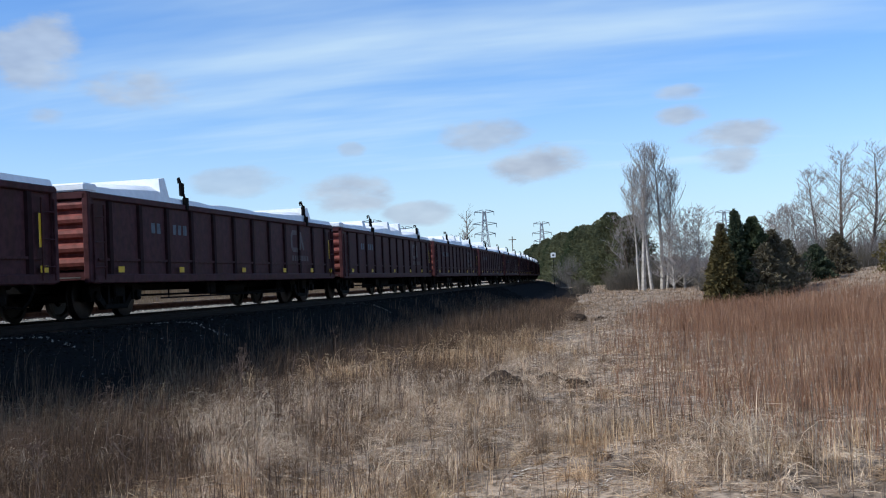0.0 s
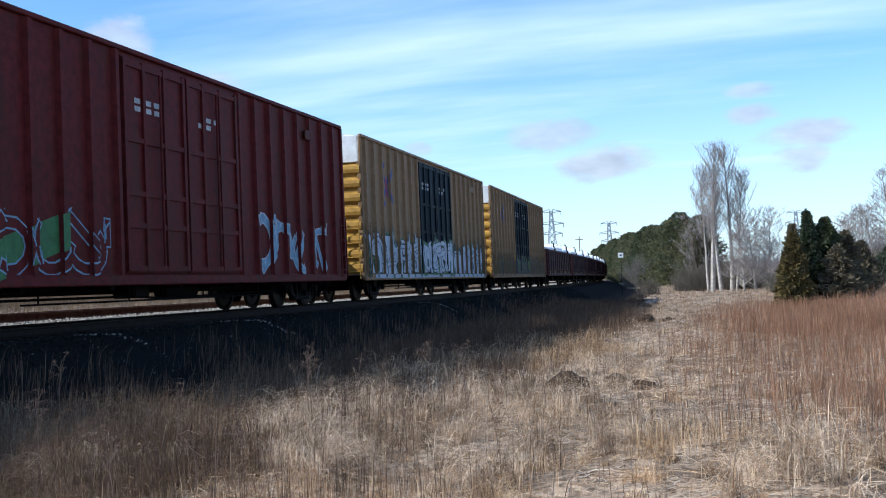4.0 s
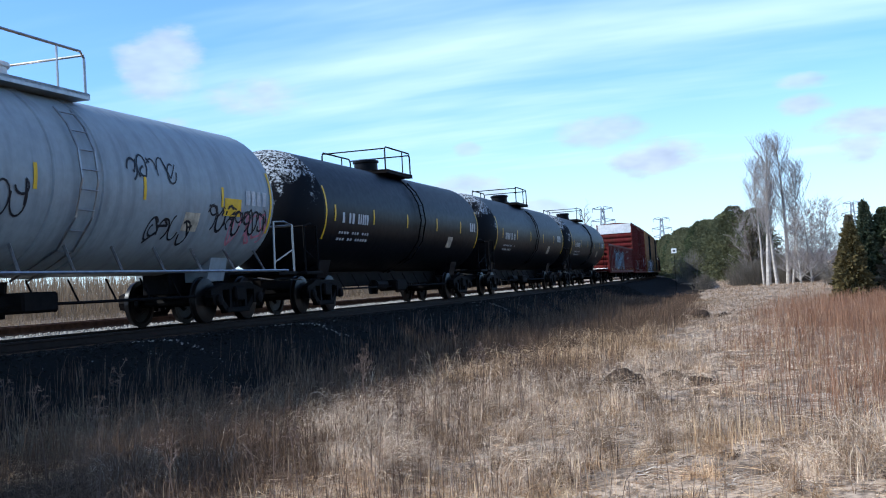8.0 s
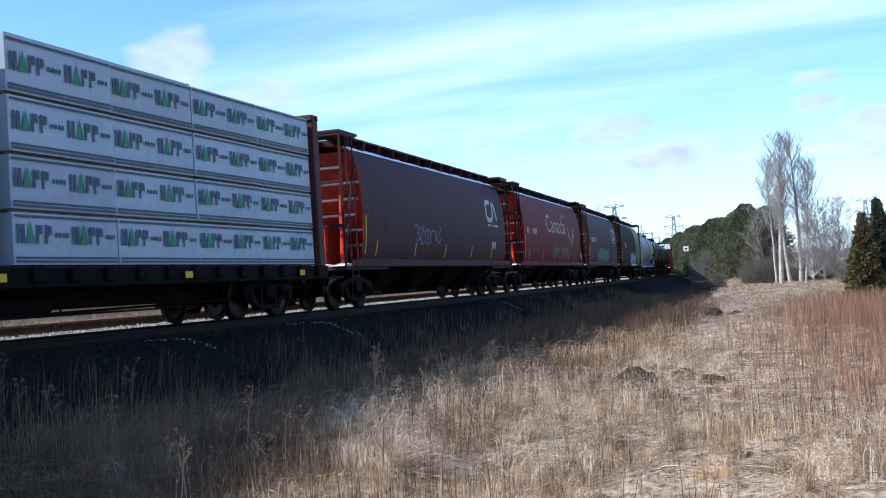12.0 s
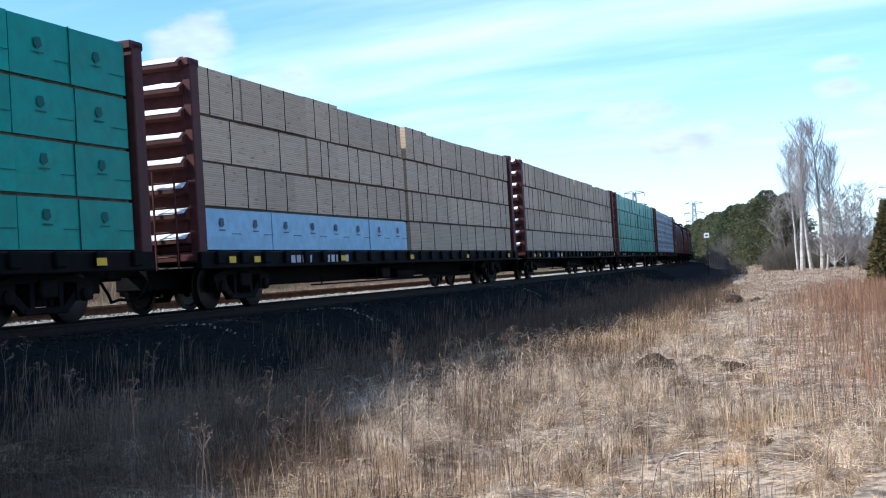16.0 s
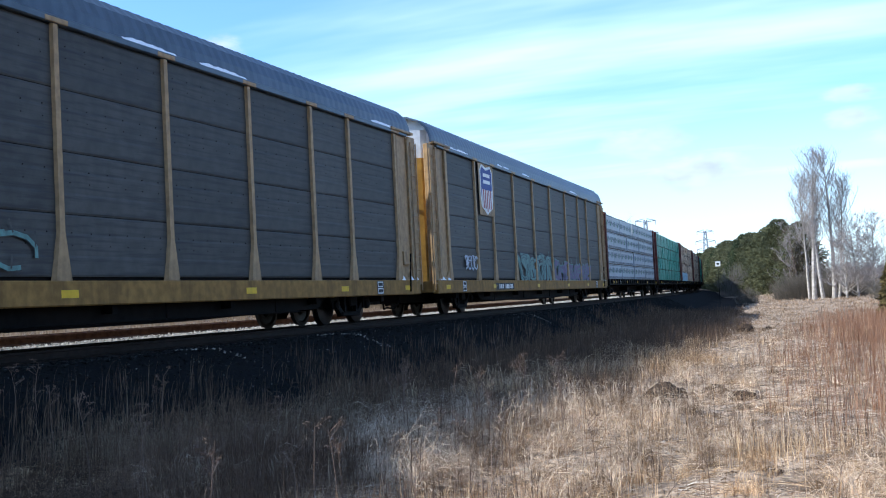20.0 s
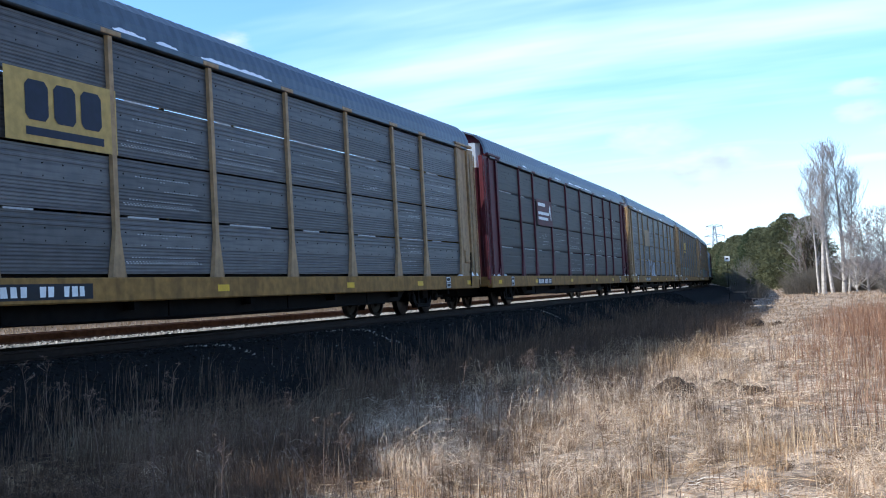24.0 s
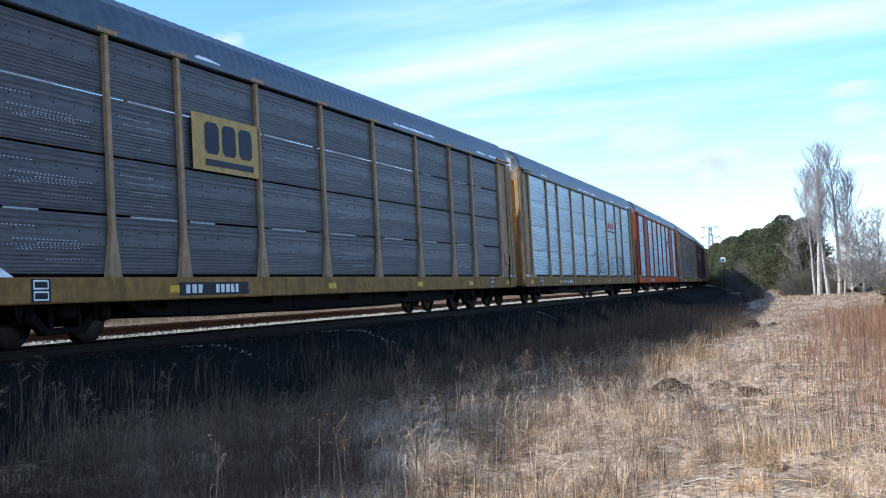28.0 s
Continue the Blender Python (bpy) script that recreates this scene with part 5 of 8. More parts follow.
def wrap_print(wide, hgt):
    """Print on a pack's wrap: twin level lines and word blocks."""
    sh, x = Shape(), 1.318
    for z in (0.03, 0.085, hgt - 0.07):
        sh.face((x, 0.03, z), (x, wide - 0.03, z), (x, wide - 0.03, z + 0.035), (x, 0.03, z + 0.035))
    pitch_ = wide / 2
    for i in range(2):
        y = pitch_ * (i + 0.06)
        for poly in ([(0.0, 0.32), (0.06, 0.32), (0.06, 0.60), (0.0, 0.60)], [(0.10, 0.32), (0.185, 0.32), (0.185, 0.60), (0.10, 0.60)],
                     [(0.47, 0.32), (0.53, 0.32), (0.53, 0.60), (0.47, 0.60)], [(0.55, 0.46), (0.63, 0.46), (0.63, 0.60), (0.55, 0.60)],
                     [(0.69, 0.32), (0.75, 0.32), (0.75, 0.60), (0.69, 0.60)], [(0.77, 0.44), (0.87, 0.46), (0.87, 0.58), (0.77, 0.60)]):
            sh.face(*[(x, y + a * 0.92, z) for a, z in poly])
        for k in range(4):
            a = y + 0.88 + k * 0.09
            if a + 0.07 < wide - 0.02:
                sh.face((x, a, 0.42), (x, a + 0.06, 0.42), (x, a + 0.06, 0.49), (x, a, 0.49))
    return sh.mesh("print", STRIPE)


def wrap_marks(wide, hgt):
    sh, x = Shape(), 1.321
    for i in range(2):
        y = wide / 2 * (i + 0.06) + 0.30
        sh.face((x, y - 0.11, 0.32), (x, y + 0.11, 0.32), (x, y, 0.65))
    return sh.mesh("print_mark", PRINT_GREEN)


def small_prints(wide, hgt, mat=None):
    sh, x = Shape(), 1.318
    for y in (wide * 0.22, wide * 0.72):
        sh.face((x, y, 0.42), (x, y + 0.09, 0.48), (x, y + 0.06, 0.60), (x, y - 0.06, 0.60), (x, y - 0.09, 0.48))
        sh.face((x, y - 0.12, 0.36), (x, y + 0.12, 0.36), (x, y + 0.12, 0.385), (x, y - 0.12, 0.385))
        sh.face((x, y + 0.35, 0.30), (x, y + 0.75, 0.30), (x, y + 0.75, 0.315), (x, y + 0.35, 0.315))
    return sh.mesh("print", mat or STRIPE)


POSTS = [-12.0, -9.1, -7.1, -4.35, -1.45, 1.45, 4.35, 7.1, 9.1, 12.0]


def panel_mesh(wide, tall, mat, waves):
    """A pressed steel side panel. Silver: bold ridges under a smooth band; grey: fine ridges; weathered: nearly flat."""
    sh, prof = Shape(), [(0.0, 0.0)]
    if mat is RACK_PALE:
        low, n_ = tall * 0.70, 9
        for i in range(n_):
            b, st = low * i / n_, low / n_
            prof += [(0.0, b + 0.12 * st), (0.005, b + 0.34 * st), (0.006, b + 0.60 * st), (0.001, b + 0.94 * st)]
        prof += [(0.0, low), (-0.006, low + 0.02), (-0.006, tall - 0.02)]
    elif mat is RACK_GREY:
        low, high = tall * 0.50, tall * 0.74
        for z0_, z1_, n_ in ((0.0, low, max(5, int(waves * 0.62))), (high, tall, max(2, int(waves * 0.30)))):
            st = (z1_ - z0_) / n_
            for i in range(n_):
                b = z0_ + st * i
                prof += [(0.0, b + 0.10 * st), (0.0, b + 0.42 * st), (0.008, b + 0.56 * st), (0.008, b + 0.88 * st)]
    else:
        prof += [(0.010, 0.03), (0.014, tall * 0.30), (0.008, tall * 0.34), (0.012, tall * 0.66), (0.006, tall * 0.70), (0.010, tall - 0.03)]
    prof.append((0.0, tall))
    for (xa, za), (xb, zb) in zip(prof, prof[1:]):
        sh.face((xa, 0.01, za), (xa, wide - 0.01, za), (xb, wide - 0.01, zb), (xb, 0.01, zb))
    return sh.mesh("side_panel", mat)


def rust_lines(wide, tall):
    """Thin lines of rust under the ridges of a silver panel, broken here and there."""
    sh, rng = Shape(), random.Random(int(wide * 100))
    for i in range(9):
        z = tall * 0.70 * (i + 0.03) / 9
        y = 0.02
        while y < wide - 0.1:
            l = min(rng.uniform(0.4, 1.4), wide - 0.02 - y)
            sh.face((0.004, y, z), (0.004, y + l, z), (0.005, y + l, z + 0.011), (0.005, y, z + 0.011))
            y += l + rng.uniform(0.02, 0.25)
    return sh.mesh("rust_line", RUST_LINE)


def bolt_row(wide, tall, at):
    """Dark bolt heads along a panel's smooth band."""
    sh, n_ = Shape(), max(2, int(wide / 0.42))
    for i in range(n_):
        y = wide * (i + 0.5) / n_
        for z in (tall * (at - 0.11), tall * (at + 0.09)):
            sh.loft([[(x, y + r * math.cos(a * 1.0472), z + r * math.sin(a * 1.0472)) for a in range(6)] for x, r in ((-0.008, 0.013), (0.014, 0.010))])
    return sh.mesh("bolts", IRON)


def glints(wide, rng):
    """Short white dashes on a panel, painted for daylight through its slots."""
    sh = Shape()
    for i in range(7):
        y, z = rng.uniform(0.1, wide * 0.55), rng.uniform(0.15, 0.75)
        l = rng.uniform(0.15, wide - y - 0.1)
        n_ = int(l / 0.09)
        for k in range(n_):
            sh.face((0.028, y + k * 0.09, z), (0.028, y + k * 0.09 + 0.045, z), (0.028, y + k * 0.09 + 0.045, z + 0.014), (0.028, y + k * 0.09, z + 0.014))
    return sh.mesh("perforation", MARK_WHITE)


def autorack(label, half, pitch, frame_mat, panel_mat, sill_mat, end_mat, waves, seed, solid_bays=(), holes=False, snow=True):
    """A covered car carrier: flat car sill, posts, corrugated panels, arched ribbed roof, round end doors."""
    car = thing("autorack_car", label, "car carrier", "car carriers of the train")
    rng = random.Random(seed)
    k = (half - 0.7) / 12.9
    posts = [p * k for p in POSTS]
    z0, z1, x = 1.02, 4.95, 1.47
    core = half - 0.75
    row_gap = 0.002 if panel_mat is RACK_PALE else 0.04 if holes else 0.010
    if not holes:
        for s_ in (-1, 1):
            part("side_lining", Shape().box(*sorted((s_ * 1.40, s_ * 1.42)), -core, core, z0, z1), IRON, car)
    part("inner_deck", Shape().box(-1.36, 1.36, -core, core, 1.0, 1.1).box(-1.36, 1.36, -core, core, 2.9, 2.98), IRON, car)
    for s_ in (1, -1):
        a, b = sorted((s_ * 1.38, s_ * 1.545))
        part("side_sill", Shape().box(a, b, -half + 0.25, half - 0.25, 0.64, z0, 0.02), sill_mat, car)
        a, b = sorted((s_ * (x - 0.04), s_ * (x + 0.09)))
        part("eave_rail", Shape().box(a, b, -core, core, z1 - 0.10, z1 + 0.03, 0.02), frame_mat if frame_mat is RACK_RED else ROOF_GREY, car)
        for i, y in enumerate(posts):
            def post():
                sh = Shape().loft([[(0.0, -w_, z), (0.06, -w_ * 0.8, z), (0.06, w_ * 0.8, z), (0.0, w_, z)] for z, w_ in ((z0, 0.23), (z0 + 0.18, 0.19), (z0 + 0.72, 0.075), (z1 - 0.05, 0.068))])
                sh.box(0.02, 0.095, -0.27, 0.27, z1 - 0.09, z1 - 0.005, 0.01)
                return sh.mesh("post", frame_mat)
            part("post", once(("post", frame_mat.name), post), frame_mat, car, at=pose(s_ * x, y, 0, 0, 0, 0 if s_ > 0 else 180))
        for i in range(len(posts) - 1):
            ya, yb = posts[i] + 0.05, posts[i + 1] - 0.05
            if i in solid_bays:
                a, b = sorted((s_ * (x - 0.01), s_ * (x + 0.03)))
                part("solid_panel", Shape().box(a, b, ya, yb, z0 + 0.05, z1 - 0.1, 0.01), frame_mat, car)
                continue
            for r in range(4):
                za = z0 + 0.06 + r * (z1 - z0 - 0.16) / 4
                tall = (z1 - z0 - 0.16) / 4 - row_gap
                me = once(("panel", round(yb - ya, 2), panel_mat.name, waves), lambda: panel_mesh(yb - ya, tall, panel_mat, waves))
                p = part("side_panel", me, panel_mat, car, at=pose(s_ * (x - 0.01), ya if s_ > 0 else yb, za, 0, 0, 0 if s_ > 0 else 180))
                if s_ > 0:
                    tagged(part("bolts", once(("bolts", round(yb - ya, 2), panel_mat is RACK_PALE), lambda: bolt_row(yb - ya, tall, 0.86 if panel_mat is RACK_PALE else 0.62)), IRON, p), kind="stuff")
                if s_ > 0 and panel_mat is RACK_PALE:
                    tagged(part("rust_line", once(("rust", round(yb - ya, 2)), lambda: rust_lines(yb - ya, tall)), RUST_LINE, p), kind="stuff")
                if holes and s_ > 0 and r in (0, 1, 2) and rng.random() < 0.6:
                    tagged(part("perforation", once(("holes", round(yb - ya, 2), rng.randrange(4)), lambda: glints(yb - ya, random.Random(seed + i))), MARK_WHITE, p), kind="stuff")
        if holes and s_ > 0:
            # White strokes along two joints stand for daylight through the gaps.
            for r in (1, 3):
                z = z0 + 0.03 + r * (z1 - z0 - 0.16) / 4
                runs = []
                for i in range(len(posts) - 1):
                    y = posts[i] + rng.uniform(0.2, 0.6)
                    runs.append(bar((y, z), (min(posts[i + 1] - 0.15, y + rng.uniform(0.5, 1.6)), z), 0.028))
                painted("bright_seam", runs, MARK_WHITE, car, flat_side(x), 0.012)
    # Arched roof with cross corrugations.
    arch = [(1.53, 4.95), (1.50, 5.18), (1.40, 5.42), (1.18, 5.62), (0.8, 5.76), (0.4, 5.82), (0.0, 5.84)]
    ring = arch + [(-a, b) for a, b in arch[-2::-1]]
    rings, n_ = [], int(2 * half / 0.16)
    for i in range(n_ + 1):
        y = -half + 0.55 + i * (2 * half - 1.1) / n_
        o = 0.006 if i % 2 else 0.0
        rings.append([(a * (1 + o * 0.6), y, b + o) for a, b in ring])
    part("roof", Shape().loft(rings, caps=False, closed=False).loft([[(a * 0.985, r_[0][1], b - 0.02) for (a, _, b) in r_] for r_ in (rings[0], rings[-1])], caps=False, closed=False), ROOF_GREY, car)
    for s_ in (-1, 1):
        # Rounded end: beige wing plate, dark slot, ladder strip at the very end, bowed door with a pale head.
        ya, ye = s_ * posts[-1], s_ * (half - 0.06)
        for e in (-1, 1):
            wing = Shape().box(*sorted((e * 1.40, e * 1.47)), *sorted((ya, s_ * (half - 0.62))), z0, z1 - 0.02, 0.01)
            w_ = part("end_wing", wing, frame_mat, car)
            for y_ in (ya + s_ * 0.10, s_ * (half - 0.67)):
                part("wing_rib", Shape().box(*sorted((e * 1.47, e * 1.535)), y_ - 0.045, y_ + 0.045, z0 + 0.02, z1 - 0.1, 0.01), frame_mat, w_)
            if e > 0:
                part("wing_foot", Shape().prism_x([(ya + s_ * 0.15, z0), (ya + s_ * 0.15, z0 + 0.34), (ya + s_ * 0.32, z0 + 0.10), (s_ * (half - 0.98), z0 + 0.07), (s_ * (half - 0.76), z0 + 0.30), (s_ * (half - 0.76), z0)], 1.47, 1.515), frame_mat, w_)
                y_ = ya + s_ * 0.42
                for z_, l in ((2.1, 0.13), (2.95, 0.16)):
                    part("stencil_plate", Shape().box(1.468, 1.474, y_ - l, y_ + l, z_, z_ + l * 1.1), frame_mat, w_)
            part("ladder_strip", Shape().box(*sorted((e * 1.44, e * 1.50)), *sorted((s_ * (half - 0.53), ye)), 0.9, z1 - 0.05, 0.012), frame_mat, car)
            part("end_post", Shape().box(*sorted((e * 1.34, e * 1.46)), *sorted((s_ * (half - 0.20), s_ * (half - 0.12))), 0.9, z1 - 0.05, 0.02), frame_mat, car)
        if s_ > 0:
            y_ = ya + 0.45
            b_ = part("brake_bracket", Shape().box(1.47, 1.56, y_ - 0.24, y_ + 0.20, 1.42, 1.50, 0.01).box(1.47, 1.53, y_ - 0.18, y_ + 0.16, 1.50, 1.78, 0.01), frame_mat, car)
            part("brake_rod", Shape().tube([(1.565, y_ + 0.22, 1.72), (1.565, y_ + 0.16, 1.45), (1.565, y_ + 0.10, 0.72)], 0.022, 6), IRON, b_)
        def bow(r0, r1, z_a, z_b):
            sh, pts = Shape(), []
            for t_ in (-1.0, -0.86, -0.36, 0.36, 0.86, 1.0):
                pts.append((1.36 * t_, s_ * (half - 0.75 + 0.52 * math.sqrt(max(0.0, 1 - abs(t_) ** 3)))))
            return sh.loft([[(a, b, z) for a, b in pts] for z in (z_a, z_b)], caps=False, closed=False).loft([[(a * 0.98, b - s_ * 0.04, z) for a, b in pts] for z in (z_a, z_b)], caps=False, closed=False)
        d = part("end_door", bow(0, 0, z0 - 0.02, 4.55), end_mat, car)
        part("door_head", bow(0, 0, 4.55, 5.35), WHITE if end_mat is not RACK_RED else frame_mat, car, "pale upper end panel")
        part("door_bar", Shape().tube([(-0.9, s_ * (half - 0.17), 3.4), (0.9, s_ * (half - 0.17), 3.4)], 0.04, 6), IRON, d)
        part("end_gable", Shape().prism_y(ring, *sorted((s_ * (half - 0.66), s_ * (half - 0.62)))), WHITE if end_mat is not RACK_MAROON else frame_mat, car, "pale closed end under the roof")
        hood = []
        for y, sc in ((half - 0.56, 1.0), (half - 0.42, 0.995), (half - 0.30, 0.97)):
            hood.append([(a * sc, s_ * y, 4.95 + (b - 4.95) * (1.0 if sc > 0.98 else 0.93)) for a, b in ring])
        part("roof_hood", Shape().loft(hood, caps=False, closed=False), ROOF_GREY, car)
        ladder(car, 1.53, s_ * (half - 0.29), 0.75, z1 - 0.2, 0.40, frame_mat, "y", 11)
        part("end_sill", Shape().box(-1.45, 1.45, *sorted((s_ * (half - 0.35), s_ * (half - 0.1))), 0.68, 1.0, 0.02), sill_mat, car)
        part("gutter_lip", Shape().box(1.44, 1.60, *sorted((s_ * (half - 1.9), s_ * (half - 0.4))), z1 - 0.02, z1 + 0.05, 0.01), frame_mat, car)
        for q in range(3 if snow else 0):
            lump = Shape().loft([[(1.40, y_ + a, 1.02), (1.44, y_ + a, 1.03 + b), (1.53, y_ + a, 1.02 + b * 0.7), (1.545, y_ + a, 1.02)] for y_, l in ((s_ * (half - 0.5 - q * 0.8 * rng.random()), rng.uniform(0.12, 0.34)),) for a, b in ((0.0, 0.005), (l * 0.4, rng.uniform(0.05, 0.17)), (l, 0.005))])
            part("snow", lump, SNOW, car, "small lump of old snow")
    if snow:
        for q in range(7):
            y, l = rng.uniform(-core, core - 1.5), rng.uniform(0.4, 1.7)
            sn = Shape().loft([[(1.56, y + a, 4.96), (1.50, y + a, 5.02 + h_), (1.36, y + a, 5.34 + h_), (1.30, y + a, 5.3)] for a, h_ in ((0, 0), (l * 0.3, 0.06), (l * 0.7, 0.05), (l, 0))])
            part("roof_snow", sn, SNOW, car, "patch of snow along the eave")
    reflectors([[(y - 0.2, 0.76), (y + 0.2, 0.76), (y + 0.2, 0.88), (y - 0.2, 0.88)] for y in (-half + 1.2, -half * 0.55, -half * 0.1, half * 0.3, half * 0.62, half - 1.2)], car, flat_side(1.545), 0.004)
    for y in (half - 3.3, -half + 2.6):
        painted("data_panel", [[(y, 0.665), (y + 0.42, 0.665), (y + 0.42, 1.0), (y, 1.0)]], LINE_BLACK, car, flat_side(1.545), 0.005, None, "small black data panel with white frames")
        for z_ in (0.70, 0.86):
            painted("data_frame", [bar((y + 0.05, z_), (y + 0.37, z_), 0.025), bar((y + 0.05, z_ + 0.11), (y + 0.37, z_ + 0.11), 0.025), bar((y + 0.06, z_), (y + 0.06, z_ + 0.11), 0.025), bar((y + 0.36, z_), (y + 0.36, z_ + 0.11), 0.025)], WHITE, car, flat_side(1.545), 0.009)
    painted("number_panel", [[(-7.6, 0.70), (-5.2, 0.70), (-5.2, 0.93), (-7.6, 0.93)]], LINE_BLACK, car, flat_side(1.545), 0.004)
    stencil(car, flat_side(1.545), -7.4, -6.6, 0.74, 0.15, WHITE, 4, None, seed)
    stencil(car, flat_side(1.545), -6.4, -5.35, 0.74, 0.15, WHITE, 6, None, seed + 1)
    for s_ in (-1, 1):
        l_ = 9.75 * k - 1.45
        part("side_skirt", Shape().prism_x([(-l_, 0.66), (-l_ + 0.5, 0.40), (-2.2, 0.30), (2.2, 0.30), (l_ - 0.5, 0.40), (l_, 0.66)], s_ * 1.08 - 0.05, s_ * 1.08 + 0.05), IRON, car)
    underframe(car, half - 0.3, pitch / 2, 9.75 * k, (0.42, 0.68))
    return car


# ---- the train, from its front to its rear: place of each wagon's middle along the track at the start ----
TRAIN = []


def couple(car, front, rear):
    TRAIN.append((car, (front + rear) / 2))


def rail_mark(car, side, y, z, k, mat, cuts=None):
    """A railway mark as a plain wide band: a frame open on one side and a slanted bar."""
    band = [(0.66, 0.68), (0.14, 0.68), (0.0, 0.54), (0.0, 0.14), (0.14, 0.0), (0.72, 0.0)]
    for run in (band, [(0.86, 0.02), (0.98, 0.68)], [(1.14, 0.68), (1.50, 0.04)]):
        painted("railway_mark", [bar((y + p[0] * k, z + p[1] * k), (y + q[0] * k, z + q[1] * k), 0.13 * k, 0.02) for p, q in zip(run, run[1:])], mat, car, side, 0.006 if cuts else 0.010, cuts, "white railway mark")


# Gondolas: two are built, the rest are copies.
# Rusty maroon lightened to pink: sun on the wagon ends is painted in.
SUNLIT_END = material("rusty_sunlit_maroon_paint", (0.20, 0.060, 0.050), 0.6, vary=0.3, dirt=RUST, dirt_amount=0.4)
GON_RIBS = [-7.3 + 1.33 * i for i in range(12)]
FADED = material("faded_white_mark", (0.095, 0.070, 0.070), 0.6, vary=0.3)
COVERS = ([(-4.6, 0.40), (-0.4, 0.54), (1.75, 0.56), (5.95, 0.50)], [(-4.6, 0.56), (5.8, 0.48)])
made = []
for k, slabs in enumerate(COVERS):
    car, side, cuts = gondola("weathered dark maroon gondola car with a white cover", 8.1, 17.5, 2.45, MAROON, GON_RIBS, (slabs, k + 1), "covered gondolas of the train", SUNLIT_END, MAROON_RIB)
    stencil(car, side, 4.0, 5.6, 1.25, 0.16, FADED, 7, cuts, 9)
    rail_mark(car, side, 4.0, 1.58, 0.75, FADED, cuts)
    painted("yellow_board", [[(7.55, 1.35), (7.68, 1.35), (7.68, 1.95), (7.55, 1.95)]], MARK_YELLOW, car, side, 0.075, None)
    made.append(car)
    couple(car, 1.5 + 17.5 * k, -16.0 + 17.5 * k)
for k in range(2, 12):
    couple(copy_thing(made[1 if k in (2, 5, 6, 8, 10) else 0], Matrix()), 1.5 + 17.5 * k, -16.0 + 17.5 * k)

# Two tan boxcars and a red one.
car, side, cuts = boxcar("tan boxcar with dark blue plug doors and faint graffiti", 9.5, 20.8, TAN, DOOR_BLUE, WHITE, YELLOW, 11)
spray(car, side, -9.3, 9.4, 0.72, 2.5, SPRAY_FIELD, cuts, 3, 0.003, "soft blue and green sprayed field")
spray(car, flat_side(1.59), -2.42, 2.42, 0.88, 2.5, SPRAY_FIELD, None, 4, 0.004)
graffiti(car, side, 2.8, 9.0, 0.9, 1.75, 6, 0.12, FILL_DUSK, SPRAY_FIELD, 5, cuts, "faded blue sprayed strokes")
for y in (2.75, 4.5, 7.2, -3.4, -6.0):
    painted("yellow_reflector", [bar((y, 1.5), (y, 2.0), 0.09)], MARK_YELLOW, car, side, 0.066, None)
painted("graffiti", [bar((-6.9, 4.3), (-5.9, 3.3), 0.2), bar((-5.9, 4.3), (-6.9, 3.3), 0.2)], SHIELD_BLUE, car, side, 0.005, cuts)
couple(car, -16.0, -36.8)
car, side, cuts = boxcar("tan boxcar with dark blue doors and big white graffiti", 9.2, 20.4, TAN, DOOR_BLUE, WHITE, YELLOW, 21)
spray(car, side, -8.9, 8.9, 0.72, 2.6, SPRAY_COOL, cuts, 8)
block_graffiti(car, side, -8.4, -2.5, 0.8, 2.15, 5, FILL_WHITE, LINE_BLACK, 31, cuts, "white block letters with black outlines", FILL_GREEN)
block_graffiti(car, side, 2.6, 8.5, 0.8, 2.1, 5, FILL_WHITE, LINE_BLACK, 32, cuts, "white block letters with black outlines", FILL_GREEN)
block_graffiti(car, flat_side(1.59), -2.3, 2.3, 0.85, 2.1, 5, FILL_WHITE, LINE_BLACK, 33, None, "white block letters with black outlines", FILL_GREEN)
painted("graffiti_line", [[(-8.2, 0.70), (8.6, 0.70), (8.6, 0.82), (-8.2, 0.82)]], FILL_WHITE, car, flat_side(1.55), 0.006)
painted("graffiti", [bar((-7.0, 4.35), (-5.9, 3.0), 0.17), bar((-5.9, 4.35), (-7.0, 3.0), 0.17)], SHIELD_BLUE, car, side, 0.005, cuts, "faded blue crossed strokes")
painted("graffiti", [bar((-6.5, 3.9), (-6.4, 3.3), 0.15)], SHIELD_RED, car, side, 0.008, cuts)
couple(car, -36.8, -57.2)
car, side, cuts = boxcar("dark red boxcar with a white end panel and graffiti", 9.55, 20.6, OXIDE, OXIDE, WHITE, OXIDE, 41)
graffiti(car, side, -8.6, -3.0, 0.8, 1.9, 5, 0.12, OXIDE, FILL_BLUE, 51, cuts, "pale outlined sprayed letters")
graffiti(car, side, 3.2, 8.4, 0.8, 2.2, 4, 0.14, FILL_BLUE, FILL_WHITE, 52, cuts, "pale blue sprayed letters")
painted("graffiti_halo", [bar((-6.4, 1.0), (-4.2, 1.6), 0.6)], FILL_GREEN, car, side, 0.003, cuts)
couple(car, -57.2, -77.8)

# A red gondola with big pale letters.
ribs = [-9.3 + 1.03 * i for i in range(19)]
car, side, cuts = gondola("dark red open gondola car with pale blue graffiti", 10.15, 21.9, 2.72, OXIDE, ribs, False, "")
block_graffiti(car, side, -6.2, 1.3, 0.95, 2.4, 5, FILL_BLUE, LINE_BLACK, 61, cuts, "large pale blue block letters", FILL_TEAL)
rail_mark(car, side, 4.6, 1.85, 0.75, MARK_WHITE, cuts)
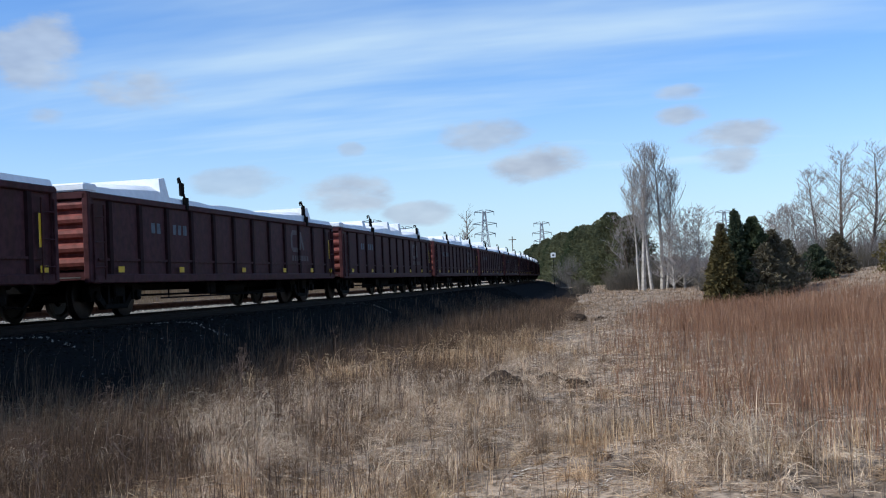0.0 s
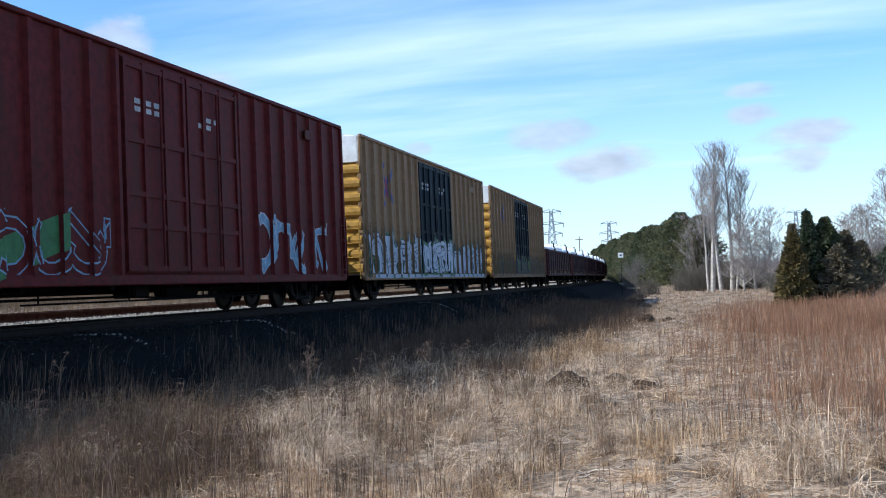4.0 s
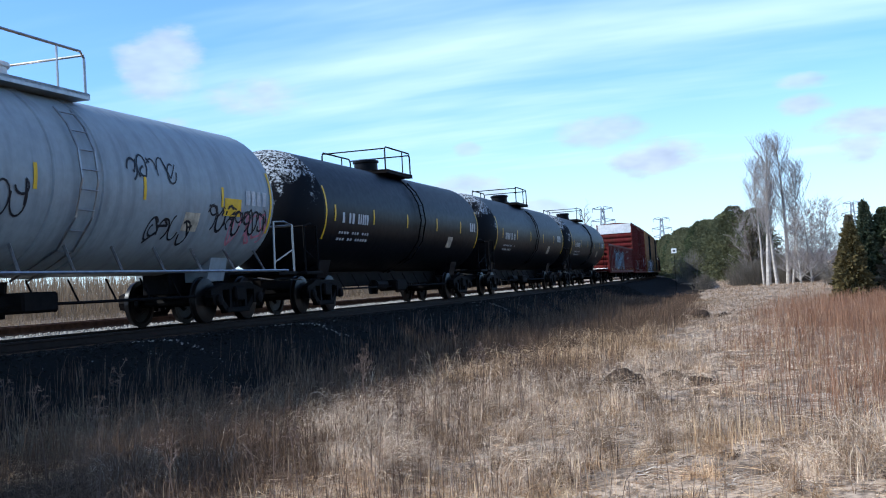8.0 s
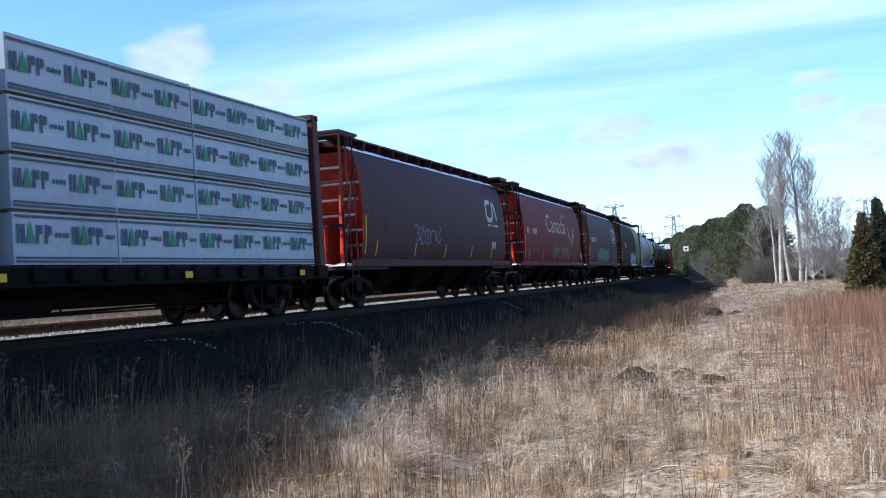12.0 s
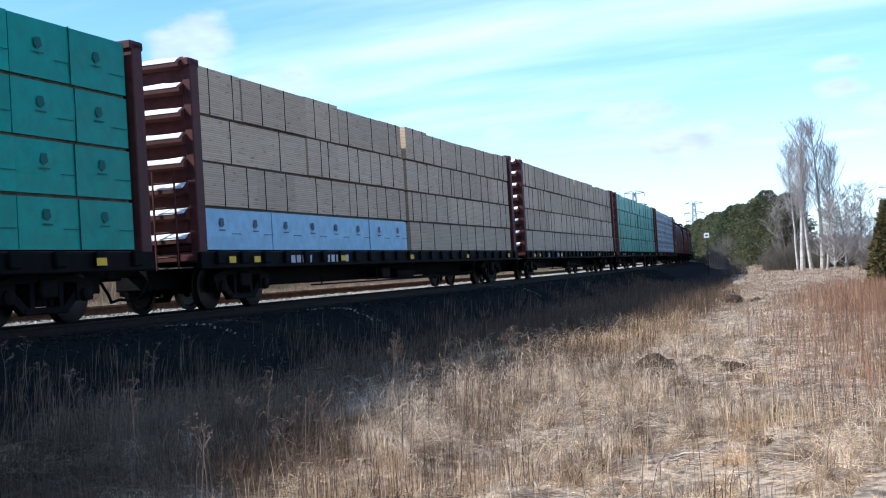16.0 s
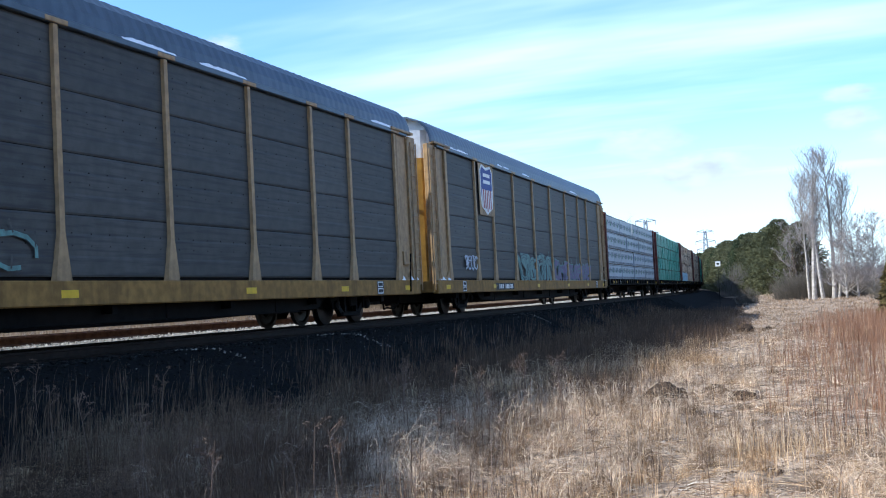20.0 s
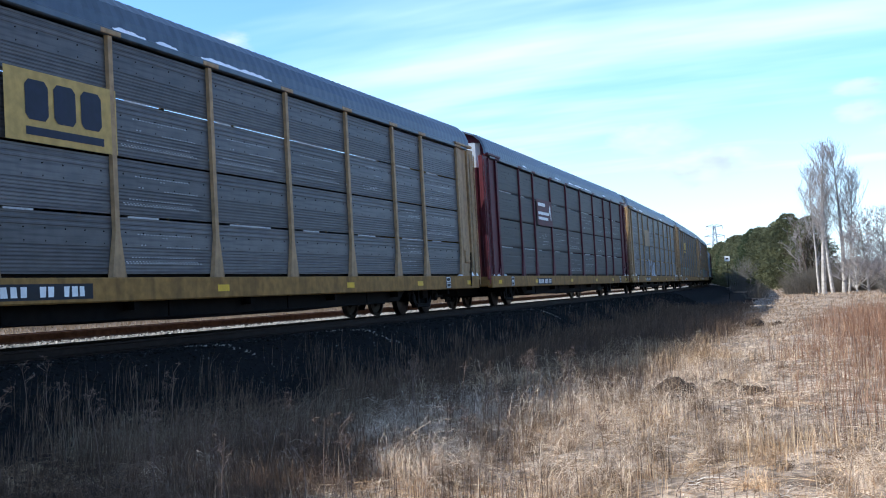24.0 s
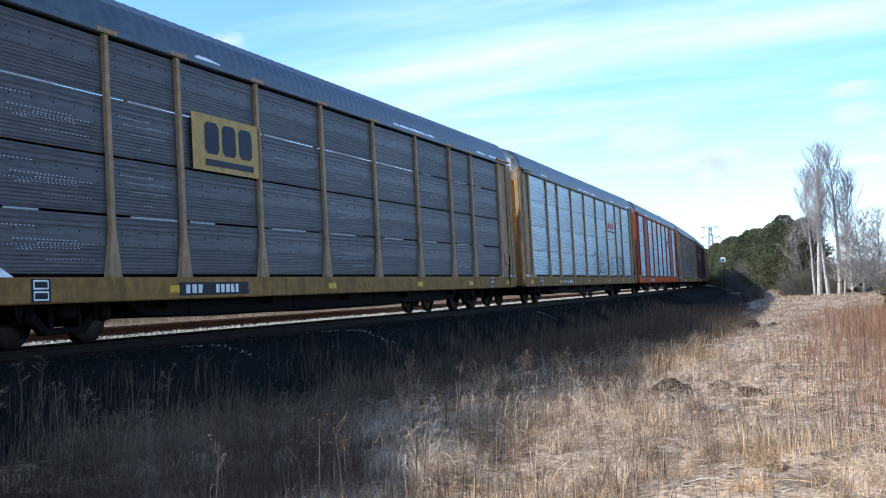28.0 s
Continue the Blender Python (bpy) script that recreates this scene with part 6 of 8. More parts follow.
part("end_snow", Shape().loft([[(x, -10.15 - b, 0.98), (x, -10.2 - b, 1.06), (x, -10.45 - b, 1.02), (x, -10.45 - b, 0.96)] for x, b in ((-1.4, 0.0), (-0.3, 0.05), (0.6, 0.0), (1.4, 0.04))]), SNOW, car, "snow on the end sill")
couple(car, -77.8, -99.7)

# Tank cars.
for k, (a, b) in enumerate(((-99.7, -117.6), (-117.6, -135.9), (-135.9, -153.4))):
    car, side = tank_car("glossy black tank car with yellow reflectors and flaked end", (a - b) / 2 - 0.62, a - b, 1.54, 2.54, BLACK, BLACK_CRUST, False, 70 + 7 * k)
    couple(car, a, b)
car, side = tank_car("pale grey tank car with black scribbled graffiti", 8.0, 17.2, 1.56, 2.58, SILVER, SILVER, True, 95)
rng = random.Random(8)
for (y0, y1, z0, z1, n_, wd) in ((-2.6, -1.0, 1.8, 2.5, 4, 0.045), (1.6, 3.2, 2.6, 3.1, 5, 0.04), (2.4, 3.9, 1.5, 2.1, 4, 0.04), (4.4, 6.9, 1.75, 2.35, 7, 0.05)):
    painted("graffiti", [bar(p, q, w_) for p, q, w_ in scrawl(rng, y0, y1, z0, z1, n_, wd)], LINE_BLACK, car, side, 0.006, None, "thin black sprayed scribble")
painted("graffiti", [bar(p, q, w_) for p, q, w_ in scrawl(rng, 5.4, 7.0, 1.5, 2.4, 4, 0.05)], FILL_PINK, car, side, 0.005)
painted("placard", [bar((5.0, 2.3), (5.7, 2.3), 0.35)], MARK_YELLOW, car, side, 0.007, None, "yellow placard")
couple(car, -153.4, -170.6)


# Covered hoppers.
car, side, e = hopper("brown covered hopper with an olive green end panel", 8.35, 17.9, BROWN, RUST_END, ROOF_DARK, IRON)
strips = [[(e - 2.9 - 0.55 * (z - 1.3), z), (e - 0.01, z), (e - 0.01, z + 0.235), (e - 2.9 - 0.55 * (z - 1.065), z + 0.235)] for z in [1.3 + 0.235 * i for i in range(12)]]
painted("colour_panel", strips, OLIVE, car, side, 0.005, None, "olive green painted panel")
# A plant emblem: two dark leaves and the outlines of others round a stem.
for y, z, l, lean_ in ((e - 2.75, 2.15, 1.35, -0.25), (e - 2.15, 1.75, 1.15, 0.30)):
    painted("leaf_emblem", [[(y, z), (y + 0.30 + lean_ * 0.4, z + l * 0.40), (y + lean_, z + l), (y - 0.30 + lean_ * 0.4, z + l * 0.45)]], ROOF_DARK, car, side, 0.012, None, "dark leaf of a plant emblem")
for y, z, l, lean_ in ((e - 1.35, 1.7, 1.5, 0.15), (e - 0.85, 1.5, 1.3, 0.25), (e - 1.75, 2.6, 1.2, -0.05)):
    ring = [(y, z), (y + 0.25 + lean_ * 0.4, z + l * 0.42), (y + lean_, z + l), (y - 0.25 + lean_ * 0.4, z + l * 0.45)]
    painted("leaf_outline", [bar(p, q, 0.045) for p, q in zip(ring, ring[1:] + ring[:1])] + [bar((y, z - 0.3), (y + lean_ * 0.8, z + l * 0.8), 0.035)], ROOF_DARK, car, side, 0.012)
block_graffiti(car, side, -0.9, 3.4, 1.3, 2.05, 5, FILL_WHITE, LINE_BLACK, 81, None, "white rounded letters with dark outlines", FILL_BLUE)
painted("graffiti_line", [[(-0.9, 1.08), (3.3, 1.08), (3.3, 1.24), (-0.9, 1.24)]], FILL_WHITE, car, flat_side(1.52), 0.006)
painted("railway_mark", [bar((-5.1, 2.58), (-4.85, 2.58), 0.34), bar((-4.6, 2.58), (-4.33, 2.58), 0.34)], MARK_WHITE, car, side, 0.008, None, "small white railway mark")
couple(car, -170.6, -188.5)
car, side, e = hopper("dark maroon covered hopper with a white railway mark", 7.6, 16.3, MAROON_H, SUNLIT_END, MAROON, MAROON_H)
rail_mark(car, side, e - 2.3, 2.75, 0.95, MARK_WHITE)
stencil(car, side, e - 2.2, e - 0.9, 2.52, 0.09, MARK_WHITE, 9, None, 85)
stencil(car, side, -e + 0.8, -e + 1.7, 2.45, 0.26, MARK_WHITE, 4, None, 86)
stencil(car, side, -e + 1.9, -e + 2.9, 2.45, 0.26, MARK_WHITE, 5, None, 87)
block_graffiti(car, side, -3.0, 2.0, 1.3, 2.2, 6, FILL_TEAL, LINE_BLACK, 88, None, "grey green sprayed letters")
couple(car, -188.5, -204.8)
car, side, e = hopper("red covered hopper lettered with a faded country name", 8.3, 17.8, RED_H, ORANGE_END, ROOF_DARK, IRON)
lettering("Canada", 1.15, CREAM, car, side, -2.3, 2.62, 1.45, "faded cream lettering")
stencil(car, side, 2.2, 2.6, 3.45, 0.16, CREAM, 3, None, 89)
for y, tilt in ((4.0, -0.35), (4.5, 0.35)):
    painted("leaf_emblem", [[(4.25, 1.95), (y + tilt + 0.12, 2.5), (y + tilt * 1.6, 3.1), (y + tilt - 0.18, 2.6)]], CREAM, car, side, 0.010, None, "faded cream leaf emblem")
stencil(car, side, -e + 0.6, -e + 1.1, 2.45, 0.24, CREAM, 2, None, 90)
stencil(car, side, -e + 1.7, -e + 2.7, 2.45, 0.24, CREAM, 6, None, 91)
graffiti(car, side, -0.6, 3.9, 1.35, 1.95, 6, 0.15, FILL_OLIVE, LINE_BLACK, 92, None, "dull olive sprayed letters")
couple(car, -204.8, -222.6)
car, side, e = hopper("brown-red covered hopper with a white railway mark", 8.7, 18.6, MAROON_H, ORANGE_END, MAROON, MAROON_H)
rail_mark(car, side, e - 2.6, 2.75, 0.95, MARK_WHITE)
stencil(car, side, e - 2.5, e - 1.0, 2.50, 0.09, MARK_WHITE, 9, None, 93)
stencil(car, side, e - 2.0, e - 1.4, 1.7, 0.25, MARK_WHITE, 2, None, 94)
painted("graffiti", [bar(p, q, w_) for p, q, w_ in scrawl(random.Random(4), -3.5, -0.8, 1.7, 2.3, 5, 0.06)], FILL_VIOLET, car, side, 0.006)
couple(car, -222.6, -241.2)

# Lumber cars.
OXIDE_F = material("red_brown_frame", (0.070, 0.020, 0.018), 0.6, vary=0.25, dirt=RUST, dirt_amount=0.5, streak=True)
for label, kind, a, b, seed in (("red-brown centerbeam car stacked with white wrapped lumber", "white", -241.2, -264.8, 101),
                                ("red-brown centerbeam car stacked with green wrapped lumber", "green", -264.8, -289.9, 102),
                                ("red-brown centerbeam car stacked with bare sawn lumber", "lumber", -289.9, -314.8, 103),
                                ("centerbeam car with bare lumber over blue wrapped packs", "lumber_blue", -314.8, -339.1, 104),
                                ("red-brown centerbeam car stacked with green wrapped lumber", "green", -339.1, -364.1, 105),
                                ("red-brown centerbeam car stacked with white wrapped lumber", "white", -364.1, -388.3, 106)):
    couple(centerbeam(label, (a - b) / 2 - 0.72, a - b, kind, OXIDE_F, seed), a, b)

# Car carriers.
A = [-388.3, -417.2, -445.4, -474.6, -503.5, -532.4, -561.1, -589.95, -618.8, -647.4]


def rack(i, label, *kinds, **more):
    car = autorack(label, (A[i] - A[i + 1]) / 2 - 0.45, A[i] - A[i + 1], *kinds, **more)
    couple(car, A[i], A[i + 1])
    return car, flat_side(1.50)


car, side = rack(0, "yellow framed autorack with a railway shield and graffiti", RACK_YELLOW, RACK_DARK, SILL_YELLOW, YELLOW, 11, 201)
painted("shield_panel", [[(-9.0, 3.15), (-7.2, 3.15), (-7.2, 4.85), (-9.0, 4.85)]], RACK_YELLOW, car, side, 0.03, None, "faded yellow panel")
painted("shield_edge", [[(-8.84, 3.70), (-8.75, 3.42), (-8.1, 3.18), (-7.45, 3.42), (-7.36, 3.70), (-7.36, 4.62), (-7.58, 4.84), (-8.1, 4.74), (-8.62, 4.84), (-8.84, 4.62)]], WHITE, car, side, 0.033, None, "white shield edge")
painted("shield", [[(-8.75, 3.75), (-7.45, 3.75), (-7.45, 4.6), (-7.6, 4.75), (-8.1, 4.65), (-8.6, 4.75), (-8.75, 4.6)], [(-8.65, 3.55), (-7.55, 3.55), (-7.45, 3.8), (-8.75, 3.8)]], SHIELD_BLUE, car, side, 0.036, None, "blue shield")
painted("shield_stripe", [bar((-8.62 + 0.21 * i, 3.3 if 1 < i < 4 else 3.48), (-8.62 + 0.21 * i, 4.0), 0.105) for i in range(6)], WHITE, car, side, 0.042)
painted("shield_stripe", [bar((-8.515 + 0.21 * i, 3.28 if i == 2 else 3.38), (-8.515 + 0.21 * i, 4.0), 0.105) for i in range(5)], SHIELD_RED, car, side, 0.045)
stencil(car, side, -8.55, -7.6, 4.42, 0.13, WHITE, 5, None, 202)
painted("shield_word", [bar((-8.5, 4.48), (-7.7, 4.48), 0.12), bar((-8.5, 4.26), (-7.7, 4.26), 0.12)], WHITE, car, side, 0.045)
block_graffiti(car, side, -4.0, 1.2, 0.95, 2.1, 5, FILL_TEAL, DARK_LETTER, 203, None, "pale green sprayed letters")
block_graffiti(car, side, 1.8, 9.5, 1.0, 1.85, 8, FILL_VIOLET, FILL_TEAL, 204, None, "violet sprayed letters")
painted("graffiti", [bar(p, q, w_) for p, q, w_ in scrawl(random.Random(3), -11.0, -9.6, 1.35, 1.85, 4, 0.05)], FILL_WHITE, car, side, 0.03, None, "white sprayed scribble")
car, side = rack(1, "yellow framed autorack with dull grey panels", RACK_YELLOW, RACK_DARK, SILL_YELLOW, YELLOW, 11, 211)
painted("railway_mark", [[(-6.6 + 0.72 * i, 3.40), (-6.5 + 0.72 * i, 3.32), (-6.12 + 0.72 * i, 3.32), (-6.02 + 0.72 * i, 3.40), (-6.02 + 0.72 * i, 3.88), (-6.12 + 0.72 * i, 3.96), (-6.5 + 0.72 * i, 3.96), (-6.6 + 0.72 * i, 3.88)] for i in range(3)] + [bar((-6.7, 3.15), (-4.7, 3.15), 0.10)], MARK_YELLOW, car, side, 0.03, None, "yellow railway mark")
graffiti(car, side, -11.0, -2.0, 1.1, 1.85, 9, 0.06, FILL_TEAL, RACK_DARK, 212, None, "faded sprayed letters")
car, side = rack(2, "yellow framed autorack with grey panels and scribbles", RACK_YELLOW, RACK_GREY, SILL_YELLOW, YELLOW, 13, 221, holes=True)
painted("mark_panel", [[(-6.9, 2.9), (-4.5, 2.9), (-4.5, 3.9), (-6.9, 3.9)]], RACK_YELLOW, car, side, 0.03)
graffiti(car, side, -5.8, -1.6, 0.75, 2.1, 4, 0.14, FILL_WHITE, RACK_GREY, 222, None, "pale sprayed letters")
car, side = rack(3, "maroon framed autorack with dark panels and a white mark", RACK_MAROON, RACK_DARK, SILL_YELLOW, RACK_MAROON, 13, 231, holes=True)
painted("mark_panel", [[(-7.0, 2.95), (-4.5, 2.95), (-4.5, 3.95), (-7.0, 3.95)]], RACK_MAROON, car, side, 0.03, None, "maroon panel")
painted("railway_mark", [bar((-6.8, 3.75), (-5.6, 3.75), 0.13), bar((-6.8, 3.42), (-5.0, 3.42), 0.11), bar((-6.8, 3.22), (-5.2, 3.22), 0.11), bar((-5.0, 3.42), (-4.8, 3.75), 0.11), bar((-4.8, 3.75), (-4.7, 3.2), 0.10)], WHITE, car, side, 0.036, None, "white railway mark")


def block_mark(car, side, y, z):
    painted("mark_panel", [[(y, z), (y + 2.55, z), (y + 2.55, z + 1.03), (y, z + 1.03)]], PANEL_YELLOW, car, side, 0.03, None, "faded yellow panel")
    for i in range(3):
        a = y + 0.42 + 0.62 * i
        painted("railway_mark", [[(a, z + 0.40), (a + 0.08, z + 0.32), (a + 0.42, z + 0.32), (a + 0.50, z + 0.40), (a + 0.50, z + 0.82), (a + 0.42, z + 0.90), (a + 0.08, z + 0.90), (a, z + 0.82)]], DARK_LETTER, car, side, 0.036, None, "navy block")
    painted("mark_line", [bar((y + 0.42, z + 0.16), (y + 2.2, z + 0.16), 0.12)], DARK_LETTER, car, side, 0.036)


def slanted_mark(car, side, y, z):
    for i in range(4):
        painted("railway_mark", [[(y + 0.6 * i, z + 0.02), (y + 0.46 + 0.6 * i, z + 0.02), (y + 0.56 + 0.6 * i, z + 0.30), (y + 0.10 + 0.6 * i, z + 0.30)]], SHIELD_RED, car, side, 0.03, None, "red slanted block")
    painted("mark_line", [bar((y - 0.1, z - 0.14), (y + 2.3, z - 0.14), 0.06)], DARK_LETTER, car, side, 0.03)


car, side = rack(4, "yellow framed autorack with grey perforated panels", RACK_YELLOW, RACK_GREY, SILL_YELLOW, YELLOW, 13, 241, holes=True)
block_mark(car, side, -6.95, 2.95)
car, side = rack(5, "faded orange-red autorack with silver ribbed panels", RACK_RED, RACK_PALE, SILL_ORANGE, WHITE, 12, 251, solid_bays=(1, 7))
slanted_mark(car, side, 4.7, 3.5)
car, side = rack(6, "yellow framed autorack with silver panels and line graffiti", RACK_YELLOW, RACK_PALE, SILL_YELLOW, YELLOW, 12, 261)
slanted_mark(car, side, 4.7, 3.5)
painted("graffiti", [bar(p, q, w_) for p, q, w_ in bubbles(random.Random(6), 0.4, 3.2, 1.12, 2.1, 2, 0.05) + bubbles(random.Random(7), 7.4, 9.6, 1.1, 2.15, 2, 0.055) + scrawl(random.Random(8), 4.3, 6.0, 1.15, 2.0, 3, 0.05)], DARK_LETTER, car, side, 0.03, None, "thin dark sprayed lines")
car, side = rack(7, "yellow framed autorack with grey perforated panels", RACK_YELLOW, RACK_GREY, SILL_YELLOW, YELLOW, 13, 271, holes=True)
block_mark(car, side, -6.95, 2.95)
car, side = rack(8, "yellow framed autorack with grey perforated panels", RACK_YELLOW, RACK_GREY, SILL_YELLOW, YELLOW, 13, 281)


# ---- ground ----
def track_q(x, y):
    """Distance from the track's middle (positive on the camera's side) and place along it."""
    s = np.clip(y * 1.0, -850, 1550)
    for _ in range(7):
        a = heading_at(s)
        cx, cy = np.interp(s, LINE_S, LINE_X), np.interp(s, LINE_S, LINE_Y)
        s = np.clip(s - (x - cx) * np.sin(a) + (y - cy) * np.cos(a), -850, 1550)
    a = heading_at(s)
    return (x - np.interp(s, LINE_S, LINE_X)) * np.cos(a) + (y - np.interp(s, LINE_S, LINE_Y)) * np.sin(a), s


PROFILE_Q = [-900, -150, -40, -20, -13, -8.5, -6.6, -5.7, -2.8, -1.3, -0.95, 0, 2.1, 2.5, 3.9, 5.5, 8, 12, 900]
PROFILE_Z = [-0.8, -0.2, 0.7, 1.0, 0.65, 0.12, -0.06, -0.05, -0.05, -0.08, -0.195, -0.195, -0.195, -0.33, -1.02, -1.16, -1.20, -1.20, -1.20]


def wavy(x, y, size, seed):
    a = seed * 1.7
    return (np.sin(x / size + a) * np.cos(y / size * 0.83 + a * 2.1) + 0.6 * np.sin((x * 0.6 + y * 0.9) / size * 1.9 + a * 3) + 0.4 * np.cos((x - y * 0.7) / size * 3.1 + a)) / 2


def ground_z(x, y):
    q, s = track_q(x, y)
    z = np.interp(q, PROFILE_Q, PROFILE_Z)
    grassy = np.clip((q - 4.5) / 2.0, 0, 1)
    z = z + grassy * (0.07 * wavy(x, y, 0.42, 1) + 0.11 * wavy(x, y, 1.1, 6) + 0.06 * wavy(x, y, 5.0, 2))
    z = z + 1.15 * np.exp(-((x - 16) / 11) ** 2 - ((y - 76) / 20) ** 2) + 0.8 * np.exp(-((x - 34) / 22) ** 2 - ((y - 95) / 40) ** 2)
    far_ = np.clip((y - 105) / 95, 0, 1)
    z = z + 2.0 * far_ * far_ * (3 - 2 * far_) * np.clip((q - 6) / 4, 0, 1) * np.clip((60 - q) / 30, 0, 1)
    return z - 0.30 * np.exp(-((x - 1.5) / 3.5) ** 2 - ((y - 57) / 9) ** 2)


def spaced(lo, hi, fine_lo, fine_hi, step, grow):
    out = list(np.arange(fine_lo, fine_hi, step))
    d, v = step, fine_hi
    while v < hi:
        out.append(v)
        d *= grow
        v += d
    out.append(hi)
    d, v = step, fine_lo - step
    while v > lo:
        out.insert(0, v)
        d *= grow
        v -= d
    out.insert(0, lo)
    return np.array(out)


def sheet(name, xs, ys, mats, pick):
    gx, gy = np.meshgrid(xs, ys)
    gz = ground_z(gx, gy)
    n_, m_ = gx.shape
    co = np.stack([gx, gy, gz], -1).reshape(-1, 3)
    i = (np.arange(n_ - 1)[:, None] * m_ + np.arange(m_ - 1)[None, :]).ravel()
    quads = np.stack([i, i + 1, i + m_ + 1, i + m_], -1)
    me = raw_mesh(name, co, quads)
    for m in mats:
        me.materials.append(m)
    cx = co[quads].mean(1)
    me.polygons.foreach_set("material_index", pick(cx[:, 0], cx[:, 1]).astype(np.int32))
    me.shade_smooth()
    return new(name, me)


def raw_mesh(name, co, faces):
    """A mesh from arrays; all faces have equally many corners."""
    me = bpy.data.meshes.new(name)
    k = faces.shape[1]
    me.vertices.add(len(co))
    me.vertices.foreach_set("co", np.ascontiguousarray(co, np.float32).ravel())
    me.loops.add(faces.size)
    me.loops.foreach_set("vertex_index", np.ascontiguousarray(faces, np.int32).ravel())
    me.polygons.add(len(faces))
    me.polygons.foreach_set("loop_start", np.arange(0, faces.size, k, dtype=np.int32))
    me.update(calc_edges=True)
    return me


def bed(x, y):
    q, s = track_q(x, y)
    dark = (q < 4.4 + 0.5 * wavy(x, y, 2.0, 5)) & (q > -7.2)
    # The weedy band follows the train's shade and gets the earth darkened for it.
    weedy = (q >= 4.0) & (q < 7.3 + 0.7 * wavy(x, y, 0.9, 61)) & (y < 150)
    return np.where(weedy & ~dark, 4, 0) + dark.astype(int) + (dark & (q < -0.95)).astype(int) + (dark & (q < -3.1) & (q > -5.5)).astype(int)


tagged(sheet("ground", spaced(-3500, 3500, -24, 22, 0.35, 1.22), spaced(-600, 4500, -6, 90, 0.5, 1.16), [SOIL, SHADED_CINDER, GRAVEL_BED, RUSTY_BED, SHADED_EARTH], bed),
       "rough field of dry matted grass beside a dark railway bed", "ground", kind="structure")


# ---- tracks ----
def rail_line(name, q, parent, z0=0.0):
    prof = [(-0.07, -0.17), (0.07, -0.17), (0.07, -0.155), (0.012, -0.135), (0.012, -0.045), (0.036, -0.035), (0.036, -0.004), (0.026, 0.0), (-0.026, 0.0), (-0.036, -0.004), (-0.036, -0.035), (-0.012, -0.045), (-0.012, -0.135), (-0.07, -0.155)]
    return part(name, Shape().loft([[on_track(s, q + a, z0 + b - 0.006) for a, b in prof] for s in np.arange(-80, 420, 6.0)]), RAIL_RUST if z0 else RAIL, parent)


for label, q0, z0 in (("railway track with dark sleepers under the train", 0.0, 0.0), ("second railway track with rusty rails", -4.25, 0.155)):
    tr = thing("railway_track", label, "track", kind="structure")
    for e in (-0.753, 0.753):
        rail_line("rail", q0 + e, tr, z0)
    sl = Shape()
    for i in range(420):
        s = -15 + i * 0.55
        c = [on_track(s + a, q0 + b, z0 + z) for z in (-0.34, -0.185) for a, b in ((-0.11, -1.3), (0.11, -1.3), (0.11, 1.3), (-0.11, 1.3))]
        k = len(sl.v)
        sl.v += [tuple(p) for p in c]
        sl.f += [(k, k + 1, k + 5, k + 4), (k + 1, k + 2, k + 6, k + 5), (k + 2, k + 3, k + 7, k + 6), (k + 3, k, k + 4, k + 7), (k + 4, k + 5, k + 6, k + 7)]
    tagged(part("sleepers", sl, SLEEPER, tr), kind="stuff")


def stones(name, label, mat, count, s_range, q_range, size, seed, crowd=1.0):
    """Crushed stone strewn over the bed: rough little wedges."""
    g = np.random.default_rng(seed)
    s = s_range[0] + (s_range[1] - s_range[0]) * g.random(count) ** crowd
    q = g.uniform(*q_range, count)
    x, y = beside(s, q)
    z = ground_z(x, y)
    d = g.uniform(size[0], size[1], count) * (1 + s / 60)
    unit = np.array([[1, 0, 0], [-1, 0, 0], [0, 1, 0], [0, -1, 0], [0, 0, 0.8], [0, 0, -0.6]])
    co = unit[None] * g.uniform(0.6, 1.3, (count, 6, 1)) + g.uniform(-0.3, 0.3, (count, 6, 3))
    co = co * d[:, None, None] + np.stack([x, y, z + d * 0.25], -1)[:, None]
    tri = np.array([[0, 2, 4], [2, 1, 4], [1, 3, 4], [3, 0, 4], [2, 0, 5], [1, 2, 5], [3, 1, 5], [0, 3, 5]])
    faces = (np.arange(count)[:, None, None] * 6 + tri[None]).reshape(-1, 3)
    me = raw_mesh(name, co.reshape(-1, 3), faces)
    me.materials.append(mat)
    return tagged(new(name, me), label, "gravel", kind="stuff")


stones("ballast_gravel", "pale crushed stone between the two tracks", GRAVEL, 22000, (2, 130), (-3.15, -0.9), (0.014, 0.032), 1, 1.5)
stones("ballast_gravel", "pale crushed stone beside the second track", GRAVEL, 6000, (2, 130), (-7.0, -5.2), (0.03, 0.06), 2, 1.5)
stones("ballast_shoulder", "dark crushed stone on the bank, deepened for shade", SHADED_STONE, 16000, (2, 80), (0.9, 4.4), (0.012, 0.027), 3, 1.8)


stones("stray_gravel", "stray pale stones on the dark bank", GRAVEL_DULL, 700, (3, 60), (1.0, 4.0), (0.008, 0.018), 4, 1.6)


for s_at, q_to in ((16.9, 2.6), (22.7, 2.9), (38.0, 3.1)):
    stones("stone_streak", "streak of pale stones down the dark bank", GRAVEL, 60, (s_at, s_at + 0.3), (1.2, q_to), (0.008, 0.022), int(s_at * 10))


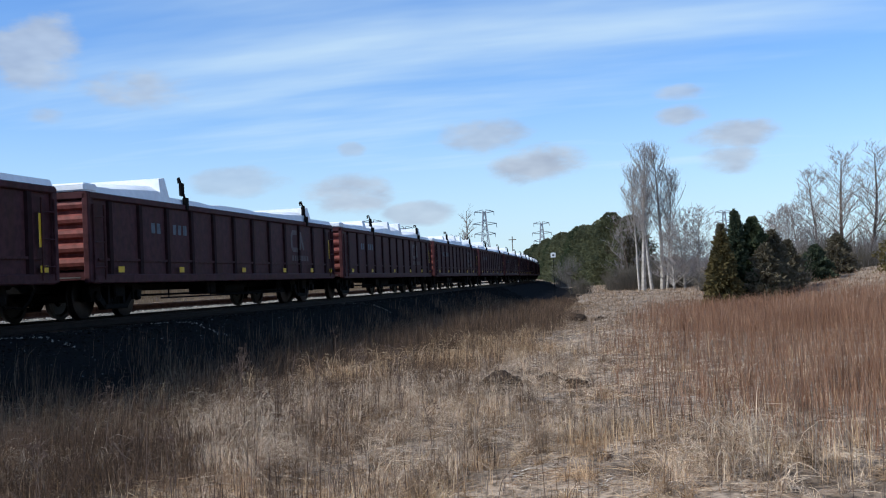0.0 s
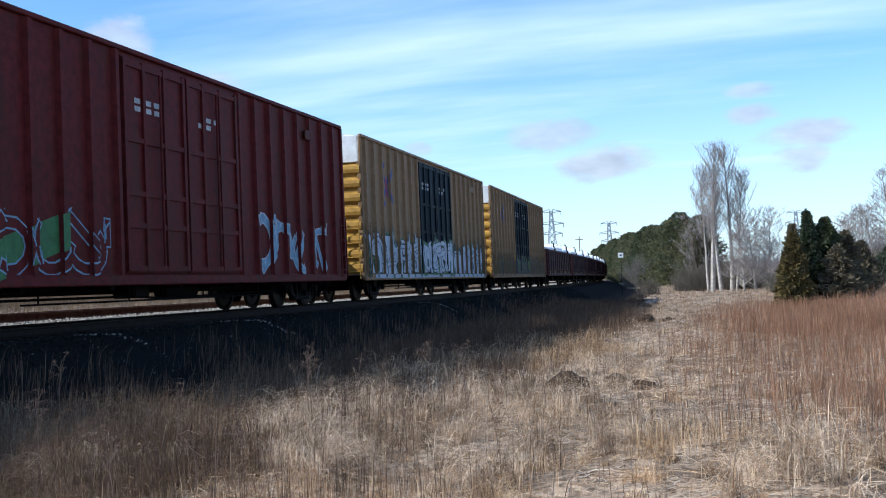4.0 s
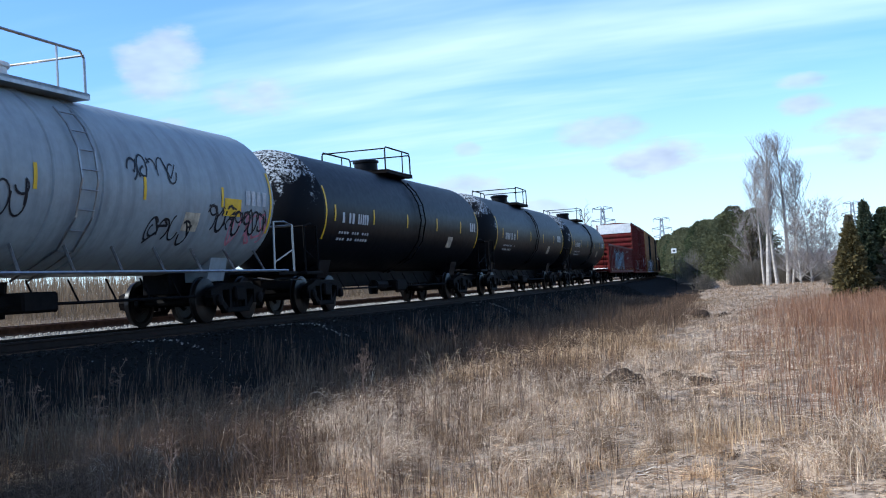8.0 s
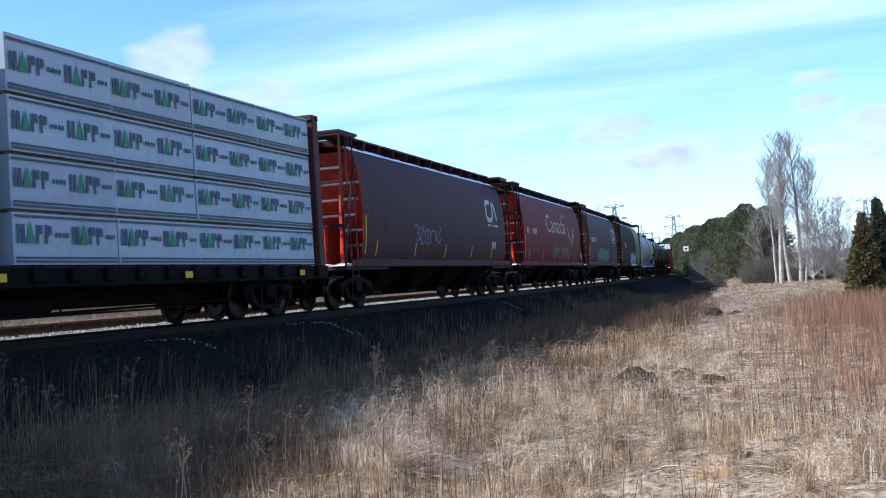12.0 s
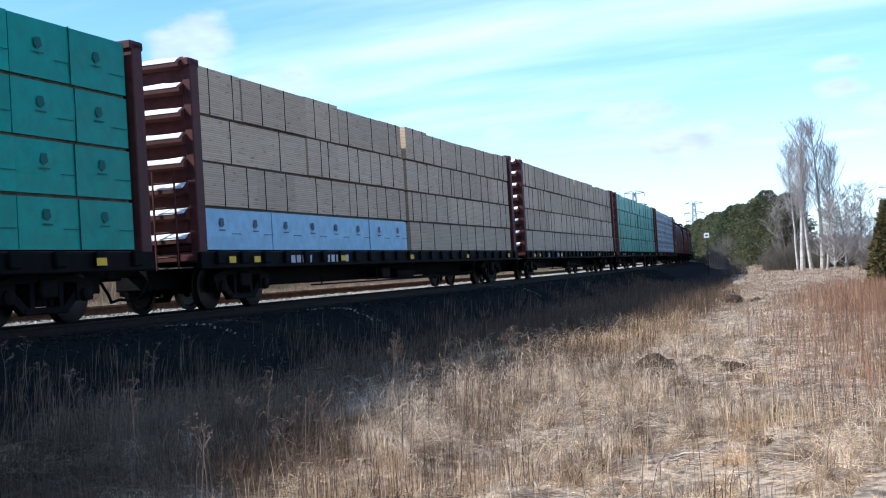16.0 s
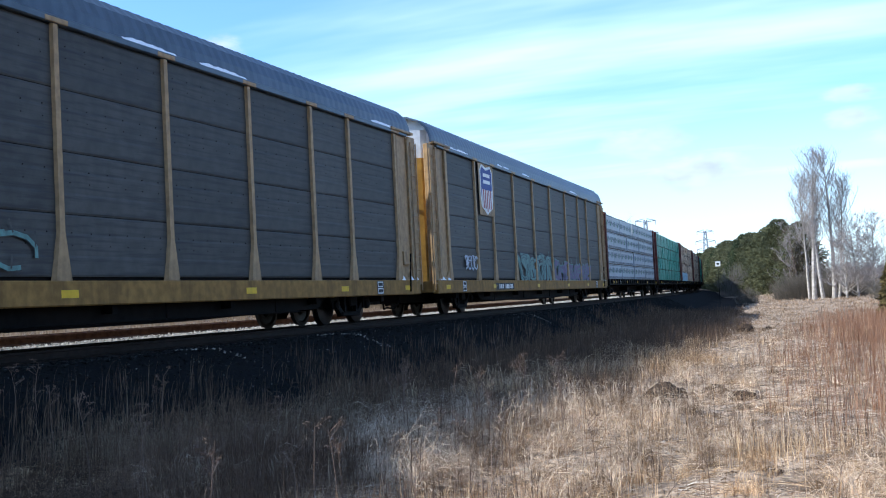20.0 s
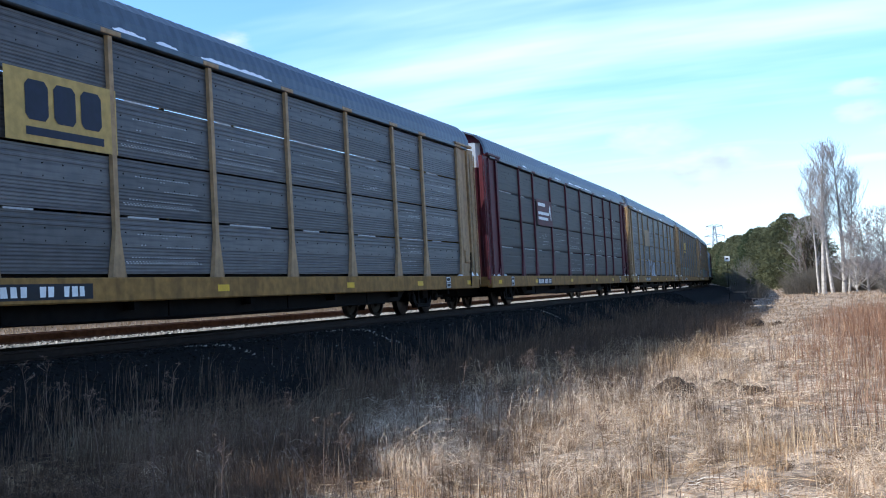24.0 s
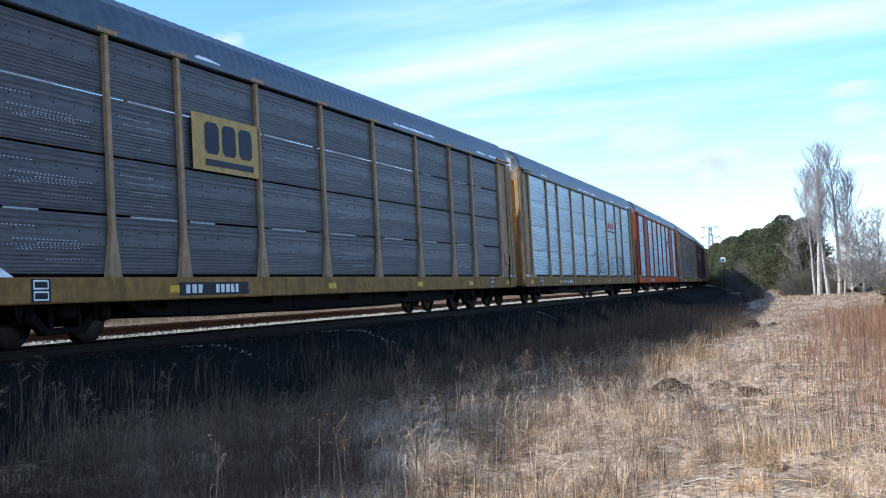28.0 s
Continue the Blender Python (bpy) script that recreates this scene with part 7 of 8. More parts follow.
# ---- grass ----
def blades(name, label, mat, x, y, tall, wide, lean, seed, droop=0.35, base=None, turn=None):
    """Many thin bent blades in one mesh."""
    g = np.random.default_rng(seed)
    n_ = len(x)
    z = ground_z(x, y) if base is None else base
    turn = g.uniform(0, 2 * np.pi, n_) if turn is None else turn
    face = g.uniform(0, 2 * np.pi, n_)
    dx, dy = np.cos(turn), np.sin(turn)
    wx, wy = np.cos(face) * wide / 2, np.sin(face) * wide / 2
    p0 = np.stack([x, y, z - 0.03], -1)
    p1 = np.stack([x + dx * lean * tall * 0.4, y + dy * lean * tall * 0.4, z + tall * 0.55 * np.sqrt(np.maximum(0.05, 1 - lean ** 2))], -1)
    p2 = np.stack([x + dx * lean * tall, y + dy * lean * tall, z + tall * np.maximum(0.06, np.sqrt(np.maximum(0.0, 1 - lean ** 2)) - droop * lean)], -1)
    flat_ = np.clip(lean, 0, 1) ** 2 * np.abs(np.sin(face * 1.7)) * wide / 2
    w_ = np.stack([wx * (1 - 0.6 * lean), wy * (1 - 0.6 * lean), flat_], -1)
    co = np.stack([p0 - w_, p0 + w_, p1 - w_ * 0.8, p1 + w_ * 0.8, p2], 1)
    tri = np.array([[0, 1, 3], [0, 3, 2], [2, 3, 4]])
    faces = (np.arange(n_)[:, None, None] * 5 + tri[None]).reshape(-1, 3)
    me = raw_mesh(name, co.reshape(-1, 3), faces)
    me.materials.append(mat)
    return tagged(new(name, me), label, "grass", kind="stuff")


CLODS = ((-2.90, 17.3, 0.50), (-2.30, 18.2, 0.30), (-1.75, 17.5, 0.26), (-2.7, 16.0, 0.26), (-3.9, 40.5, 0.45), (-3.2, 41.5, 0.35))


def redness(x, y):
    """How far a place lies in the red-brown stand of stems."""
    edge = -1.9 + 0.9 * wavy(x, y, 3.0, 8) + np.clip((20 - y) * 0.10, -0.4, 1.6)
    return np.clip((x - edge) / 4.0, 0, 1) * np.clip((y - 8 + 0.8 * x) / 6.5, 0, 1) * np.clip((72 - y) / 30, 0, 1) * np.clip(0.75 + 0.5 * wavy(x, y, 2.2, 4), 0.25, 1)


def scatter(count, y_lo, y_hi, seed, power=1.0, reach=0.85, clump=0.0, straw_out=0.8):
    """Points of the wedge of field that the camera looks over."""
    g = np.random.default_rng(seed)
    y = y_lo + (y_hi - y_lo) * g.random(count) ** power
    x = -y * reach + g.random(count) * (y * (reach + 0.30) + 3.0)
    if clump:
        keep = wavy(x, y, 0.5, seed) + 0.6 * wavy(x, y, 1.7, seed + 3) + g.normal(0, 0.35, count) > clump
        x, y = x[keep], y[keep]
    q, s = track_q(x, y)
    # Field grass is left out of the strip where the train's shade falls.
    keep = q > np.interp(y, [12, 30, 50, 150, 178], [8.1, 8.2, 8.0, 8.2, 5.0]) + 0.5 * wavy(x, y, 0.9, 61) + 0.55 * g.normal(0, 1, len(q))
    keep &= g.random(len(q)) > straw_out * redness(x, y)
    for cx, cy, cl in CLODS:
        keep &= np.hypot(x - cx, (y - cy) * 0.7) > cl * 0.85
    return x[keep], y[keep], g


def arched(name, label, mat, x, y, long, wide, rise, fall, turn, seed, segs=4):
    """Blades that rise, bend over and hang: rise sets the first slope, fall how far the tip comes down."""
    g = np.random.default_rng(seed)
    n_ = len(x)
    z = ground_z(x, y) - 0.03
    dx, dy = np.cos(turn), np.sin(turn)
    face = g.uniform(0, np.pi, n_)
    w_ = np.stack([-dy * np.cos(face), dx * np.cos(face), 0.8 * np.sin(face)], -1) * wide[:, None] / 2
    bend = g.normal(0, 0.25, n_)
    rows = []
    for i in range(segs + 1):
        t = i / segs
        out = long * (t * (1 - rise) + 0.25 * t * t)
        side_ = bend * long * t * t
        up_ = long * (rise * (1.75 * t - fall * 1.25 * t * t))
        p = np.stack([x + dx * out - dy * side_, y + dy * out + dx * side_, z + np.maximum(up_, 0.01)], -1)
        k = 1.0 - 0.75 * t
        rows += [p - w_ * k, p + w_ * k]
    co = np.stack(rows, 1)
    quad = np.array([[2 * i, 2 * i + 1, 2 * i + 3, 2 * i + 2] for i in range(segs)])
    faces = (np.arange(n_)[:, None, None] * (2 * segs + 2) + quad[None]).reshape(-1, 4)
    me = raw_mesh(name, co.reshape(-1, 3), faces)
    me.materials.append(mat)
    return tagged(new(name, me), label, "grass", kind="stuff")


def lie(x, y, g, loose):
    """The way in which the grass of a place has fallen."""
    return 2.2 * wavy(x, y, 0.9, 14) + 1.6 * wavy(x, y, 2.3, 15) + 0.6 + g.normal(0, loose, len(x))


def tufts(label, mat, count, y_lo, y_hi, seed, power, per, spread, long, wide, rise, clump=None, where=None):
    """Clumps of straw whose blades spill outward and over, most of them one way."""
    x, y, g = scatter(count, y_lo, y_hi, seed, power, clump=0.0)
    if where is not None:
        own = g.integers(0, len(where), count)
        spot = np.array(where)[own]
        x, y = spot[:, 0] + g.normal(0, 1, count) * spot[:, 2], spot[:, 1] + g.normal(0, 1, count) * spot[:, 2] * 1.3
    if clump is not None:
        keep = wavy(x, y, 0.7, seed) + 0.8 * wavy(x, y, 2.3, seed + 1) > clump
        x, y = x[keep], y[keep]
    m_ = len(x)
    big = g.uniform(0.5, 1.25, m_)
    n_ = per * m_
    own = np.repeat(np.arange(m_), per)
    sway = lie(x, y, g, 0.8)[own]
    turn = np.where(g.random(n_) < 0.55, sway + g.normal(0, 0.6, n_), g.uniform(0, 2 * np.pi, n_))
    off = g.uniform(0, 2 * np.pi, n_)
    out = np.abs(g.normal(0, spread, n_)) * big[own]
    return arched("grass_tuft", label, mat, x[own] + np.cos(off) * out, y[own] + np.sin(off) * out, g.uniform(long[0], long[1], n_) * big[own], g.uniform(wide[0], wide[1], n_),
                  np.clip(g.beta(2.0, 1.4, n_) * rise, 0.05, 0.97), g.uniform(0.75, 1.5, n_), turn, seed + 1)


# Matted straw that lies flat in swirls, close by and then coarser.
x, y, g = scatter(300000, 6.3, 17, 11, 1.25, clump=-0.32)
arched("dry_grass", "matted pale dry grass over the field", STRAW, x, y, g.uniform(0.07, 0.27, len(x)), g.uniform(0.005, 0.013, len(x)), g.uniform(0.03, 0.30, len(x)), g.uniform(0.8, 1.5, len(x)), lie(x, y, g, 0.9), 12, 2)
x, y, g = scatter(110000, 15, 36, 13, 1.3, clump=-0.5)
arched("dry_grass", "matted pale dry grass over the field", STRAW, x, y, g.uniform(0.16, 0.45, len(x)), g.uniform(0.009, 0.018, len(x)), g.uniform(0.03, 0.32, len(x)), g.uniform(0.8, 1.5, len(x)), lie(x, y, g, 0.7), 14, 2)
x, y, g = scatter(120000, 32, 230, 15, 1.5)
blades("dry_grass", "pale dry grass farther over the field", STRAW_FAR, x, y, g.uniform(0.15, 0.4, len(x)), y * g.uniform(0.00035, 0.0008, len(x)), g.uniform(0.5, 0.98, len(x)), 16, 0.2)
# The same straw round the place where one stands.
g = np.random.default_rng(81)
x, y = g.uniform(-6, 8, 26000), g.uniform(-7, 6.5, 26000)
arched("dry_grass", "matted pale dry grass over the field", STRAW, x, y, g.uniform(0.1, 0.3, len(x)), g.uniform(0.008, 0.018, len(x)), g.uniform(0.03, 0.35, len(x)), g.uniform(0.8, 1.5, len(x)), lie(x, y, g, 0.9), 82, 2)
# Tufts.
tufts("clumps of pale straw grass", STRAW, 1500, 6.3, 18, 17, 1.2, 40, 0.06, (0.10, 0.36), (0.004, 0.010), 1.0, 0.0)
tufts("clumps of golden straw grass", STRAW_WARM, 1100, 6.3, 22, 19, 1.2, 44, 0.07, (0.12, 0.42), (0.004, 0.010), 1.05, 0.2)
tufts("clumps of pale straw grass", STRAW, 1900, 16, 38, 40, 1.3, 24, 0.10, (0.18, 0.5), (0.008, 0.017), 0.95, 0.0)
tufts("clumps of pale straw grass", STRAW_FAR, 2200, 34, 120, 43, 1.5, 14, 0.25, (0.2, 0.55), (0.018, 0.045), 0.9, 0.1)
TALL_SPOTS = [(-3.9, 9.4, 0.35), (-3.6, 11.2, 0.5), (-4.6, 12.4, 0.4), (-3.1, 13.6, 0.5), (-4.2, 15.2, 0.6), (-2.2, 9.6, 0.3), (-1.2, 11.6, 0.35), (-5.6, 9.2, 0.3), (-2.9, 19.5, 0.7), (0.2, 9.4, 0.4)]
tufts("tall bright clumps of straw grass", STRAW, 230, 7, 30, 46, 1.1, 75, 0.08, (0.30, 0.80), (0.004, 0.009), 1.15, None, TALL_SPOTS)
tufts("low dark brown weed clumps", DARK_STEM, 900, 6.3, 26, 90, 1.1, 36, 0.08, (0.12, 0.34), (0.004, 0.010), 0.9, 0.35)
# Red-brown stems among the straw.
x, y, g = scatter(105000, 9, 40, 21, 1.1, reach=0.15, straw_out=0.0)
keep = g.random(len(x)) < redness(x, y) * np.clip(0.7 + 0.8 * wavy(x, y, 0.6, 33), 0.15, 1)
x, y = x[keep], y[keep]
blades("red_stems", "loose stand of thin red-brown stems", RED_STEM, x, y, g.uniform(0.25, 0.80, len(x)), g.uniform(0.004, 0.009, len(x)), np.clip(np.abs(g.normal(0, 0.28, len(x))), 0, 0.95), 22)
x, y, g = scatter(110000, 30, 68, 23, 1.1, reach=0.15, straw_out=0.0)
keep = g.random(len(x)) < redness(x, y) * np.clip(0.7 + 0.8 * wavy(x, y, 0.9, 34), 0.15, 1)
x, y = x[keep], y[keep]
blades("red_stems", "loose stand of thin red-brown stems", RED_STEM, x, y, g.uniform(0.25, 0.75, len(x)), g.uniform(0.008, 0.018, len(x)), np.clip(np.abs(g.normal(0, 0.28, len(x))), 0, 0.95), 24)
# Brown weeds along the foot of the bank, darkened for the train's shade.
g = np.random.default_rng(25)
s = 6 + 62 * g.random(60000) ** 1.5
q = 3.4 + 4.6 * g.random(60000) ** 0.8
x, y = beside(s, q)
keep = wavy(x, y, 0.8, 51) + g.normal(0, 0.4, len(x)) > -0.1 + np.clip(4.6 - q, 0, 2) * 0.6
x, y = x[keep], y[keep]
blades("brown_weeds", "brown weeds along the foot of the bank, darkened for shade", WEED, x, y, g.uniform(0.10, 0.5, len(x)), 0.004 + 0.00022 * y * g.uniform(0.6, 1.6, len(x)), g.uniform(0.0, 0.8, len(x)), 26)
# Brown grass that hangs over the edge of the bare strip.
g = np.random.default_rng(72)
s = 5 + 45 * g.random(30000) ** 1.6
q = g.normal(6.4, 0.9, 30000)
x, y = beside(s, q)
keep = wavy(x, y, 0.5, 73) + g.normal(0, 0.35, len(x)) > 0.05
x, y = x[keep], y[keep]
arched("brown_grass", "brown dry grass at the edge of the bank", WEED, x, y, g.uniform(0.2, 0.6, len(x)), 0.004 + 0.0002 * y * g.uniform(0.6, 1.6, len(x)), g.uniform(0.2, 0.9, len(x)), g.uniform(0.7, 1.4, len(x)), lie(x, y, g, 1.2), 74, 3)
# Tan grass between the bank and the pale field, darkened for the shade.
g = np.random.default_rng(161)
s = 5 + 60 * g.random(70000) ** 1.5
q = g.normal(7.2, 0.9, 70000)
x, y = beside(s, q)
keep = wavy(x, y, 0.6, 162) + 0.6 * wavy(x, y, 1.9, 163) + g.normal(0, 0.35, len(x)) > 0.0
x, y = x[keep], y[keep]
arched("tan_grass", "tan dry grass along the foot of the bank", TAN_GRASS, x, y, g.uniform(0.12, 0.42, len(x)), (0.004 + 0.0003 * y) * g.uniform(0.7, 1.4, len(x)), g.uniform(0.15, 0.85, len(x)), g.uniform(0.7, 1.4, len(x)), lie(x, y, g, 0.9), 164, 2)
# Bleached mats, dark patches and many upright stems, which give the near field its grain.
x, y, g = scatter(90000, 6.3, 30, 131, 1.3, straw_out=0.5)
keep = 0.7 * wavy(x, y, 0.55, 132) + 0.7 * wavy(x, y, 1.6, 133) + g.normal(0, 0.12, len(x)) > 0.28
x, y = x[keep], y[keep]
arched("bleached_grass", "bleached flattened grass in patches", BLEACHED, x, y, g.uniform(0.08, 0.26, len(x)), 0.004 + 0.0005 * y, g.uniform(0.05, 0.35, len(x)), g.uniform(0.8, 1.5, len(x)), lie(x, y, g, 0.8), 134, 2)
x, y, g = scatter(60000, 6.3, 26, 135, 1.2, straw_out=0.3)
keep = 0.7 * wavy(x, y, 0.5, 136) + 0.8 * wavy(x, y, 1.3, 137) + g.normal(0, 0.12, len(x)) > 0.55
x, y = x[keep], y[keep]
arched("dark_grass", "dark brown grass in patches", DARK_STEM, x, y, g.uniform(0.08, 0.24, len(x)), g.uniform(0.006, 0.014, len(x)), g.uniform(0.1, 0.6, len(x)), g.uniform(0.8, 1.4, len(x)), lie(x, y, g, 1.2), 138, 2)
x, y, g = scatter(60000, 6.5, 34, 141, 1.15, straw_out=0.2)
keep = wavy(x, y, 0.45, 142) + 0.7 * wavy(x, y, 1.5, 143) + g.normal(0, 0.2, len(x)) > 0.62
x, y = x[keep], y[keep]
blades("dry_stalks", "thin dark brown upright stems in loose stands", DARK_STEM, x, y, g.uniform(0.18, 0.52, len(x)), g.uniform(0.0028, 0.0055, len(x)) * (1 + y / 40), np.abs(g.normal(0, 0.2, len(x))).clip(0, 0.9), 144)
x, y, g = scatter(52000, 6.5, 34, 145, 1.15, straw_out=0.2)
keep = wavy(x, y, 0.45, 146) + 0.7 * wavy(x, y, 1.5, 147) + g.normal(0, 0.2, len(x)) > 0.55
x, y = x[keep], y[keep]
blades("dry_stalks", "thin pale upright stems in loose stands", STRAW_WARM, x, y, g.uniform(0.15, 0.46, len(x)), g.uniform(0.003, 0.006, len(x)) * (1 + y / 40), np.abs(g.normal(0, 0.24, len(x))).clip(0, 0.9), 148)
# Tall grass that stands on the bank in the train's shade, and at the edge of it.
g = np.random.default_rng(151)
s = 9 + 37 * g.random(32000) ** 1.35
q = 4.6 + 4.6 * g.random(32000) ** 0.9
x, y = beside(s, q)
keep = wavy(x, y, 0.6, 152) + 0.6 * wavy(x, y, 2.1, 153) + g.normal(0, 0.3, len(x)) > 0.15
x, y = x[keep], y[keep]
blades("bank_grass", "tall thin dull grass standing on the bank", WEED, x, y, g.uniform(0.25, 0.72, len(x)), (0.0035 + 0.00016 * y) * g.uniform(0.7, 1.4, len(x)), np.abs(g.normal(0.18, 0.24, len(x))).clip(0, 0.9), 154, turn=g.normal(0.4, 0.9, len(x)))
g = np.random.default_rng(171)
s = 5 + 60 * g.random(33000) ** 1.4
q = 2.5 + 3.2 * g.random(33000) ** 0.75
x, y = beside(s, q)
keep = wavy(x, y, 0.5, 172) + 0.7 * wavy(x, y, 1.9, 173) + g.normal(0, 0.3, len(x)) > np.clip(3.4 - q, 0, 2) * 1.1
x, y = x[keep], y[keep]
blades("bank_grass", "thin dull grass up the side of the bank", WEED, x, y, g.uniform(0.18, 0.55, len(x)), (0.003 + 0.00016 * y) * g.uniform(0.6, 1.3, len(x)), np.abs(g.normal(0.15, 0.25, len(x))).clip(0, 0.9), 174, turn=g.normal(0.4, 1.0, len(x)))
x, y, g = x[::22], y[::22], np.random.default_rng(175)
blades("bank_grass", "scattered pale stems on the bank", REED, x, y, g.uniform(0.3, 0.7, len(x)), (0.003 + 0.00012 * y) * g.uniform(0.6, 1.2, len(x)), np.abs(g.normal(0.2, 0.2, len(x))).clip(0, 0.9), 176, turn=g.normal(0.4, 0.8, len(x)))
PALE_SPOTS = [(-7.7, 11.8, 0.45), (-7.1, 11.7, 0.4), (-6.8, 12.7, 0.45), (-7.0, 14.4, 0.5), (-6.9, 15.9, 0.5), (-7.6, 10.5, 0.4), (-6.2, 12.0, 0.4)]
tufts("tall pale stems on the bank", REED, 170, 7, 30, 155, 1.1, 26, 0.16, (0.35, 0.70), (0.004, 0.008), 1.3, None, PALE_SPOTS)
GOLD_SPOTS = [(-5.4, 20.2, 0.6), (-4.8, 21.2, 0.6), (-4.3, 22.4, 0.6), (-5.4, 17.9, 0.5), (-4.0, 24.5, 0.7), (-4.6, 27.0, 0.8)]
tufts("golden standing clumps of dry grass", STRAW_WARM, 240, 7, 30, 157, 1.1, 60, 0.12, (0.30, 0.70), (0.006, 0.012), 1.2, None, GOLD_SPOTS)
BROWN_SPOTS = [(-5.3, 8.7, 0.3), (-4.8, 8.4, 0.3), (-4.6, 8.8, 0.3), (-3.8, 7.9, 0.3), (-5.0, 7.8, 0.3), (-6.2, 8.2, 0.35)]
tufts("red-brown fuzzy weeds at the edge of the shade", RUSSET, 60, 7, 30, 159, 1.1, 46, 0.10, (0.22, 0.55), (0.003, 0.007), 1.2, None, BROWN_SPOTS)
EDGE_SPOTS = [(-5.2, 12.1, 0.22), (-4.9, 11.3, 0.25), (-4.5, 10.4, 0.25), (-4.9, 14.0, 0.25), (-5.5, 13.1, 0.2), (-4.2, 9.8, 0.25), (-4.4, 13.0, 0.25)]
tufts("tall pale clumps at the edge of the shade", STRAW, 90, 7, 30, 181, 1.1, 90, 0.10, (0.42, 0.92), (0.004, 0.008), 1.0, None, EDGE_SPOTS)
FUZZY_SPOTS = [(-6.1, 10.1, 0.22), (-6.6, 9.6, 0.22), (-5.7, 9.4, 0.22), (-6.0, 8.9, 0.25), (-5.2, 9.9, 0.22), (-5.6, 10.7, 0.22), (-5.0, 8.6, 0.25)]
tufts("tall red-brown fuzzy weeds at the edge of the shade", RUSSET, 55, 7, 30, 183, 1.1, 55, 0.12, (0.38, 0.88), (0.003, 0.006), 1.2, None, FUZZY_SPOTS)
# Matted straw and short stems between the weeds at the foot of the bank.
g = np.random.default_rng(185)
x, y = g.uniform(-8.2, -2.6, 34000), 6.6 + 8.4 * g.random(34000) ** 1.1
keep = (y > 15.4 + 1.15 * (x + 1.0)) & (y < 24.5 + 1.35 * x + 1.2 * wavy(x, y, 0.8, 186)) & (wavy(x, y, 0.4, 187) + g.normal(0, 0.4, len(x)) > -0.35) | (x > -5.6) & (y < 10) & (g.random(len(x)) < 0.6)
x, y = x[keep], y[keep]
arched("matted_grass", "matted straw between the weeds", STRAW_WARM, x, y, g.uniform(0.12, 0.38, len(x)), g.uniform(0.005, 0.010, len(x)), g.uniform(0.1, 0.8, len(x)), g.uniform(0.8, 1.5, len(x)), lie(x, y, g, 1.1), 188, 2)
# Thin single stalks over the near field.
x, y, g = scatter(9000, 6.5, 32, 29, 1.0, clump=0.0)
blades("dry_stalks", "short pale upright stubble", STRAW_WARM, x, y, g.uniform(0.12, 0.42, len(x)), g.uniform(0.003, 0.006, len(x)), np.abs(g.normal(0, 0.3, len(x))).clip(0, 0.9), 31)
x, y, g = scatter(4600, 6.5, 32, 27, 1.0, clump=0.05)
blades("dry_stalks", "thin brown single stalks", STALK, x, y, g.uniform(0.35, 0.85, len(x)), g.uniform(0.004, 0.007, len(x)), np.abs(g.normal(0, 0.3, len(x))).clip(0, 0.9), 28)
# Reeds on the bank beyond the tracks.
g = np.random.default_rng(29)
s = 4 + 140 * g.random(50000) ** 1.4
q = -7.6 - 5.0 * g.random(50000)
x, y = beside(s, q)
blades("reed_bank", "pale dry reeds on the far bank", REED, x, y, g.uniform(0.12, 0.4, len(x)), g.uniform(0.008, 0.02, len(x)) * (1 + s / 60), g.uniform(0.2, 0.95, len(x)), 30)
g = np.random.default_rng(191)
s = 4 + 110 * g.random(26000) ** 1.3
q = -9.0 - 6.0 * g.random(26000)
x, y = beside(s, q)
blades("reed_bank", "standing pale reeds on the far bank", REED, x, y, g.uniform(0.75, 1.55, len(x)), g.uniform(0.012, 0.026, len(x)) * (1 + s / 60), np.abs(g.normal(0.2, 0.25, len(x))).clip(0, 0.9), 192)


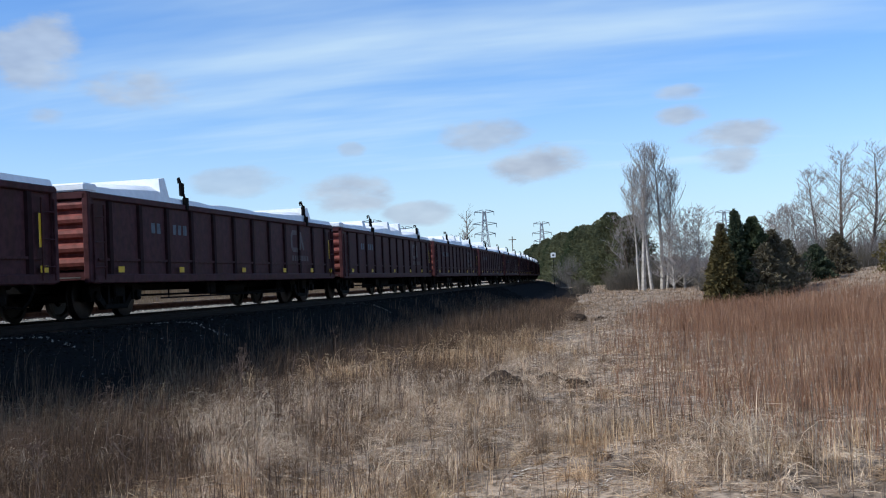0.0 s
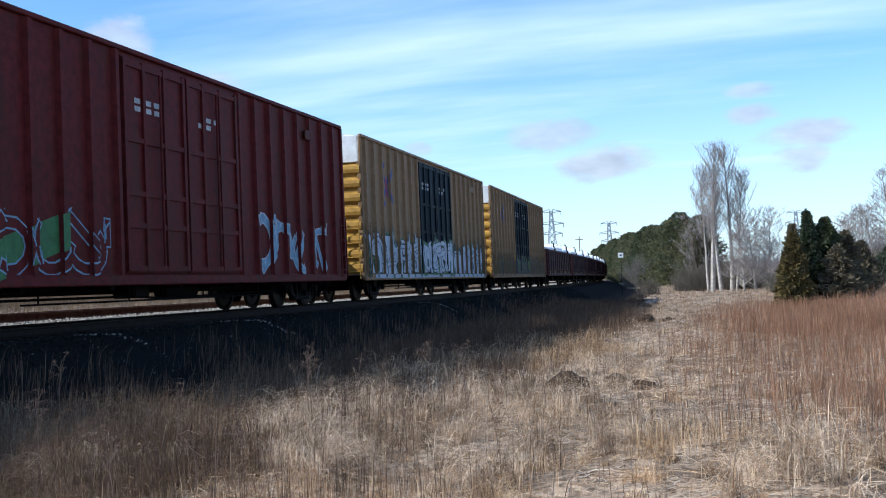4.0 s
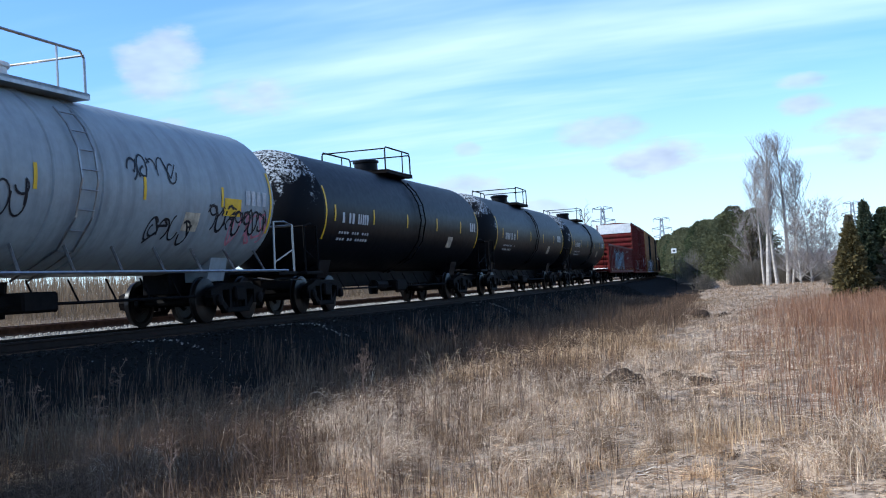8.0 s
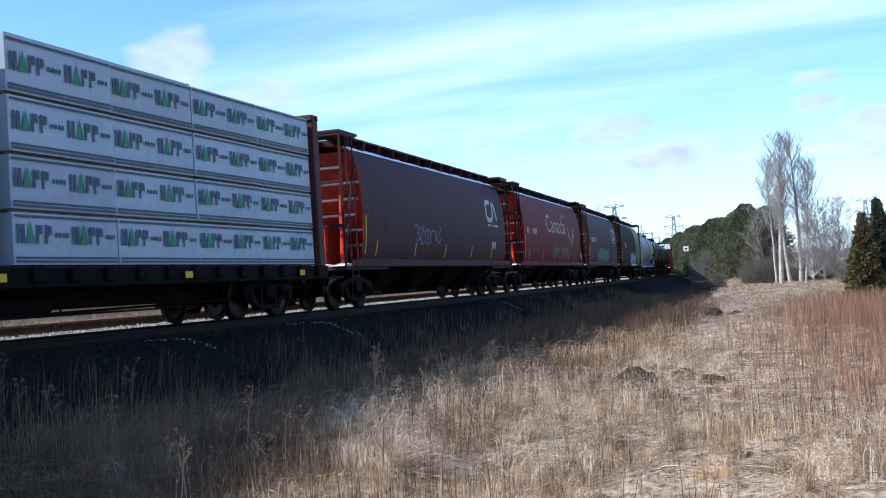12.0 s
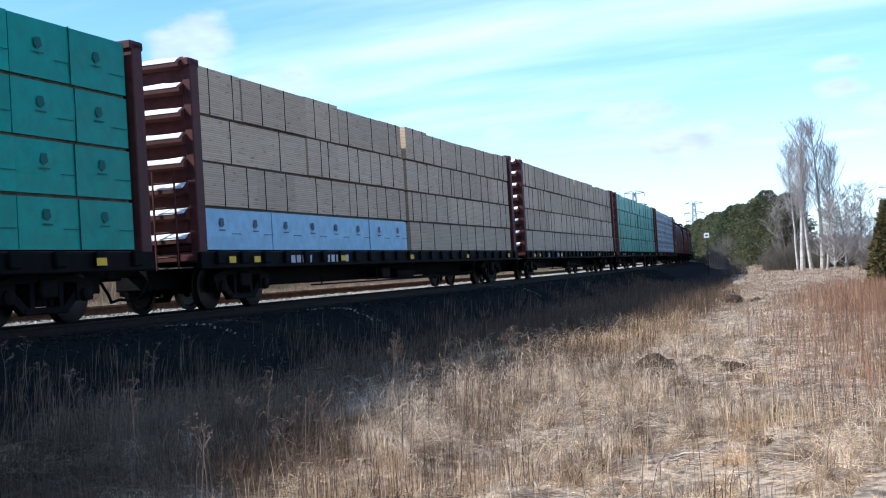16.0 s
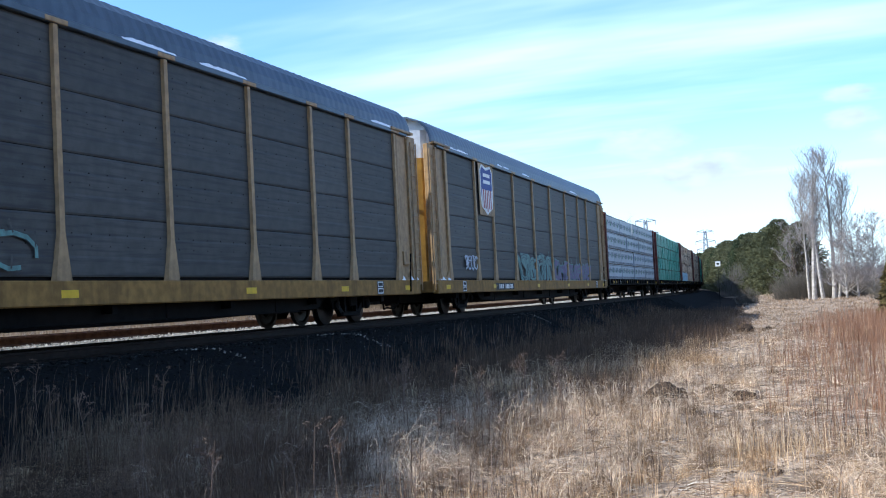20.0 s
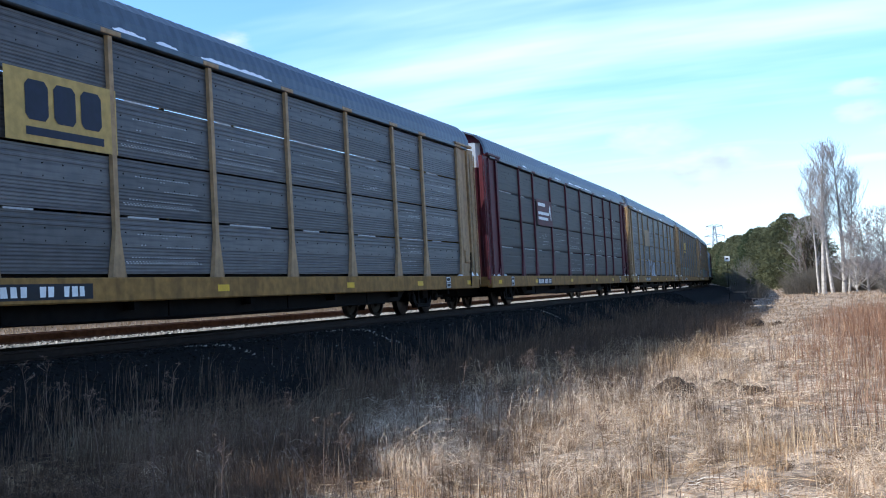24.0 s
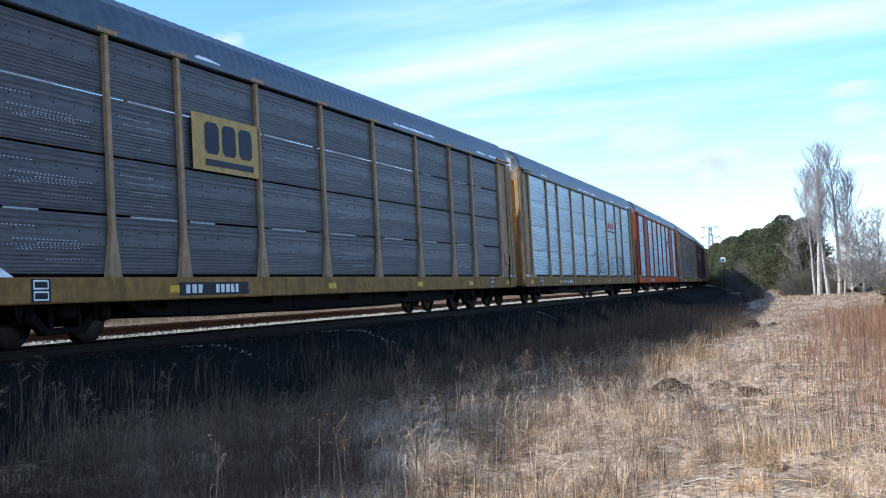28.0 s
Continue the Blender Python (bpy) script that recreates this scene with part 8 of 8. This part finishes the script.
def goldenrod(x, y, tall, seed):
    """A dead tall weed: a stem with curled side shoots and fuzzy heads."""
    rng = random.Random(seed)
    base = float(ground_z(np.array(x), np.array(y)))
    ob = thing("dead_weed", "tall dead weed with fuzzy seed heads", "weed", "tall dead weeds")
    ob.matrix_basis = pose(x, y, base, 0, 0, rng.uniform(0, 360))
    st, hd = Shape(), Shape()
    lean = rng.uniform(-0.12, 0.12)
    pts = [(lean * k * k * tall, 0.04 * math.sin(3 * k), tall * k) for k in (0, 0.25, 0.5, 0.75, 1.0)]
    st.tube(pts, 0.005, 4, 0.0025)
    for i in range(rng.randint(4, 8)):
        k = rng.uniform(0.72, 1.0)
        a, l = rng.uniform(0, 6.28), rng.uniform(0.03, 0.11)
        p = (lean * k * k * tall, 0.04 * math.sin(3 * k), tall * k)
        q_ = (p[0] + math.cos(a) * l, p[1] + math.sin(a) * l, p[2] + rng.uniform(0.04, 0.10))
        st.tube([p, q_], 0.0022, 3)
        for j in range(9):
            d = [rng.gauss(0, 0.016) for _ in range(3)]
            b = (q_[0] + d[0], q_[1] + d[1], q_[2] + d[2] * 0.6)
            hd.tube([b, (b[0] + rng.gauss(0, 0.012), b[1] + rng.gauss(0, 0.012), b[2] + rng.uniform(-0.004, 0.016))], rng.uniform(0.003, 0.006), 3, 0.0015)
    for i in range(rng.randint(2, 5)):
        k, a = rng.uniform(0.2, 0.7), rng.uniform(0, 6.28)
        p = (lean * k * k * tall, 0.04 * math.sin(3 * k), tall * k)
        st.tube([p, (p[0] + math.cos(a) * 0.04, p[1] + math.sin(a) * 0.04, p[2] + 0.01), (p[0] + math.cos(a) * 0.07, p[1] + math.sin(a) * 0.07, p[2] - 0.03)], 0.003, 3, 0.001)
    tagged(part("stem", st, STALK, ob), kind="stuff")
    tagged(part("seed_head", hd, STALK, ob), kind="stuff")


rng = random.Random(77)
for x, y, n_ in ((-5.7, 13.4, 3), (-4.7, 11.5, 3), (-4.4, 12.5, 3), (-4.0, 12.3, 4), (-6.0, 18.7, 1), (-4.8, 20.3, 1), (-9.0, 10.7, 2), (-7.8, 10.2, 2), (-6.6, 8.9, 2), (-5.35, 7.75, 1), (-4.25, 6.9, 2), (-2.75, 9.6, 1), (-3.3, 12.4, 3), (-7.1, 8.1, 2), (-3.7, 7.6, 2), (-4.2, 8.0, 2), (-5.0, 9.4, 2), (-3.5, 10.4, 3)):
    for i in range(n_):
        goldenrod(x + rng.gauss(0, 0.22), y + rng.gauss(0, 0.3), rng.uniform(0.55, 0.92), rng.randrange(10 ** 6))

# Clods of turned earth.
for k, (x, y, l) in enumerate(CLODS):
    rng = random.Random(300 + k)
    sh, rings = Shape(), []
    for j in range(6):
        t = j / 5
        rr = l * (1 - 0.8 * t ** 3) * 0.7
        rings.append([(rr * math.cos(i * 0.524) * rng.uniform(0.75, 1.2), rr * math.sin(i * 0.524) * rng.uniform(0.75, 1.2), (t ** 0.7) * l * 0.62 + rng.uniform(-0.04, 0.04)) for i in range(12)])
    sh.loft(rings)
    ob = tagged(new("earth_clod", sh.mesh("earth_clod", CLOD)), "dark brown clod of turned earth with roots", "earth", "clods in the field")
    ob.matrix_basis = pose(x, y, float(ground_z(np.array(x), np.array(y))) - 0.05, 0, 0, k * 70)


g = np.random.default_rng(83)
own = g.integers(0, 4, 900)
spot = np.array([(-2.90, 17.3, 0.22), (-2.30, 18.2, 0.16), (-1.75, 17.5, 0.2), (-2.7, 16.0, 0.2)])[own]
x, y = spot[:, 0] + g.normal(0, 1, 900) * spot[:, 2], spot[:, 1] + g.normal(0, 1, 900) * spot[:, 2]
arched("dark_roots", "dark brown roots and dead weeds on the clods", DARK_STEM, x, y, g.uniform(0.15, 0.32, 900), g.uniform(0.006, 0.014, 900), g.uniform(0.4, 0.95, 900), g.uniform(0.8, 1.4, 900), g.uniform(0, 6.28, 900), 84, 3)


# ---- trees ----
def branchy(rng, trunk, twigs, p, d, length, r, depth, spread, up):
    """Limbs that divide; the last ones are twigs."""
    pts, n_ = [Vector(p)], 4
    for i in range(n_):
        d = (d + Vector((rng.gauss(0, 0.10), rng.gauss(0, 0.10), up * 0.12))).normalized()
        pts.append(pts[-1] + d * length / n_)
    r = max(r, 0.011)
    (trunk if depth > 1 else twigs).tube(pts, r, 5 if depth > 1 else 3, r * 0.5)
    if depth == 0:
        return
    for i in range(rng.randint(3, 5) if depth > 1 else rng.randint(4, 6)):
        k = rng.uniform(0.25, 1.0)
        at = pts[0].lerp(pts[-1], k) if k < 0.98 else pts[-1]
        at = pts[min(n_, int(k * n_ + 0.5))]
        a = rng.uniform(0, 6.283)
        side_ = Vector((math.cos(a), math.sin(a), rng.uniform(0.1, 0.6)))
        nd = (d * (1 - spread) + side_ * spread).normalized()
        branchy(rng, trunk, twigs, at, nd, length * rng.uniform(0.4, 0.65), r * 0.5, depth - 1, spread, up)


def bare_tree(label, x, y, tall, r, seed, spread, bark, limbs=16, first=0.25, group="", thick=1.0, reach_=1.0):
    rng = random.Random(seed)
    ob = thing("bare_tree", label, "tree", group)
    base = float(ground_z(np.array(x), np.array(y)))
    ob.matrix_basis = pose(x, y, base)
    tr, tw = Shape(), Shape()
    pts = [Vector((0, 0, -0.1))]
    lean = Vector((rng.gauss(0, 0.03), rng.gauss(0, 0.03), 1)).normalized()
    for i in range(8):
        lean = (lean + Vector((rng.gauss(0, 0.04), rng.gauss(0, 0.04), 0.1))).normalized()
        pts.append(pts[-1] + lean * tall / 8)
    tr.tube(pts, r, 8, r * 0.15)
    for i in range(limbs):
        k = first + (1 - first) * (i + rng.random()) / limbs
        f = min(7.999, k * 8)
        at = pts[int(f)].lerp(pts[int(f) + 1], f - int(f))
        a = rng.uniform(0, 6.283)
        d = Vector((math.cos(a) * spread, math.sin(a) * spread, 1 - spread * 0.6)).normalized()
        l = reach_ * tall * rng.uniform(0.16, 0.30) * (1.15 - k * 0.75)
        branchy(rng, tr, tw, at, d, l, max(0.012, r * 0.30 * (1.1 - k)) * thick, 2, 0.42 if spread < 0.6 else 0.55, 0.9 if spread < 0.6 else 0.3)
    part("trunk", tr, bark, ob)
    part("crown", tw, TWIG, ob)
    return ob


def poplar(x, y, tall, r, seed, lean, reach_):
    """A tall bare tree: a pale trunk, steep limbs and a brush of fine upright twigs."""
    rng = random.Random(seed)
    ob = thing("bare_tree", "tall bare poplar with pale trunk and upright twigs", "tree", "bare poplars")
    ob.matrix_basis = pose(x, y, float(ground_z(np.array(x), np.array(y))))
    tr, tw = Shape(), Shape()
    pts = [Vector((0, 0, -0.1))]
    d = Vector((lean, 0, 1)).normalized()
    for i in range(9):
        d = (d + Vector((rng.gauss(0, 0.025), rng.gauss(0, 0.025), 0.05))).normalized()
        pts.append(pts[-1] + d * tall / 9)
    tr.tube(pts, r, 8, r * 0.12)
    for i in range(40):
        k = 0.40 + 0.58 * ((i + rng.random()) / 40) ** 0.9
        f = min(8.999, k * 9)
        at = pts[int(f)].lerp(pts[int(f) + 1], f - int(f))
        a = rng.uniform(0, 6.283)
        out = rng.uniform(0.55, 2.0) * reach_ * (1.2 - 0.6 * k)
        d = Vector((math.cos(a) * out + lean, math.sin(a) * out, 1)).normalized()
        l = min(tall * rng.uniform(0.12, 0.27), (1.02 - k) * tall + 0.6)
        limb = [at]
        for j in range(4):
            d = (d + Vector((rng.gauss(0, 0.07), rng.gauss(0, 0.07), 0.24))).normalized()
            limb.append(limb[-1] + d * l / 4)
        tr.tube(limb, max(0.016, r * 0.24 * (1.1 - k)), 4, 0.010)
        for j in range(13):
            q_ = rng.uniform(0.1, 1.0) * 4
            b = limb[min(3, int(q_))].lerp(limb[min(3, int(q_)) + 1], min(1.0, q_ - min(3, int(q_))))
            a2 = rng.uniform(0, 6.283)
            e = Vector((math.cos(a2) * 0.85, math.sin(a2) * 0.85, 1)).normalized()
            m_ = b + e * rng.uniform(0.3, 0.6)
            tip = m_ + (e + Vector((rng.gauss(0, 0.12), rng.gauss(0, 0.12), 0.3))).normalized() * rng.uniform(0.3, 0.8)
            tw.tube([b, m_, tip], 0.0095, 3, 0.004)
            tw.tube([m_, m_ + Vector((rng.gauss(0, 0.16), rng.gauss(0, 0.16), rng.uniform(0.3, 0.6)))], 0.008, 3, 0.004)
    part("trunk", tr, BARK_PALE, ob)
    part("crown", tw, TWIG, ob)


for k, (x, y, t, r, lean, reach_) in enumerate(((-3.85, 101, 11.7, 0.23, 0.04, 1.05), (-3.1, 100, 8.6, 0.17, -0.08, 0.9), (-2.25, 101, 11.8, 0.21, 0.04, 1.0), (-4.3, 102.5, 10.2, 0.12, -0.04, 1.25), (-1.9, 102.5, 9.6, 0.11, 0.09, 1.1))):
    poplar(x, y, t, r, 400 + k, lean, reach_)
for k, (x, y, t, r, sp, first) in enumerate(((11.2, 88, 8.6, 0.17, 0.75, 0.18), (13.4, 90, 9.0, 0.17, 0.75, 0.18), (9.6, 90, 7.9, 0.13, 0.75, 0.15), (16.5, 88, 7.9, 0.15, 0.75, 0.18), (-0.3, 99, 6.1, 0.10, 0.95, 0.04), (0.9, 101, 6.4, 0.10, 0.95, 0.05), (-1.2, 98, 5.2, 0.09, 0.9, 0.05), (7.4, 88, 5.3, 0.1, 0.85, 0.08), (6.3, 92, 4.9, 0.09, 0.85, 0.08), (8.6, 94, 5.6, 0.1, 0.85, 0.1), (19.5, 92, 8.0, 0.15, 0.75, 0.18), (-5.6, 112, 7.0, 0.11, 0.8, 0.1))):
    bare_tree("bare deciduous tree with spreading grey twigs", x, y, t, r, 430 + k, sp, BARK_PALE if first < 0.1 else BARK, 80 if first < 0.1 else 46, first, "bare trees of the wood edge", 0.9, 1.5 if first < 0.1 else 1.25)


def conifer(label, x, y, tall, radius, mat, seed, group, ragged=0.25, count=2600, blade=0.16, foot=0.02, power=0.85):
    """A tapering evergreen of many small sprays set round a trunk."""
    rng = np.random.default_rng(seed)
    ob = thing("evergreen_tree", label, "tree", group)
    base = float(ground_z(np.array(x), np.array(y)))
    ob.matrix_basis = pose(x, y, base)
    part("trunk", Shape().tube([(0, 0, -0.1), (0, 0, tall * 0.5), (0, 0, tall * 0.97)], tall * 0.016 + 0.03, 7, 0.02), BARK, ob)
    k = rng.random(count) ** 1.25
    a = rng.uniform(0, 2 * np.pi, count)
    lobes = 1 + ragged * np.sin(a * 3 + k * 17 + seed) + ragged * 0.7 * np.sin(a * 5 - k * 29)
    reach = radius * (1 - k) ** power * lobes
    rr = reach * np.sqrt(rng.uniform(0.25, 1.0, count))
    c = np.stack([np.cos(a) * rr, np.sin(a) * rr, (foot + (1 - foot) * k) * tall + rng.normal(0, 0.05, count) - rr * 0.12], -1)
    out = np.stack([np.cos(a), np.sin(a), rng.uniform(-0.5, 0.9, count)], -1) + rng.normal(0, 0.45, (count, 3))
    out /= np.linalg.norm(out, axis=1)[:, None]
    across = np.cross(out, rng.normal(0, 1, (count, 3)))
    across /= np.linalg.norm(across, axis=1)[:, None]
    l = blade * rng.uniform(0.6, 1.5, count)[:, None]
    co = np.stack([c - across * l * 0.35, c + across * l * 0.35, c + out * l + across * l * 0.12, c + out * l * 1.15 - across * l * 0.2], 1)
    me = raw_mesh("crown", co.reshape(-1, 3), np.arange(count * 4).reshape(-1, 4))
    me.materials.append(mat)
    part("crown", me, mat, ob)
    return ob


EVERGREENS = ((1.66, 57.0, 3.5, 0.66, CEDAR_RUSTY), (1.30, 58.2, 2.4, 0.42, CEDAR_RUSTY), (2.40, 58.5, 4.55, 0.50, SPRUCE), (3.25, 59.0, 4.15, 1.05, CEDAR_DARK), (2.55, 60.5, 3.6, 1.1, CEDAR_DARK), (4.25, 60.0, 3.3, 0.95, CEDAR_DULL), (3.7, 58.0, 2.7, 0.95, CEDAR_DULL), (1.75, 60.5, 4.0, 0.55, CEDAR_DULL), (7.40, 71.0, 2.15, 0.98, SPRUCE), (12.6, 70.0, 4.3, 1.5, CEDAR_RUSTY), (13.8, 71.0, 4.6, 1.4, CEDAR_RUSTY), (9.3, 76.0, 2.4, 1.1, CEDAR_DULL), (5.3, 64.0, 2.6, 0.8, CEDAR_DULL))
SORT = {"dark_spruce_foliage": "dark green spruce with a dense crown", "rusty_cedar_foliage": "rusty olive cedar with a ragged crown", "dark_cedar_foliage": "dark olive green cedar with a full crown", "dull_cedar_foliage": "dull olive brown cedar with a thin crown"}
for k, (x, y, t, r, m) in enumerate(EVERGREENS):
    conifer(SORT[m.name], x, y, t, r, m, 500 + k, "evergreens of the field edge", 0.46, 9000 if m is not CEDAR_DULL else 3600, 0.14, 0.0, 0.60)
# The long row beside the track, which goes on beyond the bend.
for k in range(-9, 30):
    y = 205 - k * 3.4
    x = -25.5 + k * 0.687 + (0.6 if k % 2 else -0.8)
    far_k = 1.25
    while track_q(np.array(x * far_k), np.array(y * far_k))[0] < 8.0 and far_k < 2.4:
        far_k *= 1.03
    x, y = x * far_k, y * far_k
    t = (8.4 + 0.4 * math.sin(k * 2.3)) * far_k / 1.25
    t -= max(0.0, float(ground_z(np.array(x), np.array(y))) + 1.1) * 0.9
    conifer("olive green cedar in a dense row", x, y, t, 3.3 * far_k / 1.25, CEDAR if k % 5 else CEDAR_DARK, 560 + k, "row of cedars beside the track", 0.16, 8500, 0.21 * far_k / 1.25, 0.0, 0.40)
for k, (x, y, t, r) in enumerate(((-7.6, 135, 7.4, 1.9), (-10.6, 150, 7.0, 2.0), (-5.2, 113, 6.0, 1.4), (-14.0, 165, 6.4, 2.2), (-8.8, 140, 5.4, 1.8))):
    conifer("dull olive brown cedar with a thin crown", x, y, t, r, CEDAR_DULL, 610 + k, "row of cedars beside the track", 0.30, 5200, 0.15, 0.0, 0.55)


def thicket(label, x, y, wide, tall, mat, seed, count=240):
    """A bush of many thin stems."""
    rng = random.Random(seed)
    ob = thing("shrub", label, "shrub", "shrubs of the wood edge")
    ob.matrix_basis = pose(x, y, float(ground_z(np.array(x), np.array(y))))
    sh = Shape()
    for i in range(count):
        a, q_ = rng.uniform(0, 6.283), rng.random() ** 0.6
        p = (math.cos(a) * q_ * wide * 0.5, math.sin(a) * q_ * wide * 0.5, 0)
        h = tall * rng.uniform(0.5, 1.0) * (1 - 0.45 * q_ * q_)
        t_ = (p[0] * 1.35 + rng.gauss(0, 0.15), p[1] * 1.35 + rng.gauss(0, 0.15), h)
        m_ = (p[0] * 1.1 + rng.gauss(0, 0.1), p[1] * 1.1 + rng.gauss(0, 0.1), h * 0.5)
        sh.tube([p, m_, t_], 0.018, 3, 0.006)
        b = Vector(m_).lerp(Vector(t_), rng.random())
        sh.tube([b, b + Vector((rng.gauss(0, 0.3), rng.gauss(0, 0.3), rng.uniform(0.1, 0.5)))], 0.010, 3, 0.004)
    part("crown", sh, mat, ob)


rng = random.Random(9)
for k in range(40):
    az = rng.uniform(-3.9, 9.5)
    d = rng.uniform(150, 175) if az < -3.2 else rng.uniform(105, 117) if az < 0.5 else rng.uniform(84, 112) if az > 4 else rng.uniform(66, 90)
    thicket("grey-brown leafless thicket at the wood edge", math.tan(radians(az)) * d, d, rng.uniform(2.0, 4.5), rng.uniform(1.4, 3.2), BRUSH, 600 + k, 300)
thicket("small bare bush in the pale grass", math.tan(radians(-5.3)) * 96, 96, 1.8, 1.5, BRUSH, 660, 160)
for k in range(17):
    az = -5.6 + 0.30 * k + rng.uniform(-0.2, 0.2)
    d = rng.uniform(150, 178) if az < -3.2 else rng.uniform(106, 118)
    thicket("grey leafless brush behind the poplars", math.tan(radians(az)) * d, d, rng.uniform(2.5, 4.5) * d / 110, rng.uniform(1.8, 3.9) * d / 118, BRUSH_GREY if k % 3 == 0 else BRUSH, 700 + k, 420)
for k in range(12):
    az = 3.4 + 0.75 * k + rng.uniform(-0.2, 0.2)
    d = rng.uniform(88, 100)
    thicket("tall grey leafless brush at the wood edge", math.tan(radians(az)) * d, d, rng.uniform(3.0, 4.5), rng.uniform(2.8, 4.6), TWIG if k % 2 else BRUSH_GREY, 730 + k, 420)
# A far wood closes the distance.
g = np.random.default_rng(31)
far = Shape()
rngf = random.Random(12)
for k in range(900):
    az = radians(rngf.uniform(-34, 24))
    if radians(-9.5) < az < radians(-4):
        continue
    d = rngf.uniform(330, 520)
    h = rngf.uniform(3.0, 6.0) * (0.6 if az < radians(-9) else 1.0)
    x, y = math.sin(az) * d, math.cos(az) * d
    for j in range(5):
        xx, yy = x + rngf.gauss(0, 2), y + rngf.gauss(0, 2)
        hh = h * rngf.uniform(0.5, 1.05)
        ww = rngf.uniform(0.8, 1.8)
        far.face((xx - ww, yy, -1.0), (xx + ww, yy, -1.0), (xx + ww * 0.9, yy, hh * 0.6), (xx + rngf.gauss(0, 0.5), yy, hh), (xx - ww * 0.9, yy, hh * 0.55))
tagged(new("far_wood", far.mesh("far_wood", TWIG)), "far grey-brown leafless wood on the horizon", "wood", kind="stuff")


# ---- sign, pylons, poles ----
sg = thing("trackside_sign", "small white trackside board on a dark post", "sign")
p0 = (-11.55, 100.0)
base = float(ground_z(np.array(p0[0]), np.array(p0[1])))
sg.matrix_basis = pose(p0[0], p0[1], base, 0, 0, 8)
part("post", Shape().tube([(0, 0, -0.1), (0, 0, 2.36 - base)], 0.022, 7), IRON, sg)
part("board", Shape().box(-0.22, 0.22, -0.05, -0.02, 2.12 - base, 2.55 - base, 0.01), WHITE, sg, "white board")
part("board_mark", Shape().box(-0.10, 0.10, -0.058, -0.051, 2.27 - base, 2.40 - base), LINE_BLACK, sg)


def pylon(az, dist, tall, seed):
    """A lattice transmission tower with cross arms."""
    ob = thing("pylon", "grey lattice transmission tower in the distance", "pylon", "row of pylons")
    a = radians(az)
    ob.matrix_basis = pose(math.sin(a) * dist, math.cos(a) * dist, -1.0, 0, 0, -az + seed)
    sh = Shape()
    half = lambda k: 4.2 * (1 - k) ** 1.3 + 0.9
    levels = [0, 0.18, 0.34, 0.48, 0.6, 0.7, 0.8, 0.9, 1.0]
    for i, (k0, k1) in enumerate(zip(levels, levels[1:])):
        for e in (-1, 1):
            for f in (-1, 1):
                sh.tube([(e * half(k0), f * half(k0), k0 * tall), (e * half(k1), f * half(k1), k1 * tall)], 0.28, 4)
            for s_ in (-1, 1):
                sh.tube([(-s_ * half(k0), e * half(k0), k0 * tall), (s_ * half(k1), e * half(k1), k1 * tall)], 0.17, 3)
    part("tower", sh, LATTICE, ob)
    for k, l in ((0.97, 7.0), (0.80, 8.5), (0.66, 7.5)):
        ar = Shape()
        for e in (-1, 1):
            ar.tube([(e * half(k), 0, k * tall), (e * l, 0, k * tall + 0.8)], 0.26, 4)
            ar.tube([(e * half(k), 0, k * tall + 2.2), (e * l, 0, k * tall + 0.9)], 0.22, 4)
            ar.tube([(e * l, 0, k * tall + 0.8), (e * l, 0, k * tall - 2.0)], 0.2, 4)
        part("cross_arm", ar, LATTICE, ob)


for az, d in ((-9.95, 800), (-7.1, 1010), (1.85, 980), (-15.6, 860), (-14.0, 980)):
    pylon(az, d, 50, 12)
pl = thing("utility_pole", "thin dark utility pole in the distance", "pole")
pl.matrix_basis = pose(-math.sin(radians(8.6)) * 420, math.cos(radians(8.6)) * 420, -1)
part("pole", Shape().tube([(0, 0, 0), (0, 0, 17)], 0.22, 6, 0.15), BARK, pl)
part("cross_arm", Shape().box(-1.4, 1.4, -0.1, 0.1, 15.6, 15.9), BARK, pl)
bare_tree("far bare tree above the train", -math.sin(radians(11.0)) * 330, math.cos(radians(11.0)) * 330, 20, 0.4, 471, 0.7, BARK, 14, 0.3, "", 2.5)


# ---- what moves ----
def along(s0, t):
    s = s0 + PACE * t + GAIN * ((t - 14) ** 2 - 196) / 100
    p = on_track(s, 0, 0)
    return pose(p.x, p.y, p.z, 0, 0, math.degrees(heading_at(s)))


def motions():
    for car_, s0 in TRAIN:
        walk(car_, [(t, along(s0, t)) for t in range(0, 29, 2)])


motions()
